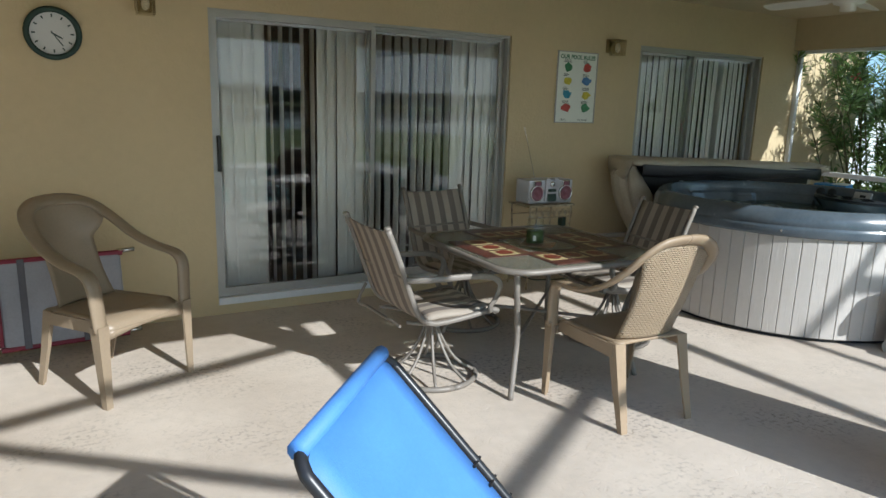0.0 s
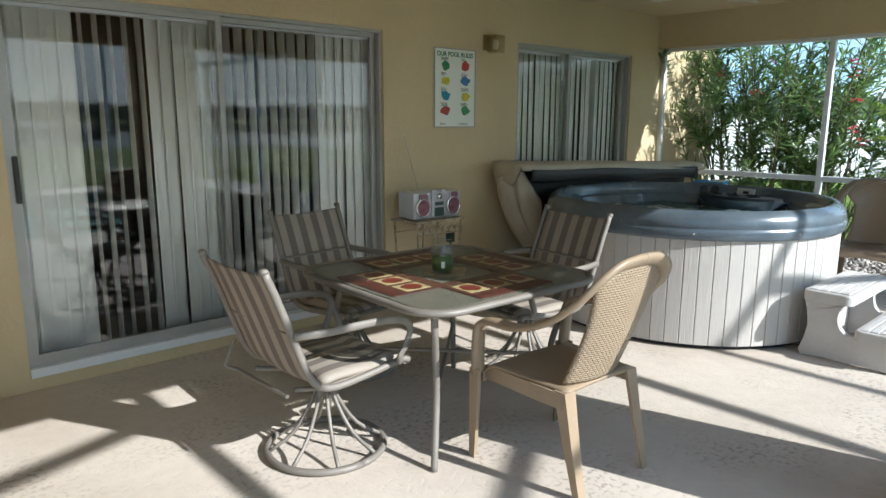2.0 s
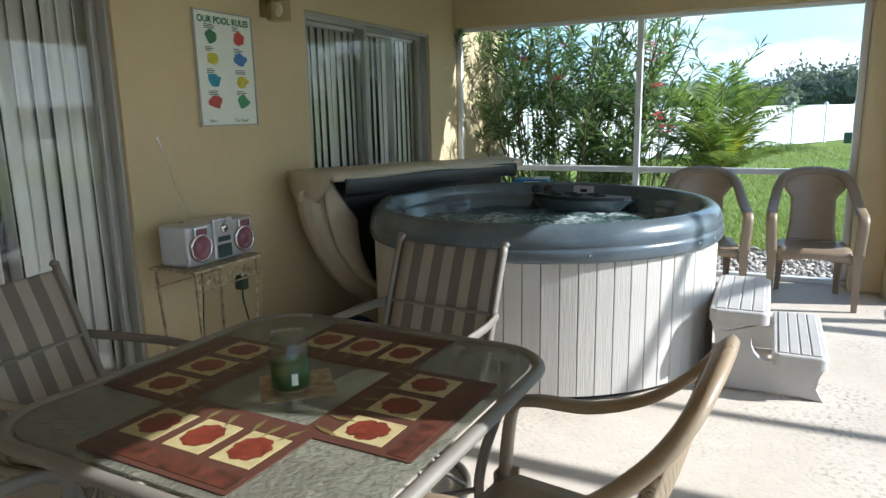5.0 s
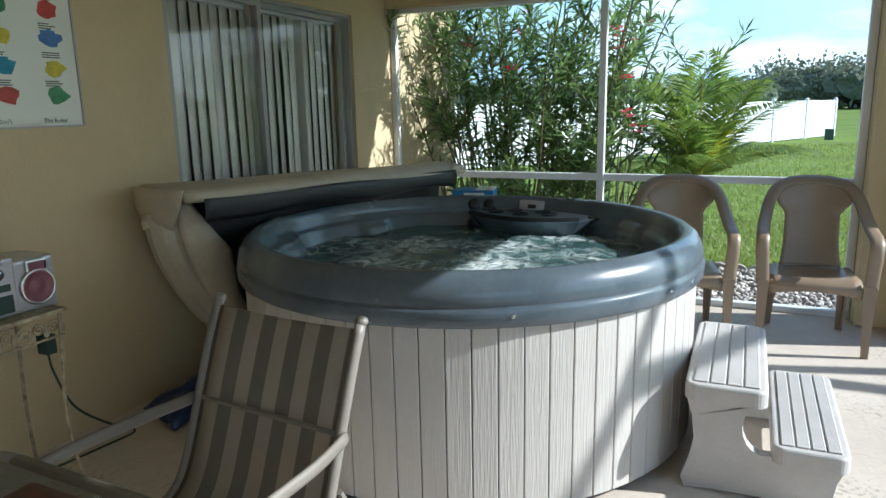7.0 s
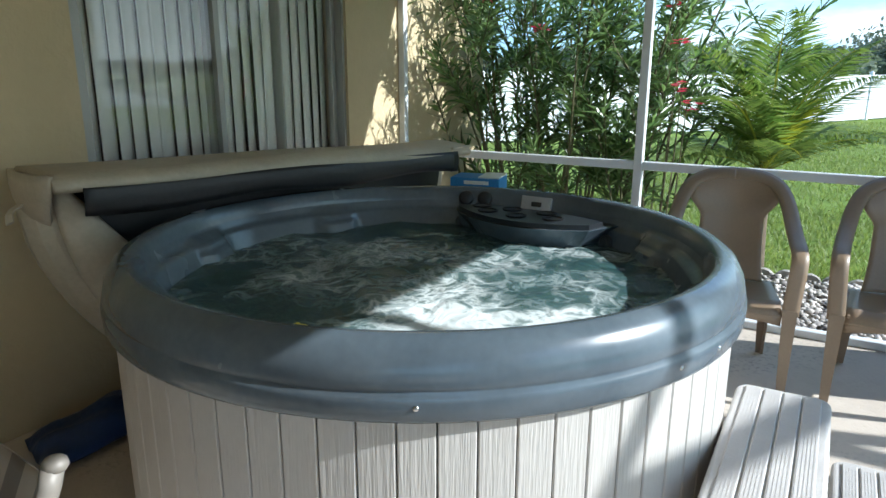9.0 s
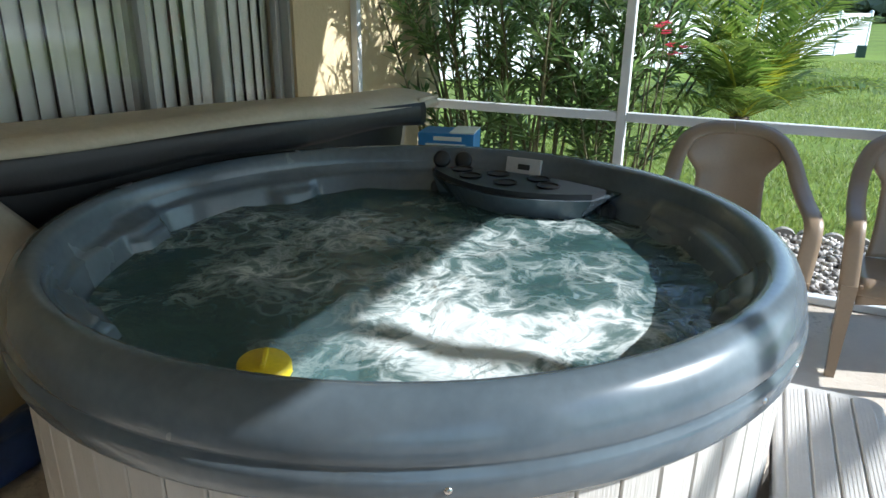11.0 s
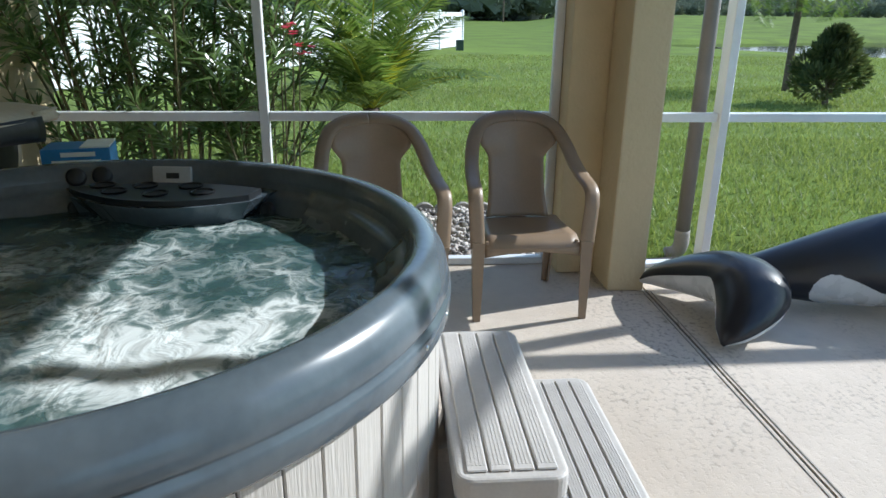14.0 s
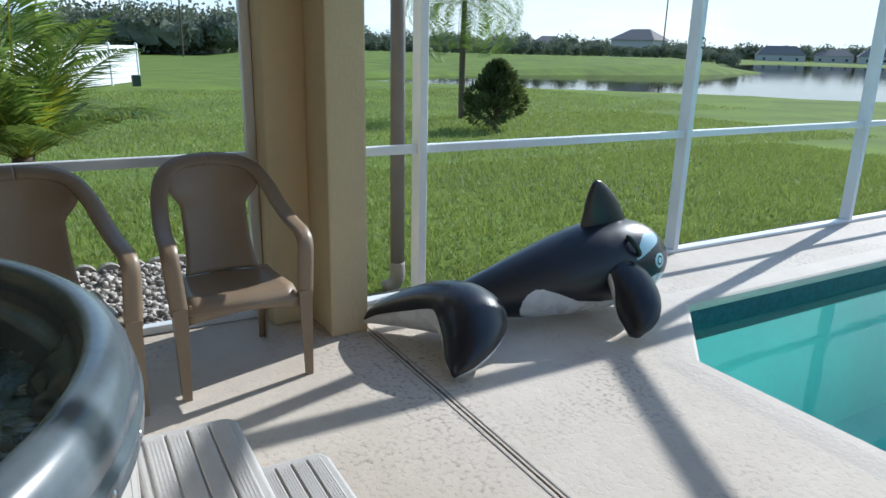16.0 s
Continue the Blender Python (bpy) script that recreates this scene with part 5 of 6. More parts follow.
# ---- boombox on an iron plant stand ----
def stand():
    t = thing("plant_stand", pose(3.59, 4.50, 0), "chipped cream wrought-iron plant stand by the wall", "plant stand")
    part("top", box(-0.235, 0.235, -0.15, 0.15, 0.69, 0.705, 0.003), CREAM_IRON, t)
    for sx in (-1, 1):
        for sy in (-1, 1):
            part("leg", sweep([(sx * 0.215, sy * 0.13, 0.69), (sx * 0.205, sy * 0.125, 0.50), (sx * 0.195, sy * 0.12, 0.25), (sx * 0.215, sy * 0.135, 0.0)], 0.008, sides=6, n=3), CREAM_IRON, t)
    for y in (-0.135, 0.135):
        part("apron_bar", sweep([(-0.22, y, 0.60), (0.22, y, 0.60)], 0.005, sides=6), CREAM_IRON, t)
    for k in range(7):
        x = -0.18 + 0.06 * k
        pts = [(x + 0.026 * (1 - i / 26) * math.cos(i * 0.55), -0.137, 0.645 + 0.026 * (1 - i / 26) * math.sin(i * 0.55)) for i in range(24)]
        part("scroll", sweep(pts, 0.003, sides=4), CREAM_IRON, t)
        part("leaf", ellipsoid((x + 0.03, -0.137, 0.63), (0.016, 0.004, 0.022), u=6, v=4), CREAM_IRON, t)
    return t


stand()


def boombox():
    t = thing("boombox", pose(3.62, 4.49, 0.706, 0, 0, -2), "silver portable stereo with two round maroon speakers", "stereo")
    part("body", box(-0.225, 0.225, -0.07, 0.12, 0.0, 0.20, 0.018, segs=3), SILVER, t, "silver rounded case")
    part("deck_panel", box(-0.065, 0.065, -0.085, -0.065, 0.015, 0.215, 0.008), SILVER, t)
    part("cassette_door", box(-0.045, 0.045, -0.09, -0.084, 0.02, 0.085, 0.003), INK, t, "dark cassette door")
    part("display", box(-0.04, 0.04, -0.09, -0.084, 0.10, 0.125, 0.002), INK, t, "dark tuning display")
    part("dial", lathe([(0.001, 0.012), (0.02, 0.012), (0.024, 0.0)], 16), CHROME, t, "round dial", True, pose(0, -0.085, 0.165, 90, 0, 0))
    for s in (-1, 1):
        sp = part("speaker", lathe([(0.062, 0.0), (0.062, 0.012), (0.055, 0.018), (0.047, 0.010), (0.024, 0.004), (0.016, 0.012), (0.001, 0.014)], 24), PINK_CONE, t, "round maroon speaker cone", True, pose(s * 0.145, -0.070, 0.09, 90, 0, 0))
        part("ring", lathe([(0.058, 0.012), (0.063, 0.021), (0.070, 0.008), (0.069, 0.0)], 24), CHROME, sp, "chrome ring", True)
        tw2 = part("tweeter", box(-0.040, 0.040, -0.086, -0.069, 0.148, 0.192, 0.008), CHROME, t, "chrome tweeter frame", False, pose(s * 0.145, 0, 0))
        part("cone", box(-0.028, 0.028, -0.090, -0.0862, 0.154, 0.186, 0.002), PINK_CONE, tw2, "maroon tweeter")
    part("antenna", sweep([(-0.06, 0.09, 0.20), (-0.17, 0.12, 0.62)], 0.003, sides=5), CHROME, t, "thin raised antenna")
    return t


boombox()
plug = thing("power_adapter", pose(3.84, 4.52, 0.52), "black power adapter hanging with its cord", "adapter")
part("block", box(-0.022, 0.022, -0.03, 0.03, -0.03, 0.05, 0.006), INK, plug, "black plug block")
part("cord", sweep([(0.0, 0.0, -0.03), (0.02, 0.01, -0.12), (0.10, 0.03, -0.30), (0.24, 0.03, -0.44), (0.34, -0.02, -0.512), (0.20, -0.02, -0.514), (-0.2, 0.06, -0.512), (-0.42, 0.13, -0.44)], 0.005, sides=6, n=6), INK, plug, "thin black cord", True)
part("cord", sweep([(-0.30, -0.02, 0.17), (-0.28, 0.0, 0.02), (-0.25, 0.05, -0.2), (-0.16, 0.13, -0.45)], 0.004, sides=6, n=5), INK, plug, "thin black cord", True)
bag = solid("vinyl_float", sheet(lambda u, v: Vector((4.22 + 0.62 * u + 0.1 * v, 4.30 + 0.30 * v, 0.03 + 0.09 * math.sin(u * math.pi) ** 0.6 * math.sin(v * math.pi) ** 0.6 + 0.02 * math.sin(u * 14 + v * 7) * math.sin(v * 9))), 20, 12, 0.02),
            mat("navy_vinyl", (0.02, 0.05, 0.16), 0.4, var=0.2), "crumpled navy blue vinyl float by the wall", "pool float", smooth=True)


# ---- wall: poster, sconces, clock ----
def poster():
    t = thing("poster", pose(4.055, WALL_Y - 0.004, 1.667), "framed pool rules poster with small coloured pictures", "poster")
    W, H = 0.45, 0.605
    part("sheet", box(-W / 2, W / 2, -0.004, 0.0, -H / 2, H / 2), PAPER, t, "white printed sheet")
    for a in ((-W / 2, -W / 2 + 0.008, -H / 2, H / 2), (W / 2 - 0.008, W / 2, -H / 2, H / 2)):
        part("frame_strip", box(a[0], a[1], -0.012, -0.0042, a[2], a[3]), GREY_ALU, t)
    for z in (-H / 2, H / 2 - 0.008):
        part("frame_strip", box(-W / 2 + 0.008, W / 2 - 0.008, -0.012, -0.0042, z, z + 0.008), GREY_ALU, t)
    tc = bpy.data.curves.new("title", "FONT")
    tc.body, tc.size, tc.align_x, tc.extrude, tc.offset = "OUR POOL RULES", 0.048, "CENTER", 0.0004, 0.0012
    o = new("title", tc)
    o.data.materials.append(mat("green_ink", (0.01, 0.16, 0.07), 0.6))
    o.parent = t
    o.matrix_basis = pose(0, -0.006, H / 2 - 0.062, 90, 0, 0)
    for word, x in (("Don't", -0.13), ("The Rules!", 0.09)):
        c2 = bpy.data.curves.new("footer", "FONT")
        c2.body, c2.size, c2.align_x = word, 0.026, "CENTER"
        f = new("footer", c2)
        f.data.materials.append(INK)
        f.parent = t
        f.matrix_basis = pose(x, -0.006, -H / 2 + 0.02, 90, 0, 0)
    cols = [(0.05, 0.22, 0.10), (0.55, 0.07, 0.05), (0.62, 0.55, 0.05), (0.08, 0.22, 0.50), (0.04, 0.30, 0.45), (0.62, 0.55, 0.05), (0.50, 0.08, 0.06), (0.08, 0.30, 0.14)]
    rnd = random.Random(4)
    for i, c in enumerate(cols):
        x, z = (-0.10 if i % 2 == 0 else 0.115), 0.17 - 0.115 * (i // 2)
        cm = mat("poster_ink", c, 0.6, var=0.2, scale=30)
        bm = bmesh.new()
        pts = [(x + rnd.uniform(0.034, 0.062) * math.cos(a), -0.0055, z + rnd.uniform(0.026, 0.044) * math.sin(a)) for a in (2 * math.pi * k / 11 for k in range(11))]
        bm.faces.new([bm.verts.new(p) for p in pts])
        part("picture", bm, cm, t, "small coloured picture")
        if i in (3, 4):
            part("picture", box(x - 0.045, x + 0.02, -0.0052, -0.0048, z - 0.005, z + 0.035), cm, t)
        for k in range(3):
            w = rnd.uniform(0.04, 0.085)
            part("text_line", box(x - 0.05, x - 0.05 + w, -0.0052, -0.0044, z + 0.058 - 0.009 * k, z + 0.062 - 0.009 * k), INK, t)
    return t


poster()


def sconce(m):
    t = thing("wall_lamp", m, "small brass wall lamp with square clear shade", "wall lamp", "wall lamps")
    part("plate", box(-0.05, 0.05, -0.012, 0.0, -0.06, 0.06, 0.006), mat("aged_brass", (0.30, 0.22, 0.10), 0.4, 0.6), t)
    part("arm", sweep([(0, -0.01, 0.02), (0, -0.06, 0.04), (0, -0.10, 0.03)], 0.009, sides=8, n=4), bpy.data.materials["aged_brass"], t, smooth=True)
    part("cap", box(-0.052, 0.052, -0.152, -0.048, 0.035, 0.05, 0.006), bpy.data.materials["aged_brass"], t)
    sh = bmesh.new()
    for x0, x1, y0, y1 in ((-0.05, 0.05, -0.15, -0.147), (-0.05, 0.05, -0.053, -0.05), (-0.05, -0.047, -0.147, -0.053), (0.047, 0.05, -0.147, -0.053)):
        box(x0, x1, y0, y1, -0.085, 0.034, bm=sh)
    part("shade", sh, LAMP_GLASS, t, "square pale glass shade")
    part("bulb", ellipsoid((0, -0.10, -0.02), (0.024, 0.024, 0.04)), FROST, t, "unlit bulb", True)
    return t


sc = sconce(pose(4.42, WALL_Y, 2.04))
copy_thing(sc, pose(0.585, WALL_Y, 2.045))
ck = thing("wall_clock", pose(0.09, WALL_Y - 0.002, 1.822, 90, 0, 0), "round wall clock with black rim on the stucco wall", "clock")
part("rim", lathe([(0.118, 0.0), (0.148, 0.0), (0.150, 0.03), (0.135, 0.042), (0.120, 0.034), (0.118, 0.012)], 40), INK, ck, "black rim", True)
part("face", lathe([(0.001, 0.010), (0.119, 0.010)], 40), CLOCK_FACE, ck, "pale dial")
for k in range(12):
    a = radians(30 * k)
    part("hour_mark", box(-0.004, 0.004, 0.090, 0.108, 0.0105, 0.0125), INK, ck, m=pose(0, 0, 0, 0, 0, 30 * k))
part("hour_pointer", box(-0.004, 0.004, -0.01, 0.055, 0.013, 0.0145), INK, ck, "black hour pointer", m=pose(0, 0, 0, 0, 0, -120))
part("minute_pointer", box(-0.003, 0.003, -0.015, 0.085, 0.015, 0.0165), INK, ck, "black minute pointer", m=pose(0, 0, 0, 0, 0, -145))


# ---- ceiling fan ----
fan = thing("ceiling_fan", pose(4.83, 2.86, CEIL_Z), "white five-blade ceiling fan under the lanai ceiling", "ceiling fan")
part("canopy", lathe([(0.001, 0.0), (0.07, 0.0), (0.065, -0.04), (0.02, -0.055)], 20), BLADE_WHITE, fan, smooth=True)
part("rod", sweep([(0, 0, -0.05), (0, 0, -0.15)], 0.013, sides=10), BLADE_WHITE, fan)
part("motor", lathe([(0.02, -0.14), (0.085, -0.155), (0.115, -0.19), (0.115, -0.225), (0.09, -0.255), (0.05, -0.265), (0.05, -0.30), (0.001, -0.305)], 24), BLADE_WHITE, fan, "white motor housing", True)
for k in range(5):
    bl = rounded_plate(0.48, 0.13, 0.045, -0.004, 0.004)
    bmesh.ops.translate(bl, vec=(0.40, 0, 0), verts=bl.verts)
    b = part("blade", bl, BLADE_WHITE, fan, "white blade", m=pose(0, 0, -0.215, 0, 0, 17 + 72 * k) @ pose(0, 0, 0, 12, 0, 0))
    part("bracket", box(0.09, 0.20, -0.025, 0.025, -0.010, -0.0045), BLADE_WHITE, b)


# ---- blue sling lounger ----
def lounger():
    """Local: back's top edge along x, seat runs along +y."""
    t = thing("folding_lounger", pose(0.475, 1.178, 0, 0, 0, 228), "blue nylon folding lounger with black tube frame", "lounger")
    w = 0.235
    top, hip, foot = Vector((0, 0.0, 0.925)), Vector((0, 0.52, 0.36)), Vector((0, 1.50, 0.34))
    def back(u, v):
        p = top.lerp(hip, v)
        return Vector(((u - 0.5) * 2 * w, p.y + 0.02 * math.sin(u * math.pi) * math.sin(v * math.pi), p.z - 0.03 * math.sin(u * math.pi) * math.sin(v * math.pi)))
    part("back_cloth", sheet(back, 8, 10, 0.004), BLUE_CLOTH, t, "bright blue nylon back", True)
    def seat(u, v):
        p = hip.lerp(foot, v)
        return Vector(((u - 0.5) * 2 * w, p.y, p.z - 0.03 * math.sin(u * math.pi)))
    part("seat_cloth", sheet(seat, 8, 12, 0.004), BLUE_CLOTH, t, "bright blue nylon seat", True)
    d = (hip - top).normalized()
    for s in (-1, 1):
        part("back_tube", sweep([(s * (w - 0.03), top.y + 0.004, top.z - 0.004), (s * (w + 0.012), top.y + 0.02, top.z - 0.025), (s * (w + 0.02), top.y + 0.09, top.z - 0.10), (s * (w + 0.018), hip.y, hip.z)], 0.013, sides=8, n=5), BLACK_TUBE, t, smooth=True)
        part("seat_tube", sweep([(s * (w + 0.018), hip.y, hip.z), (s * (w + 0.018), foot.y, foot.z)], 0.013, sides=8), BLACK_TUBE, t, smooth=True)
        part("leg", sweep([(s * (w + 0.018), hip.y + 0.1, hip.z), (s * (w + 0.018), hip.y - 0.12, 0.013), (-s * 0.0 + s * w * 0.5, hip.y - 0.12, 0.013)], 0.012, sides=8, n=4), BLACK_TUBE, t, smooth=True)
        part("leg", sweep([(s * (w + 0.018), foot.y - 0.15, foot.z), (s * (w + 0.018), foot.y + 0.02, 0.013), (s * w * 0.5, foot.y + 0.02, 0.013)], 0.012, sides=8, n=4), BLACK_TUBE, t, smooth=True)
        for k in range(7):
            p = top.lerp(hip, 0.45 + 0.075 * k)
            part("lace", sweep([(s * (w - 0.012), p.y, p.z + 0.004), (s * (w + 0.034), p.y + 0.006, p.z + 0.006)], 0.004, sides=5), BLACK_TUBE, t)
    part("top_sleeve", sweep([(-w, top.y + 0.004, top.z - 0.002), (w, top.y + 0.004, top.z - 0.002)], 0.019, sides=10), BLUE_CLOTH, t, "blue sleeve over the top tube", True)
    return t


lounger()


# ---- folded camp bed behind the chair ----
def camp_bed():
    t = thing("folded_camp_bed", pose(0.03, 4.36, 0, -11, 0, 4), "folded silver camp bed with red trim leaning on the wall", "camp bed")
    part("canvas", box(-0.32, 0.32, -0.045, 0.045, 0.06, 0.56, 0.03, segs=3), SILVER_CLOTH, t, "silver-grey folded canvas")
    for x in (-0.20, 0.10):
        part("strap", box(x - 0.018, x + 0.018, -0.052, 0.052, 0.055, 0.565, 0.004), mat("dark_strap", (0.12, 0.12, 0.14), 0.7), t, "dark strap")
    for z in (0.065, 0.555):
        part("trim", sweep([(-0.33, -0.03, z), (0.33, -0.03, z)], 0.018, sides=8), RED, t, "red edging")
        for s in (-1, 1):
            for y in (-0.03, 0.035):
                part("tube_end", sweep([(s * 0.31, y, z + 0.01), (s * 0.40, y, z + 0.015)], 0.013, sides=10), CHROME, t, "steel tube end", True)
    part("trim", box(-0.335, -0.315, -0.047, 0.047, 0.08, 0.54, 0.005), RED, t, "red edging")
    return t


camp_bed()
solid("storage_bag", sheet(lambda u, v: Vector((-0.62 + 0.26 * u, 4.30 + 0.16 * math.sin(u * math.pi) * 0.0 + 0.03 * math.sin(v * 5), 0.0 + 0.46 * v)), 6, 10, 0.20), mat("navy_cloth", (0.015, 0.03, 0.07), 0.7, var=0.2), "dark navy bag standing by the wall", "bag", smooth=True)


# ---- inflatable orca ----
EYE_AT = (0.738, 14)


def orca():
    t = thing("inflatable_orca", pose(0, 0, 0), "black and white inflatable orca pool toy lying on the deck", "pool toy")
    # centre line, half width, half height, from tail to snout
    spine = [((6.50, 0.62, 0.13), 0.07, 0.05), ((6.49, 0.48, 0.16), 0.11, 0.09), ((6.47, 0.30, 0.185), 0.145, 0.135), ((6.44, 0.10, 0.215), 0.185, 0.185), ((6.41, -0.10, 0.25), 0.225, 0.225), ((6.385, -0.28, 0.28), 0.245, 0.25),
             ((6.37, -0.44, 0.295), 0.24, 0.25), ((6.36, -0.57, 0.29), 0.22, 0.235), ((6.36, -0.68, 0.27), 0.18, 0.195), ((6.36, -0.76, 0.245), 0.12, 0.135), ((6.36, -0.80, 0.225), 0.01, 0.01)]
    cs = smooth_path([s[0] for s in spine], 44)
    ws = smooth_path([(s[1], s[2], 0) for s in spine], 44)
    bm = bmesh.new()
    sides = 260
    upper = ((0.243, -26), (0.250, -6), (0.265, 6), (0.285, 11), (0.305, 9), (0.345, -4), (0.395, -22), (0.465, -31), (0.60, -38))
    lower = ((0.243, -26), (0.250, -45), (0.265, -57), (0.290, -66), (0.295, -95))
    rings = []
    for i, (p, w) in enumerate(zip(cs, ws)):
        d = (cs[min(i + 1, len(cs) - 1)] - cs[max(i - 1, 0)]).normalized()
        side = d.cross(Vector((0, 0, 1))).normalized()
        up = side.cross(d)
        ring = []
        for k in range(sides):
            a = 2 * math.pi * k / sides
            q = p + side * w.x * math.cos(a) + up * w.y * math.sin(a)
            q.z = max(q.z, 0.012)
            ring.append(bm.verts.new(q))
        rings.append(ring)
    nr = len(rings)
    for i in range(nr - 1):
        for k in range(sides):
            f = bm.faces.new((rings[i][k], rings[i][(k + 1) % sides], rings[i + 1][(k + 1) % sides], rings[i + 1][k]))
            s = i / (nr - 1)
            a = (k + 0.5) / sides * 360
            e = a if a <= 90 else (180 - a if a <= 270 else a - 360)       # 90 on the back, -90 under the belly
            white = 0.243 < s < 0.60 and np.interp(s, *zip(*lower)) < e < np.interp(s, *zip(*upper))
            white = white or (s > 0.64 + 0.0006 * max(0, -20 - e) and e < -5 - 130 * max(0, 0.73 - s))
            p, q = (s - 0.672) / 0.07, (e - 38) / 22
            drop = ((p + q) / 1.9) ** 2 + ((p - q) / (0.62 + 0.16 * (p + q))) ** 2 < 1
            ring_eye = ((s - EYE_AT[0]) / 0.034) ** 2 + ((e - EYE_AT[1]) / 11) ** 2
            f.material_index = (3 if 0.18 < ring_eye < 0.42 else 2) if ring_eye < 1 else (2 if drop else (1 if white else 0))
            f.smooth = True
    bm.faces.new(rings[0])
    bm.faces.new(rings[-1][::-1])
    part("body", bm, [WHALE_BLACK, WHALE_WHITE, WHALE_BLUE, INK], t, "black back with white belly patches")

    def lobe_mesh(path, widths, squash=(0, 0, 1), split=False, lift=0):
        """A flat inflated limb: a lens section along a path; the underside white."""
        pc = smooth_path(path, 5)
        wc = smooth_path([(w, h, 0) for w, h in widths], 5)
        b2 = bmesh.new()
        rr = []
        for i, (p, w) in enumerate(zip(pc, wc)):
            d = (pc[min(i + 1, len(pc) - 1)] - pc[max(i - 1, 0)]).normalized()
            side = d.cross(Vector(squash)).normalized()
            up = side.cross(d)
            rr.append([b2.verts.new(p + side * max(0.004, w.x) * math.cos(a) * abs(math.cos(a)) ** 0.1 + up * max(0.003, w.y) * math.sin(a)) for a in (2 * math.pi * k / 20 for k in range(20))])
        for r0, r1 in zip(rr, rr[1:]):
            for k in range(20):
                f = b2.faces.new((r0[k], r0[(k + 1) % 20], r1[(k + 1) % 20], r1[k]))
                f.material_index = 1 if (k >= 10 or k < lift) and split else 0
                f.smooth = True
        b2.faces.new(rr[0])
        b2.faces.new(rr[-1][::-1])
        for v in b2.verts:
            v.co.z = max(v.co.z, 0.006)
        return b2

    def lobe(name, path, widths, lift, label, mats, squash=(0, 0, 1)):
        return part(name, lobe_mesh(path, widths, squash, len(mats) > 1, lift), mats, t, label)

    two = [WHALE_BLACK, WHALE_WHITE]
    # the two flukes are one boomerang-shaped bladder
    lobe("tail_fluke", [(6.72, 0.96, 0.05), (6.655, 0.875, 0.105), (6.55, 0.765, 0.15), (6.43, 0.66, 0.185), (6.31, 0.605, 0.20), (6.19, 0.61, 0.19), (6.08, 0.68, 0.145), (5.995, 0.78, 0.08), (5.955, 0.835, 0.04)],
         [(0.012, 0.012), (0.085, 0.06), (0.145, 0.10), (0.18, 0.13), (0.19, 0.14), (0.185, 0.135), (0.145, 0.11), (0.08, 0.06), (0.012, 0.012)], 1, "black forked tail fluke, white beneath", two)
    lobe("flipper", [(6.26, -0.33, 0.30), (6.14, -0.35, 0.29), (6.03, -0.33, 0.21), (5.95, -0.27, 0.12), (5.905, -0.215, 0.05)], [(0.09, 0.07), (0.125, 0.08), (0.13, 0.075), (0.105, 0.055), (0.03, 0.02)], 1, "black flipper, white beneath", two)
    lobe("flipper", [(6.56, -0.46, 0.24), (6.68, -0.42, 0.18), (6.80, -0.36, 0.06)], [(0.08, 0.05), (0.11, 0.06), (0.03, 0.02)], 0, "black flipper, white beneath", two)
    lobe("dorsal_fin", [(6.385, -0.38, 0.50), (6.38, -0.35, 0.60), (6.37, -0.31, 0.70), (6.36, -0.285, 0.765), (6.36, -0.28, 0.785)], [(0.17, 0.055), (0.135, 0.05), (0.085, 0.035), (0.035, 0.02), (0.006, 0.006)], 0, "tall black dorsal fin", [WHALE_BLACK], (1, 0, 0))
    hp = [(6.205, -0.40, 0.485), (6.165, -0.395, 0.475), (6.135, -0.41, 0.44), (6.135, -0.43, 0.405), (6.165, -0.435, 0.385)]
    part("grip", sweep(hp, 0.012, 0.016, sides=8, n=4), INK, t, "black moulded grip", True)
    return t


orca()


# ---- outdoors: shrubs, palms, fence, far side ----
def leaf_faces(verts, faces, p, d, length, width, up, bend=0.15):
    """One lance leaf of two quads and two tips, folded along its middle."""
    d = d.normalized()
    s = d.cross(up)
    if s.length < 1e-3:
        s = d.cross(Vector((1, 0, 0)))
    s.normalize()
    nrm = s.cross(d)
    i = len(verts)
    mid = p + d * length * 0.5 + nrm * length * bend * 0.4
    tip = p + d * length - nrm * length * bend
    verts += [tuple(p), tuple(mid + s * width / 2), tuple(tip), tuple(mid - s * width / 2)]
    faces += [(i, i + 1, i + 2, i + 3)]


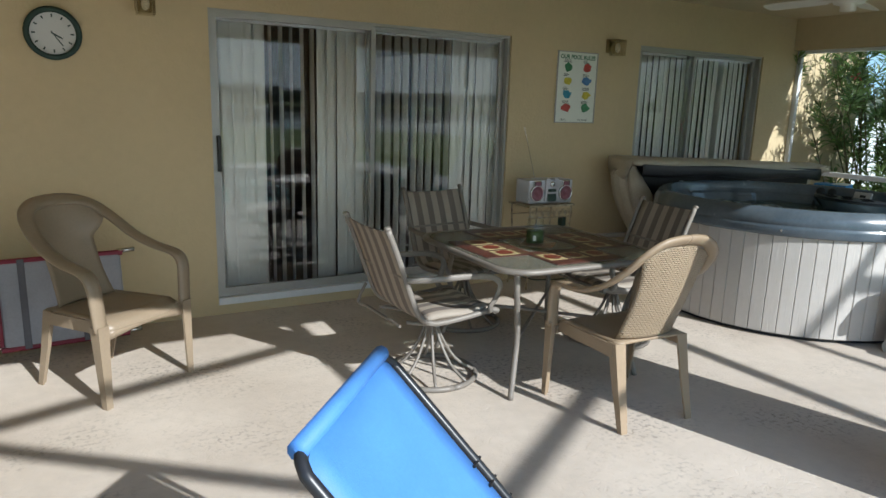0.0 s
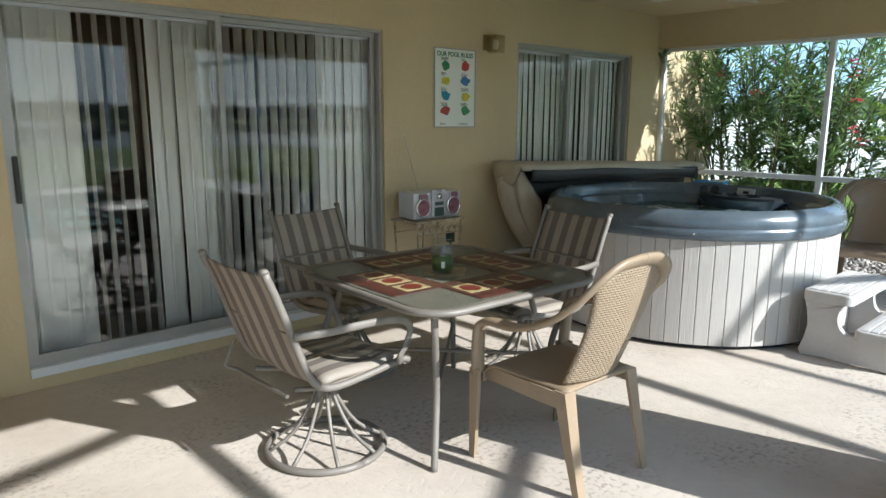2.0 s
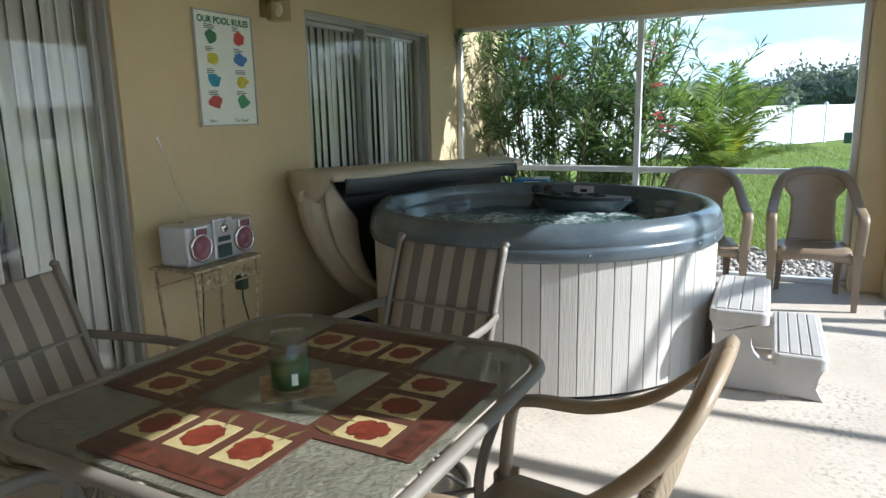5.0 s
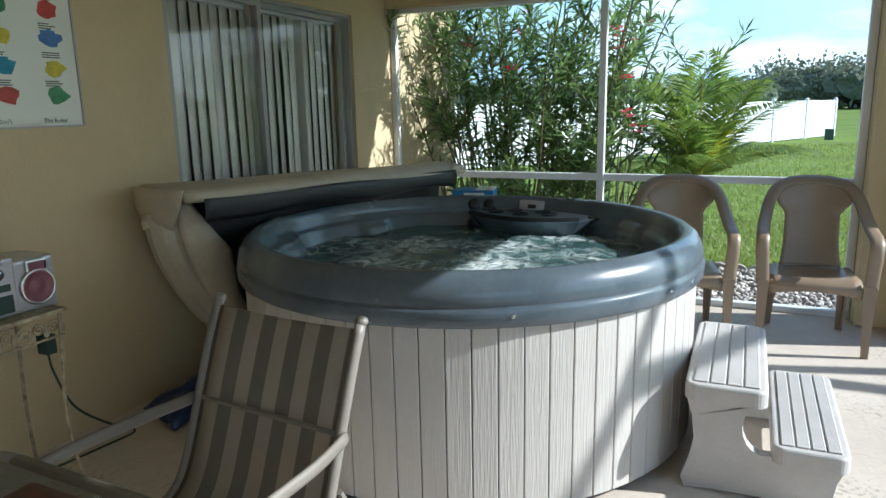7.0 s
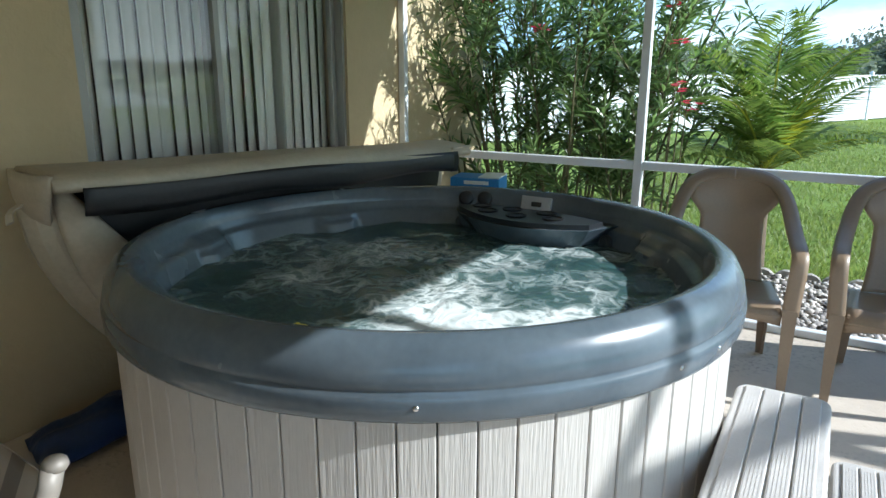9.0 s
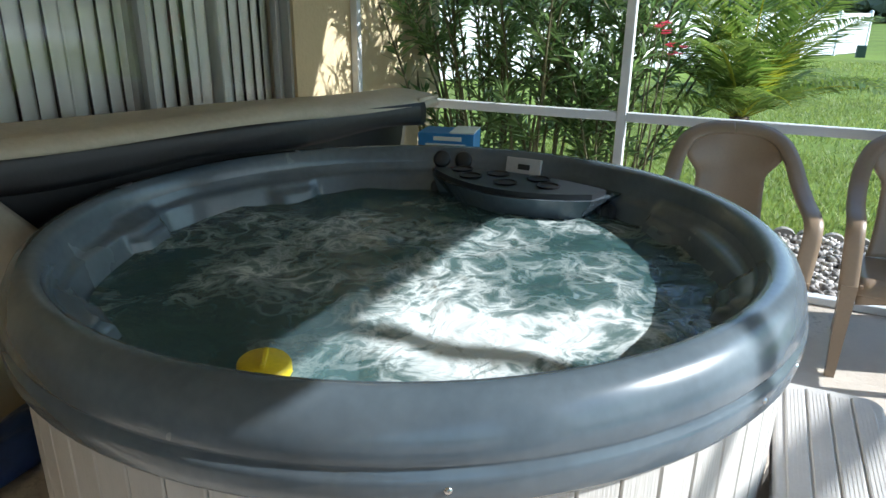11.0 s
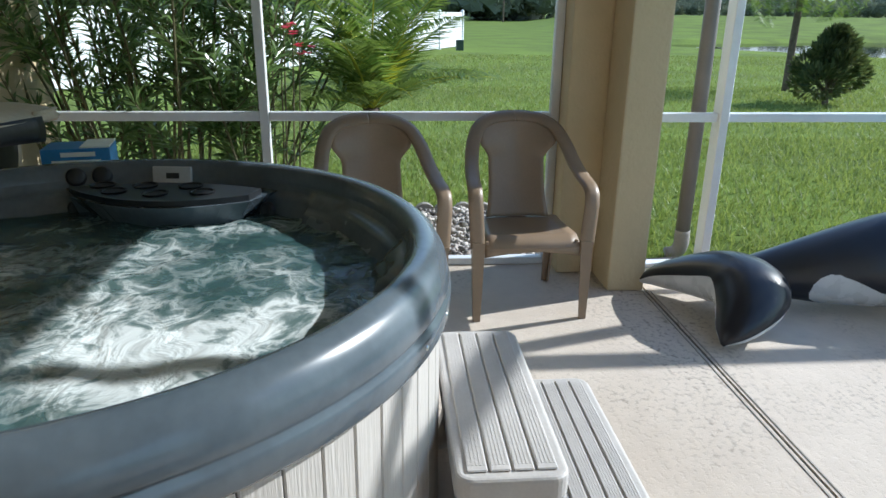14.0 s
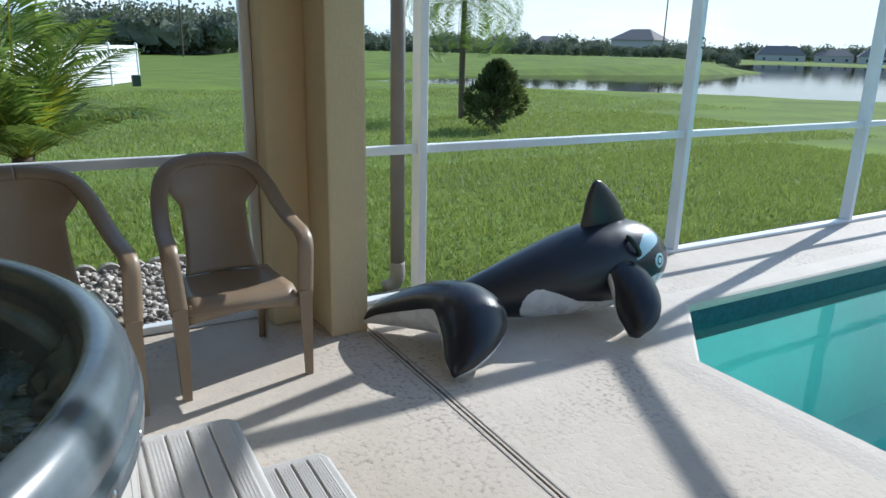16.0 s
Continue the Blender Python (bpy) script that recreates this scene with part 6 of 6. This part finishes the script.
def oleander(x0, y0, stems, spread, tall, seed, label):
    rnd = random.Random(seed)
    t = thing("oleander_bush", pose(x0, y0, -0.06), label, "bush")
    verts, faces = [], []
    sv = bmesh.new()
    pv, pf = [], []
    for k in range(stems):
        a, r = rnd.uniform(0, 6.283), 0.45 * spread * math.sqrt(rnd.random())
        base = Vector((r * math.cos(a), r * math.sin(a) * 1.2, 0))
        lean = Vector((base.x * rnd.uniform(0.3, 0.9) + rnd.gauss(0, 0.16), base.y * rnd.uniform(0.3, 0.9) + rnd.gauss(0, 0.2), 0))
        h = tall * rnd.uniform(0.60, 1.0)
        pts = [base, base + lean * 0.35 + Vector((0, 0, h * 0.4)), base + lean * 0.75 + Vector((0, 0, h * 0.75)), base + lean * 1.15 + Vector((0, 0, h))]
        line = smooth_path(pts, 6)
        sweep(pts, 0.012, sides=5, n=3, taper=(1.0, 0.35), bm=sv)
        shoots = [(line, 0.33)]
        for b in range(rnd.randint(3, 4)):
            q = line[rnd.randint(3, len(line) - 3)]
            out = Vector((rnd.gauss(0, 1), rnd.gauss(0, 1), 0)).normalized()
            L = rnd.uniform(0.35, 0.75)
            sp = [q, q + out * L * 0.40 + Vector((0, 0, L * 0.35)), q + out * L * 0.75 + Vector((0, 0, L * 0.8))]
            sweep(sp, 0.006, sides=4, n=2, taper=(1, 0.4), bm=sv)
            shoots.append((smooth_path(sp, 7), 0.0))
        for path, start in shoots:
            for i in range(int(len(path) * start), len(path) - 1):
                axis = (path[i + 1] - path[i]).normalized()
                for w in range(3 if rnd.random() < 0.8 else 2):
                    u = rnd.random()
                    p = path[i].lerp(path[i + 1], u)
                    ang = w * 2.094 + i * 1.05 + rnd.uniform(-0.3, 0.3)
                    side = Vector((math.cos(ang), math.sin(ang), 0))
                    d = side * rnd.uniform(0.7, 1.0) + axis * rnd.uniform(0.35, 1.0)
                    leaf_faces(verts, faces, p, d, rnd.uniform(0.12, 0.21), rnd.uniform(0.019, 0.029), axis, rnd.uniform(0.0, 0.25))
            for w in range(4):
                d = Vector((rnd.gauss(0, 0.5), rnd.gauss(0, 0.5), 1))
                leaf_faces(verts, faces, path[-1], d, rnd.uniform(0.10, 0.16), 0.019, Vector((rnd.random(), rnd.random(), 0.1)), 0.05)
            if rnd.random() < 0.035:
                for w in range(9):
                    d = Vector((rnd.gauss(0, 1), rnd.gauss(0, 1), rnd.gauss(0.3, 0.7)))
                    leaf_faces(pv, pf, path[-1] + d * 0.015, d, 0.045, 0.03, Vector((0.1, 0.2, 1)), 0.2)
    st = part("branchwork", sv, STEM, t, "thin brown stems")
    st["kind"] = "stuff"
    ob = new("foliage", raw_mesh("foliage", verts, faces, OLEANDER))
    ob.parent = t
    ob["label"], ob["kind"] = "narrow dark green leaves", "stuff"
    if pv:
        fo = new("flowers", raw_mesh("flowers", pv, pf, PETAL))
        fo.parent = t
        fo["label"], fo["kind"] = "pink blossoms", "stuff"
    return t


oleander(8.36, 3.92, 47, 1.45, 2.95, 11, "tall oleander bush with narrow leaves beside the house wall")
shoots = oleander(7.92, 3.22, 6, 0.35, 1.6, 12, "low oleander shoots with pink blossoms outside the screen")


def blossoms(parent, centres):
    rnd = random.Random(19)
    for c in centres:
        verts, faces = [], []
        for k in range(5):
            q = Vector(c) + Vector((rnd.gauss(0, 0.03), rnd.gauss(0, 0.03), rnd.gauss(0, 0.025)))
            for w in range(5):
                d = Vector((math.cos(w * 1.257), math.sin(w * 1.257), rnd.uniform(0.1, 0.8)))
                leaf_faces(verts, faces, q, d, 0.034, 0.03, Vector((0.1, 0.2, 1)), 0.2)
        fo = new("blossom", raw_mesh("blossom", verts, faces, PETAL))
        fo.parent = parent
        fo.matrix_basis = parent.matrix_basis.inverted()
        fo["label"] = "pink blossom cluster"
        st = bmesh.new()
        sweep([(c[0] + 0.16, c[1] + 0.08, 0.1), (c[0] + 0.06, c[1] + 0.03, c[2] * 0.6), tuple(c)], 0.007, sides=5, n=3, taper=(1, 0.5), bm=st)
        part("flower_stem", st, STEM, parent, m=parent.matrix_basis.inverted())


blossoms(shoots, [(7.70, 2.87, 1.23), (7.66, 2.90, 1.33), (7.90, 3.05, 1.98), (7.95, 3.0, 1.9), (7.78, 2.96, 1.62)])


def frond(verts, faces, base, az, elev, length, droop, rnd, n=72, leaf=0.34, width=0.016):
    """A feather frond: an arching rib with two rows of leaflets."""
    out = Vector((math.cos(az), math.sin(az), 0))
    pts = []
    p, e = base.copy(), elev
    step = length / n
    for i in range(n + 1):
        pts.append(p.copy())
        p = p + (out * math.cos(e) + Vector((0, 0, math.sin(e)))) * step
        e -= droop / n * (0.4 + 1.3 * i / n)
    for i in range(6, n):
        d = (pts[i + 1] - pts[i]).normalized()
        side = d.cross(Vector((0, 0, 1))).normalized()
        up = side.cross(d)
        k = math.sin(math.pi * (0.12 + 0.86 * i / n)) ** 0.7
        for s in (-1, 1):
            ld = side * s * rnd.uniform(0.88, 0.96) + d * rnd.uniform(0.46, 0.56) + up * rnd.uniform(0.10, 0.22)
            leaf_faces(verts, faces, pts[i] + d * rnd.uniform(0, step), ld, leaf * k * rnd.uniform(0.85, 1.1), width, up, rnd.uniform(0.10, 0.20))
    return pts


def palm(name, m, fronds, length, trunk_h, trunk_r, droop, seed, label, young=2, leaf=0.34, elev=(15, 78)):
    rnd = random.Random(seed)
    t = thing(name, m, label, "palm")
    tb = sweep([(0, 0, 0), (0.02, 0.01, trunk_h * 0.5), (0, 0, trunk_h)], trunk_r, sides=10, n=5, taper=(1.15, 0.85))
    part("trunk", tb, BARK, t, "rough brown trunk", True)
    ribs = bmesh.new()
    verts, faces, yv, yf = [], [], [], []
    for i in range(fronds):
        az = i * 2.39996 + rnd.uniform(-0.2, 0.2)
        el = radians(elev[0] + (elev[1] - elev[0]) * (i / fronds) + rnd.uniform(-6, 6))
        L = length * rnd.uniform(0.85, 1.1) * (0.78 + 0.22 * i / fronds if name == "garden_palm" else 1.0)
        pts = frond(verts if i < fronds - young else yv, faces if i < fronds - young else yf, Vector((0, 0, trunk_h - 0.03)), az, el, L if i < fronds - young else L * 0.55, droop * rnd.uniform(0.8, 1.2), rnd, leaf=leaf, width=0.017 if name == "garden_palm" else 0.018)
        sweep([tuple(p) for p in pts[::4]], 0.011, 0.007, sides=5, taper=(1, 0.25), bm=ribs)
    part("ribs", ribs, PALM_YELLOW if name == "garden_palm" else PALM_LEAF, t, "pale green frond ribs")
    for v, f, mt, lb in ((verts, faces, PALM_LEAF, "feathery green fronds"), (yv, yf, PALM_YELLOW, "yellow-green young fronds")):
        if v:
            o = new("fronds", raw_mesh("fronds", v, f, mt))
            o.parent = t
            o["label"], o["kind"] = lb, "stuff"
    return t


palm("garden_palm", pose(8.68, 2.46, -0.10), 20, 1.28, 0.84, 0.08, 0.80, 27, "low feathery garden palm on the lawn outside the screen", 2, 0.38, (18, 88))
palm("queen_palm", pose(19.1, -7.1, -0.33), 17, 2.3, 3.0, 0.08, 3.2, 23, "slender drooping palm on the lawn by the pond", 0, 0.55, (-5, 55))


def bush_tree(m, rx, rz, trunk, leaves, seed, name, label, leaf=0.16, lobes=9):
    """A small conifer-like bush: lobes of leaf clumps round short limbs, with gaps."""
    rnd = random.Random(seed)
    t = thing(name, m, label, "tree")
    limbs = sweep([(0, 0, 0), (0.03, 0, trunk), (0.0, 0.04, trunk + rz)], 0.07, sides=7, n=4, taper=(1, 0.3))
    centres = []
    for i in range(lobes):
        a = i * 2.4
        h = i / (lobes - 1)
        r = rx * 0.62 * (1 - h) ** 0.8
        c = Vector((r * math.cos(a), r * math.sin(a), trunk + rz * (0.25 + 1.45 * h)))
        centres.append((c, 1.15 - 0.75 * h))
        sweep([(0, 0, trunk * 0.7), tuple(c * 0.55 + Vector((0, 0, trunk * 0.3))), tuple(c)], 0.03, sides=5, n=3, taper=(1, 0.3), bm=limbs)
    part("trunk", limbs, BARK, t, "short branching trunk")
    verts, faces = [], []
    for i in range(leaves):
        c, size = rnd.choice(centres)
        v = Vector((rnd.gauss(0, 1), rnd.gauss(0, 1), rnd.gauss(0, 1))).normalized()
        k = size * rnd.uniform(0.55, 1.0) ** 0.5
        p = c + Vector((v.x * rx * 0.52 * k, v.y * rx * 0.52 * k, v.z * rz * 0.45 * k))
        leaf_faces(verts, faces, p, v + Vector((0, 0, 0.6)), leaf * rnd.uniform(0.7, 1.3), leaf * 0.45, Vector((rnd.random(), rnd.random(), 0.2)), 0.1)
    o = new("crown", raw_mesh("crown", verts, faces, BUSH_LEAF))
    o.parent = t
    o["label"], o["kind"] = "dense dark green crown", "stuff"
    return t


bush_tree(pose(16.0, -6.1, -0.30), 0.72, 0.62, 0.36, 5600, 31, "small_tree", "small dark green conical tree on the lawn", 0.13, 10)


# white vinyl fence
def fence():
    t = thing("vinyl_fence", pose(0, 0, 0), "white vinyl privacy fence across the lawn", "fence")
    a, b = Vector((41.2, -1.7, 0)), Vector((8.6, 14.2, 0))
    n = 11
    L = (b - a).length
    d = (b - a).normalized()
    ang = math.degrees(math.atan2(d.y, d.x))
    post = mesh_ob("fence_post", box(-0.07, 0.07, -0.07, 0.07, 0, 1.82, 0.01, segs=1), VINYL)
    cap = mesh_ob("cap", lathe([(0.10, 1.82), (0.10, 1.84), (0.001, 1.92)], 4), VINYL)
    gap = L / n
    slat = mesh_ob("slat", box(0.07, gap - 0.07, -0.018, 0.018, 0, 0.235, 0.01, segs=1), VINYL)
    for i in range(n + 1):
        p = a + d * gap * i
        z = ground_z(p.x, p.y) - 0.02
        o = new("post", post)
        o.parent, o.matrix_basis = t, pose(p.x, p.y, z, 0, 0, ang)
        c2 = new("cap", cap)
        c2.parent, c2.matrix_basis = o, pose(0, 0, 0, 0, 0, 45)
        if i < n:
            for k in range(7):
                s = new("slat", slat)
                s.parent, s.matrix_basis = t, pose(p.x, p.y, z + 0.06 + 0.245 * k, 0, 0, ang)
    return t


fence()


# far side of the pond: woods, scrub, houses, poles, a truck
def far_place(angle, dist):
    a = radians(angle)
    x, y = 4 + dist * math.cos(a), 2.2 + dist * math.sin(a)
    return Vector((x, y, far_rise(x, y)))


def far_trees():
    rnd = random.Random(41)
    verts, faces = [], []
    lump = bmesh.new()
    bmesh.ops.create_icosphere(lump, subdivisions=2, radius=0.74)
    ball = [v.co.copy() for v in lump.verts]
    tris = [tuple(v.index for v in f.verts) for f in lump.faces]
    lump.free()
    belts = [(-14, -1, 150, 9.5, 46, 0.9), (-1, 22, 105, 5.6, 60, 0.7), (22, 60, 120, 6.5, 50, 0.8), (-40, -14, 205, 6.0, 70, 0.8), (-52, -16, 140, 2.5, 110, 0.5), (-74, -40, 440, 9.0, 110, 1.7), (-130, -74, 220, 7.0, 60, 1.2), (-175, -130, 120, 7.0, 40, 1.0)]
    for a0, a1, dist, h, n, size in belts:
        for i in range(n):
            p = far_place(a0 + (a1 - a0) * (i + rnd.random()) / n, dist * rnd.uniform(0.93, 1.12))
            hh = h * rnd.uniform(0.6, 1.1)
            w = hh * rnd.uniform(0.4, 0.65)
            z0 = -0.4
            base = len(verts)
            shift = Vector((rnd.random() * 50, rnd.random() * 50, 0))
            for v in ball:
                k = 0.80 + 0.55 * noise.noise(v * 2.3 + shift) + 0.45 * noise.noise(v * 6 + shift)
                verts.append(tuple(p + Vector((v.x * w * k * 1.15, v.y * w * k * 1.15, z0 + hh * 0.46 + v.z * hh * 0.48 * k))))
            faces += [tuple(base + i for i in f) for f in tris]
            for k in range(230):
                v = Vector((rnd.gauss(0, 1), rnd.gauss(0, 1), rnd.gauss(0, 1))).normalized() * rnd.uniform(0.5, 1.0)
                c = p + Vector((v.x * w, v.y * w, z0 + hh * 0.52 + v.z * hh * 0.50 + rnd.gauss(0, 0.05 * hh)))
                leaf_faces(verts, faces, c, Vector((rnd.gauss(0, 1), rnd.gauss(0, 1), rnd.gauss(0, 1))), size * rnd.uniform(0.7, 1.5), size * rnd.uniform(0.5, 0.9), Vector((rnd.random(), rnd.random(), 0.5)), 0.1)
    # the woods look hazy only through their paled leaf colour
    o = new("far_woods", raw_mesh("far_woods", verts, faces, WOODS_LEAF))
    tagged(o, "grey-green tree line beyond the pond, haze put into its leaf colour", "woods", kind="stuff")


far_trees()


def house(angle, dist, w, d, wall_h, roof_h, turn, label):
    p = far_place(angle, dist)
    t = thing("house", pose(p.x, p.y, p.z - 0.4, 0, 0, turn), label, "house", "far houses")
    part("wall", box(-w / 2, w / 2, -d / 2, d / 2, 0, wall_h), WALL_FAR, t)
    bm = bmesh.new()
    e = 0.5
    lo = [bm.verts.new((sx * (w / 2 + e), sy * (d / 2 + e), wall_h)) for sx, sy in ((-1, -1), (1, -1), (1, 1), (-1, 1))]
    r = [bm.verts.new((-w / 2 + d * 0.35, 0, wall_h + roof_h)), bm.verts.new((w / 2 - d * 0.35, 0, wall_h + roof_h))]
    for f in ((lo[0], lo[1], r[1], r[0]), (lo[1], lo[2], r[1]), (lo[2], lo[3], r[0], r[1]), (lo[3], lo[0], r[0]), tuple(lo[::-1])):
        bm.faces.new(f)
    part("roof", bm, ROOF_FAR, t, "grey hipped roof")
    for side in (-1, 1):
        for k in range(3):
            x = -w / 2 + w * (k + 0.5) / 3
            part("window", box(x - 0.6, x + 0.6, side * (d / 2) - 0.03, side * (d / 2) + 0.03, 1.0, 2.2), WINDOW_FAR, t)
    return t


for args in ((-45, 165, 10, 8, 3.6, 2.4, 20, "white house with grey roof across the pond"), (-9.5, 158, 15, 9, 2.2, 2.6, 60, "low house with grey roof before the woods"),
             (-55, 400, 22.5, 12, 3.6, 4.5, 40, "tan house with hipped roof across the pond"), (-58.5, 410, 17.5, 11, 3.6, 3.25, 30, "tan house with hipped roof across the pond"),
             (-61.5, 400, 21.25, 12, 3.6, 4.25, 35, "tan house with hipped roof across the pond"), (-38, 215, 10, 8, 3.0, 2.4, 50, "white house with grey roof across the pond"),
             (-66, 405, 20, 12, 3.6, 4, 30, "tan house with hipped roof across the pond"), (30, 150, 14, 10, 3.0, 3.0, 10, "white house with grey roof behind the trees")):
    house(*args)


def pole(angle, dist, h):
    p = far_place(angle, dist)
    t = thing("utility_pole", pose(p.x, p.y, p.z - 0.4), "tall dark utility pole beyond the pond", "pole", "utility poles")
    part("shaft", sweep([(0, 0, 0), (0, 0, h)], 0.16, sides=8, taper=(1, 0.7)), BARK, t)
    part("cross_arm", box(-0.9, 0.9, -0.06, 0.06, h - 0.7, h - 0.55), BARK, t)


pole(-9.3, 125, 13)
pole(-46.8, 150, 15)


def truck():
    p = far_place(-48.9, 150)
    t = thing("pickup_truck", pose(p.x, p.y, p.z - 0.4, 0, 0, 20), "white parked pickup truck far across the pond", "truck")
    part("body", box(-2.5, 2.5, -0.95, 0.95, 0.45, 1.1, 0.12), VINYL, t, "white body")
    part("cab", box(-0.9, 1.1, -0.85, 0.85, 1.1, 1.85, 0.2), VINYL, t, "white cab")
    part("windscreen", box(1.02, 1.12, -0.75, 0.75, 1.2, 1.7, 0.03), WINDOW_FAR, t)
    for x in (-1.6, 1.6):
        for y in (-0.85, 0.85):
            part("wheel", sweep([(x, y - 0.12, 0.38), (x, y + 0.12, 0.38)], 0.38, sides=14), INK, t)


truck()
for (x, y, h, label) in ((37.5, -1.2, 0.55, "small dark green utility box on the lawn"),):
    solid("utility_box", box(x - 0.18, x + 0.18, y - 0.18, y + 0.18, -0.4, h - 0.42, 0.04), mat("utility_green", (0.03, 0.06, 0.04), 0.5), label, "utility box")


# grass blades on the near lawn
def grass():
    rnd = np.random.RandomState(5)
    verts, faces = [], []
    n = 0
    for x0, x1, y0, y1, count, h in ((7.2, 8.6, -9.0, 0.9, 15000, 0.055), (8.6, 12, -10, 5, 42000, 0.055), (12, 20, -14, 5, 40000, 0.06), (20, 34, -20, 4, 22000, 0.07)):
        xs, ys = rnd.uniform(x0, x1, count), rnd.uniform(y0, y1, count)
        az, hh, ln = rnd.uniform(0, 6.283, count), h * rnd.uniform(0.6, 1.5, count), rnd.normal(0, 0.45, (count, 2))
        w = 0.0025 + 0.0006 * xs
        for i in range(count):
            x, y = xs[i], ys[i]
            z = ground_z(x, y) - 0.005
            dx, dy = math.cos(az[i]) * w[i], math.sin(az[i]) * w[i]
            verts += [(x - dx, y - dy, z), (x + dx, y + dy, z), (x + ln[i, 0] * hh[i], y + ln[i, 1] * hh[i], z + hh[i])]
            faces.append((n, n + 1, n + 2))
            n += 3
    o = new("grass", raw_mesh("grass", verts, faces, GRASS_BLADE))
    tagged(o, "short green grass blades on the lawn", "grass", kind="stuff")


grass()

# blue carton behind the tub
cb = thing("carton", pose(6.50, 3.74, 0, 0, 0, 12), "tall blue and white carton standing behind the hot tub", "carton")
part("box", box(-0.10, 0.10, -0.14, 0.14, 0, 0.86, 0.004), mat("blue_card", (0.04, 0.22, 0.50), 0.5), cb, "blue carton")
part("print", box(-0.103, -0.1005, -0.10, 0.10, 0.78, 0.81), PAPER, cb, "white printed band")
part("print", box(-0.103, -0.1005, -0.08, 0.06, 0.825, 0.845), PAPER, cb, "white printed band")
part("flap", box(-0.10, 0.10, -0.14, -0.02, 0.862, 0.868), PAPER, cb, "white top flap", m=pose(0, 0, 0))


# ---- pieces: tub staves, gravel, edging ----
N_STAVE = 72
stave_r = R_OUT - 0.04
half_w = math.pi * stave_r / N_STAVE - 0.0014
stave = mesh_ob("stave", box(-0.012, 0.012, -half_w, half_w, 0.03, 0.71, 0.003, segs=1), STAVE)
for i in range(N_STAVE):
    a = 360 * i / N_STAVE
    o = new("stave", stave)
    o.parent = tub
    o.matrix_basis = pose(stave_r * math.cos(radians(a)), stave_r * math.sin(radians(a)), 0, 0, 0, a)

gravel = thing("gravel_bed", pose(0, 0, 0), "bed of mixed grey and white river pebbles along the screen", "gravel", kind="structure")
part("bed", box(7.21, 8.48, 0.98, 4.7, -0.10, -0.045), CONCRETE, gravel)
rnd = random.Random(77)
shapes = []
for k in range(5):
    bm = bmesh.new()
    bmesh.ops.create_icosphere(bm, subdivisions=1, radius=1)
    for v in bm.verts:
        v.co *= 1 + rnd.uniform(-0.22, 0.22)
    bmesh.ops.scale(bm, vec=(1.0, rnd.uniform(0.6, 0.9), rnd.uniform(0.45, 0.65)), verts=bm.verts)
    shapes.append(mesh_ob("pebble", bm, PEBBLE, True))


def pebble_pose(x0, x1, y0, y1, layer):
    s = rnd.uniform(0.016, 0.036)
    return Matrix.LocRotScale((rnd.uniform(x0, x1), rnd.uniform(y0, y1), -0.035 + layer), Euler((rnd.uniform(-0.5, 0.5), rnd.uniform(-0.5, 0.5), rnd.uniform(0, 6.28))), (s, s, s))


for i in range(300):
    o = new("pebble", shapes[i % 5])
    o.parent = gravel
    o.matrix_basis = pebble_pose(7.23, 7.75, 1.35, 2.35, rnd.choice((0.0, 0.012, 0.02)))
verts, faces = [], []
for i in range(5200):
    me = shapes[i % 5]
    m = pebble_pose(7.23, 8.46, 1.0, 4.6, rnd.choice((0.0, 0.0, 0.012, 0.022)))
    n = len(verts)
    verts += [tuple(m @ v.co) for v in me.vertices]
    faces += [tuple(n + j for j in p.vertices) for p in me.polygons]
po = new("pebbles", raw_mesh("pebbles", verts, faces, PEBBLES, True))
po.parent = gravel
po["label"], po["kind"] = "loose mixed pebbles", "stuff"

edging = thing("garden_edging", pose(0, 0, 0), "scalloped grey concrete lawn edging along the gravel", "edging", kind="structure")
scal = mesh_ob("scallop", sweep([(-0.028, 0, 0), (0.028, 0, 0)], 0.085, 0.085, sides=16), CONCRETE, False)
for i in range(4, 28):
    o = new("scallop", scal)
    o.parent = edging
    o.matrix_basis = pose(8.50 + rnd.uniform(-0.012, 0.012), 0.35 + 0.155 * i, -0.065 + rnd.uniform(-0.008, 0.008), rnd.uniform(-4, 4), 0, rnd.uniform(-5, 5))
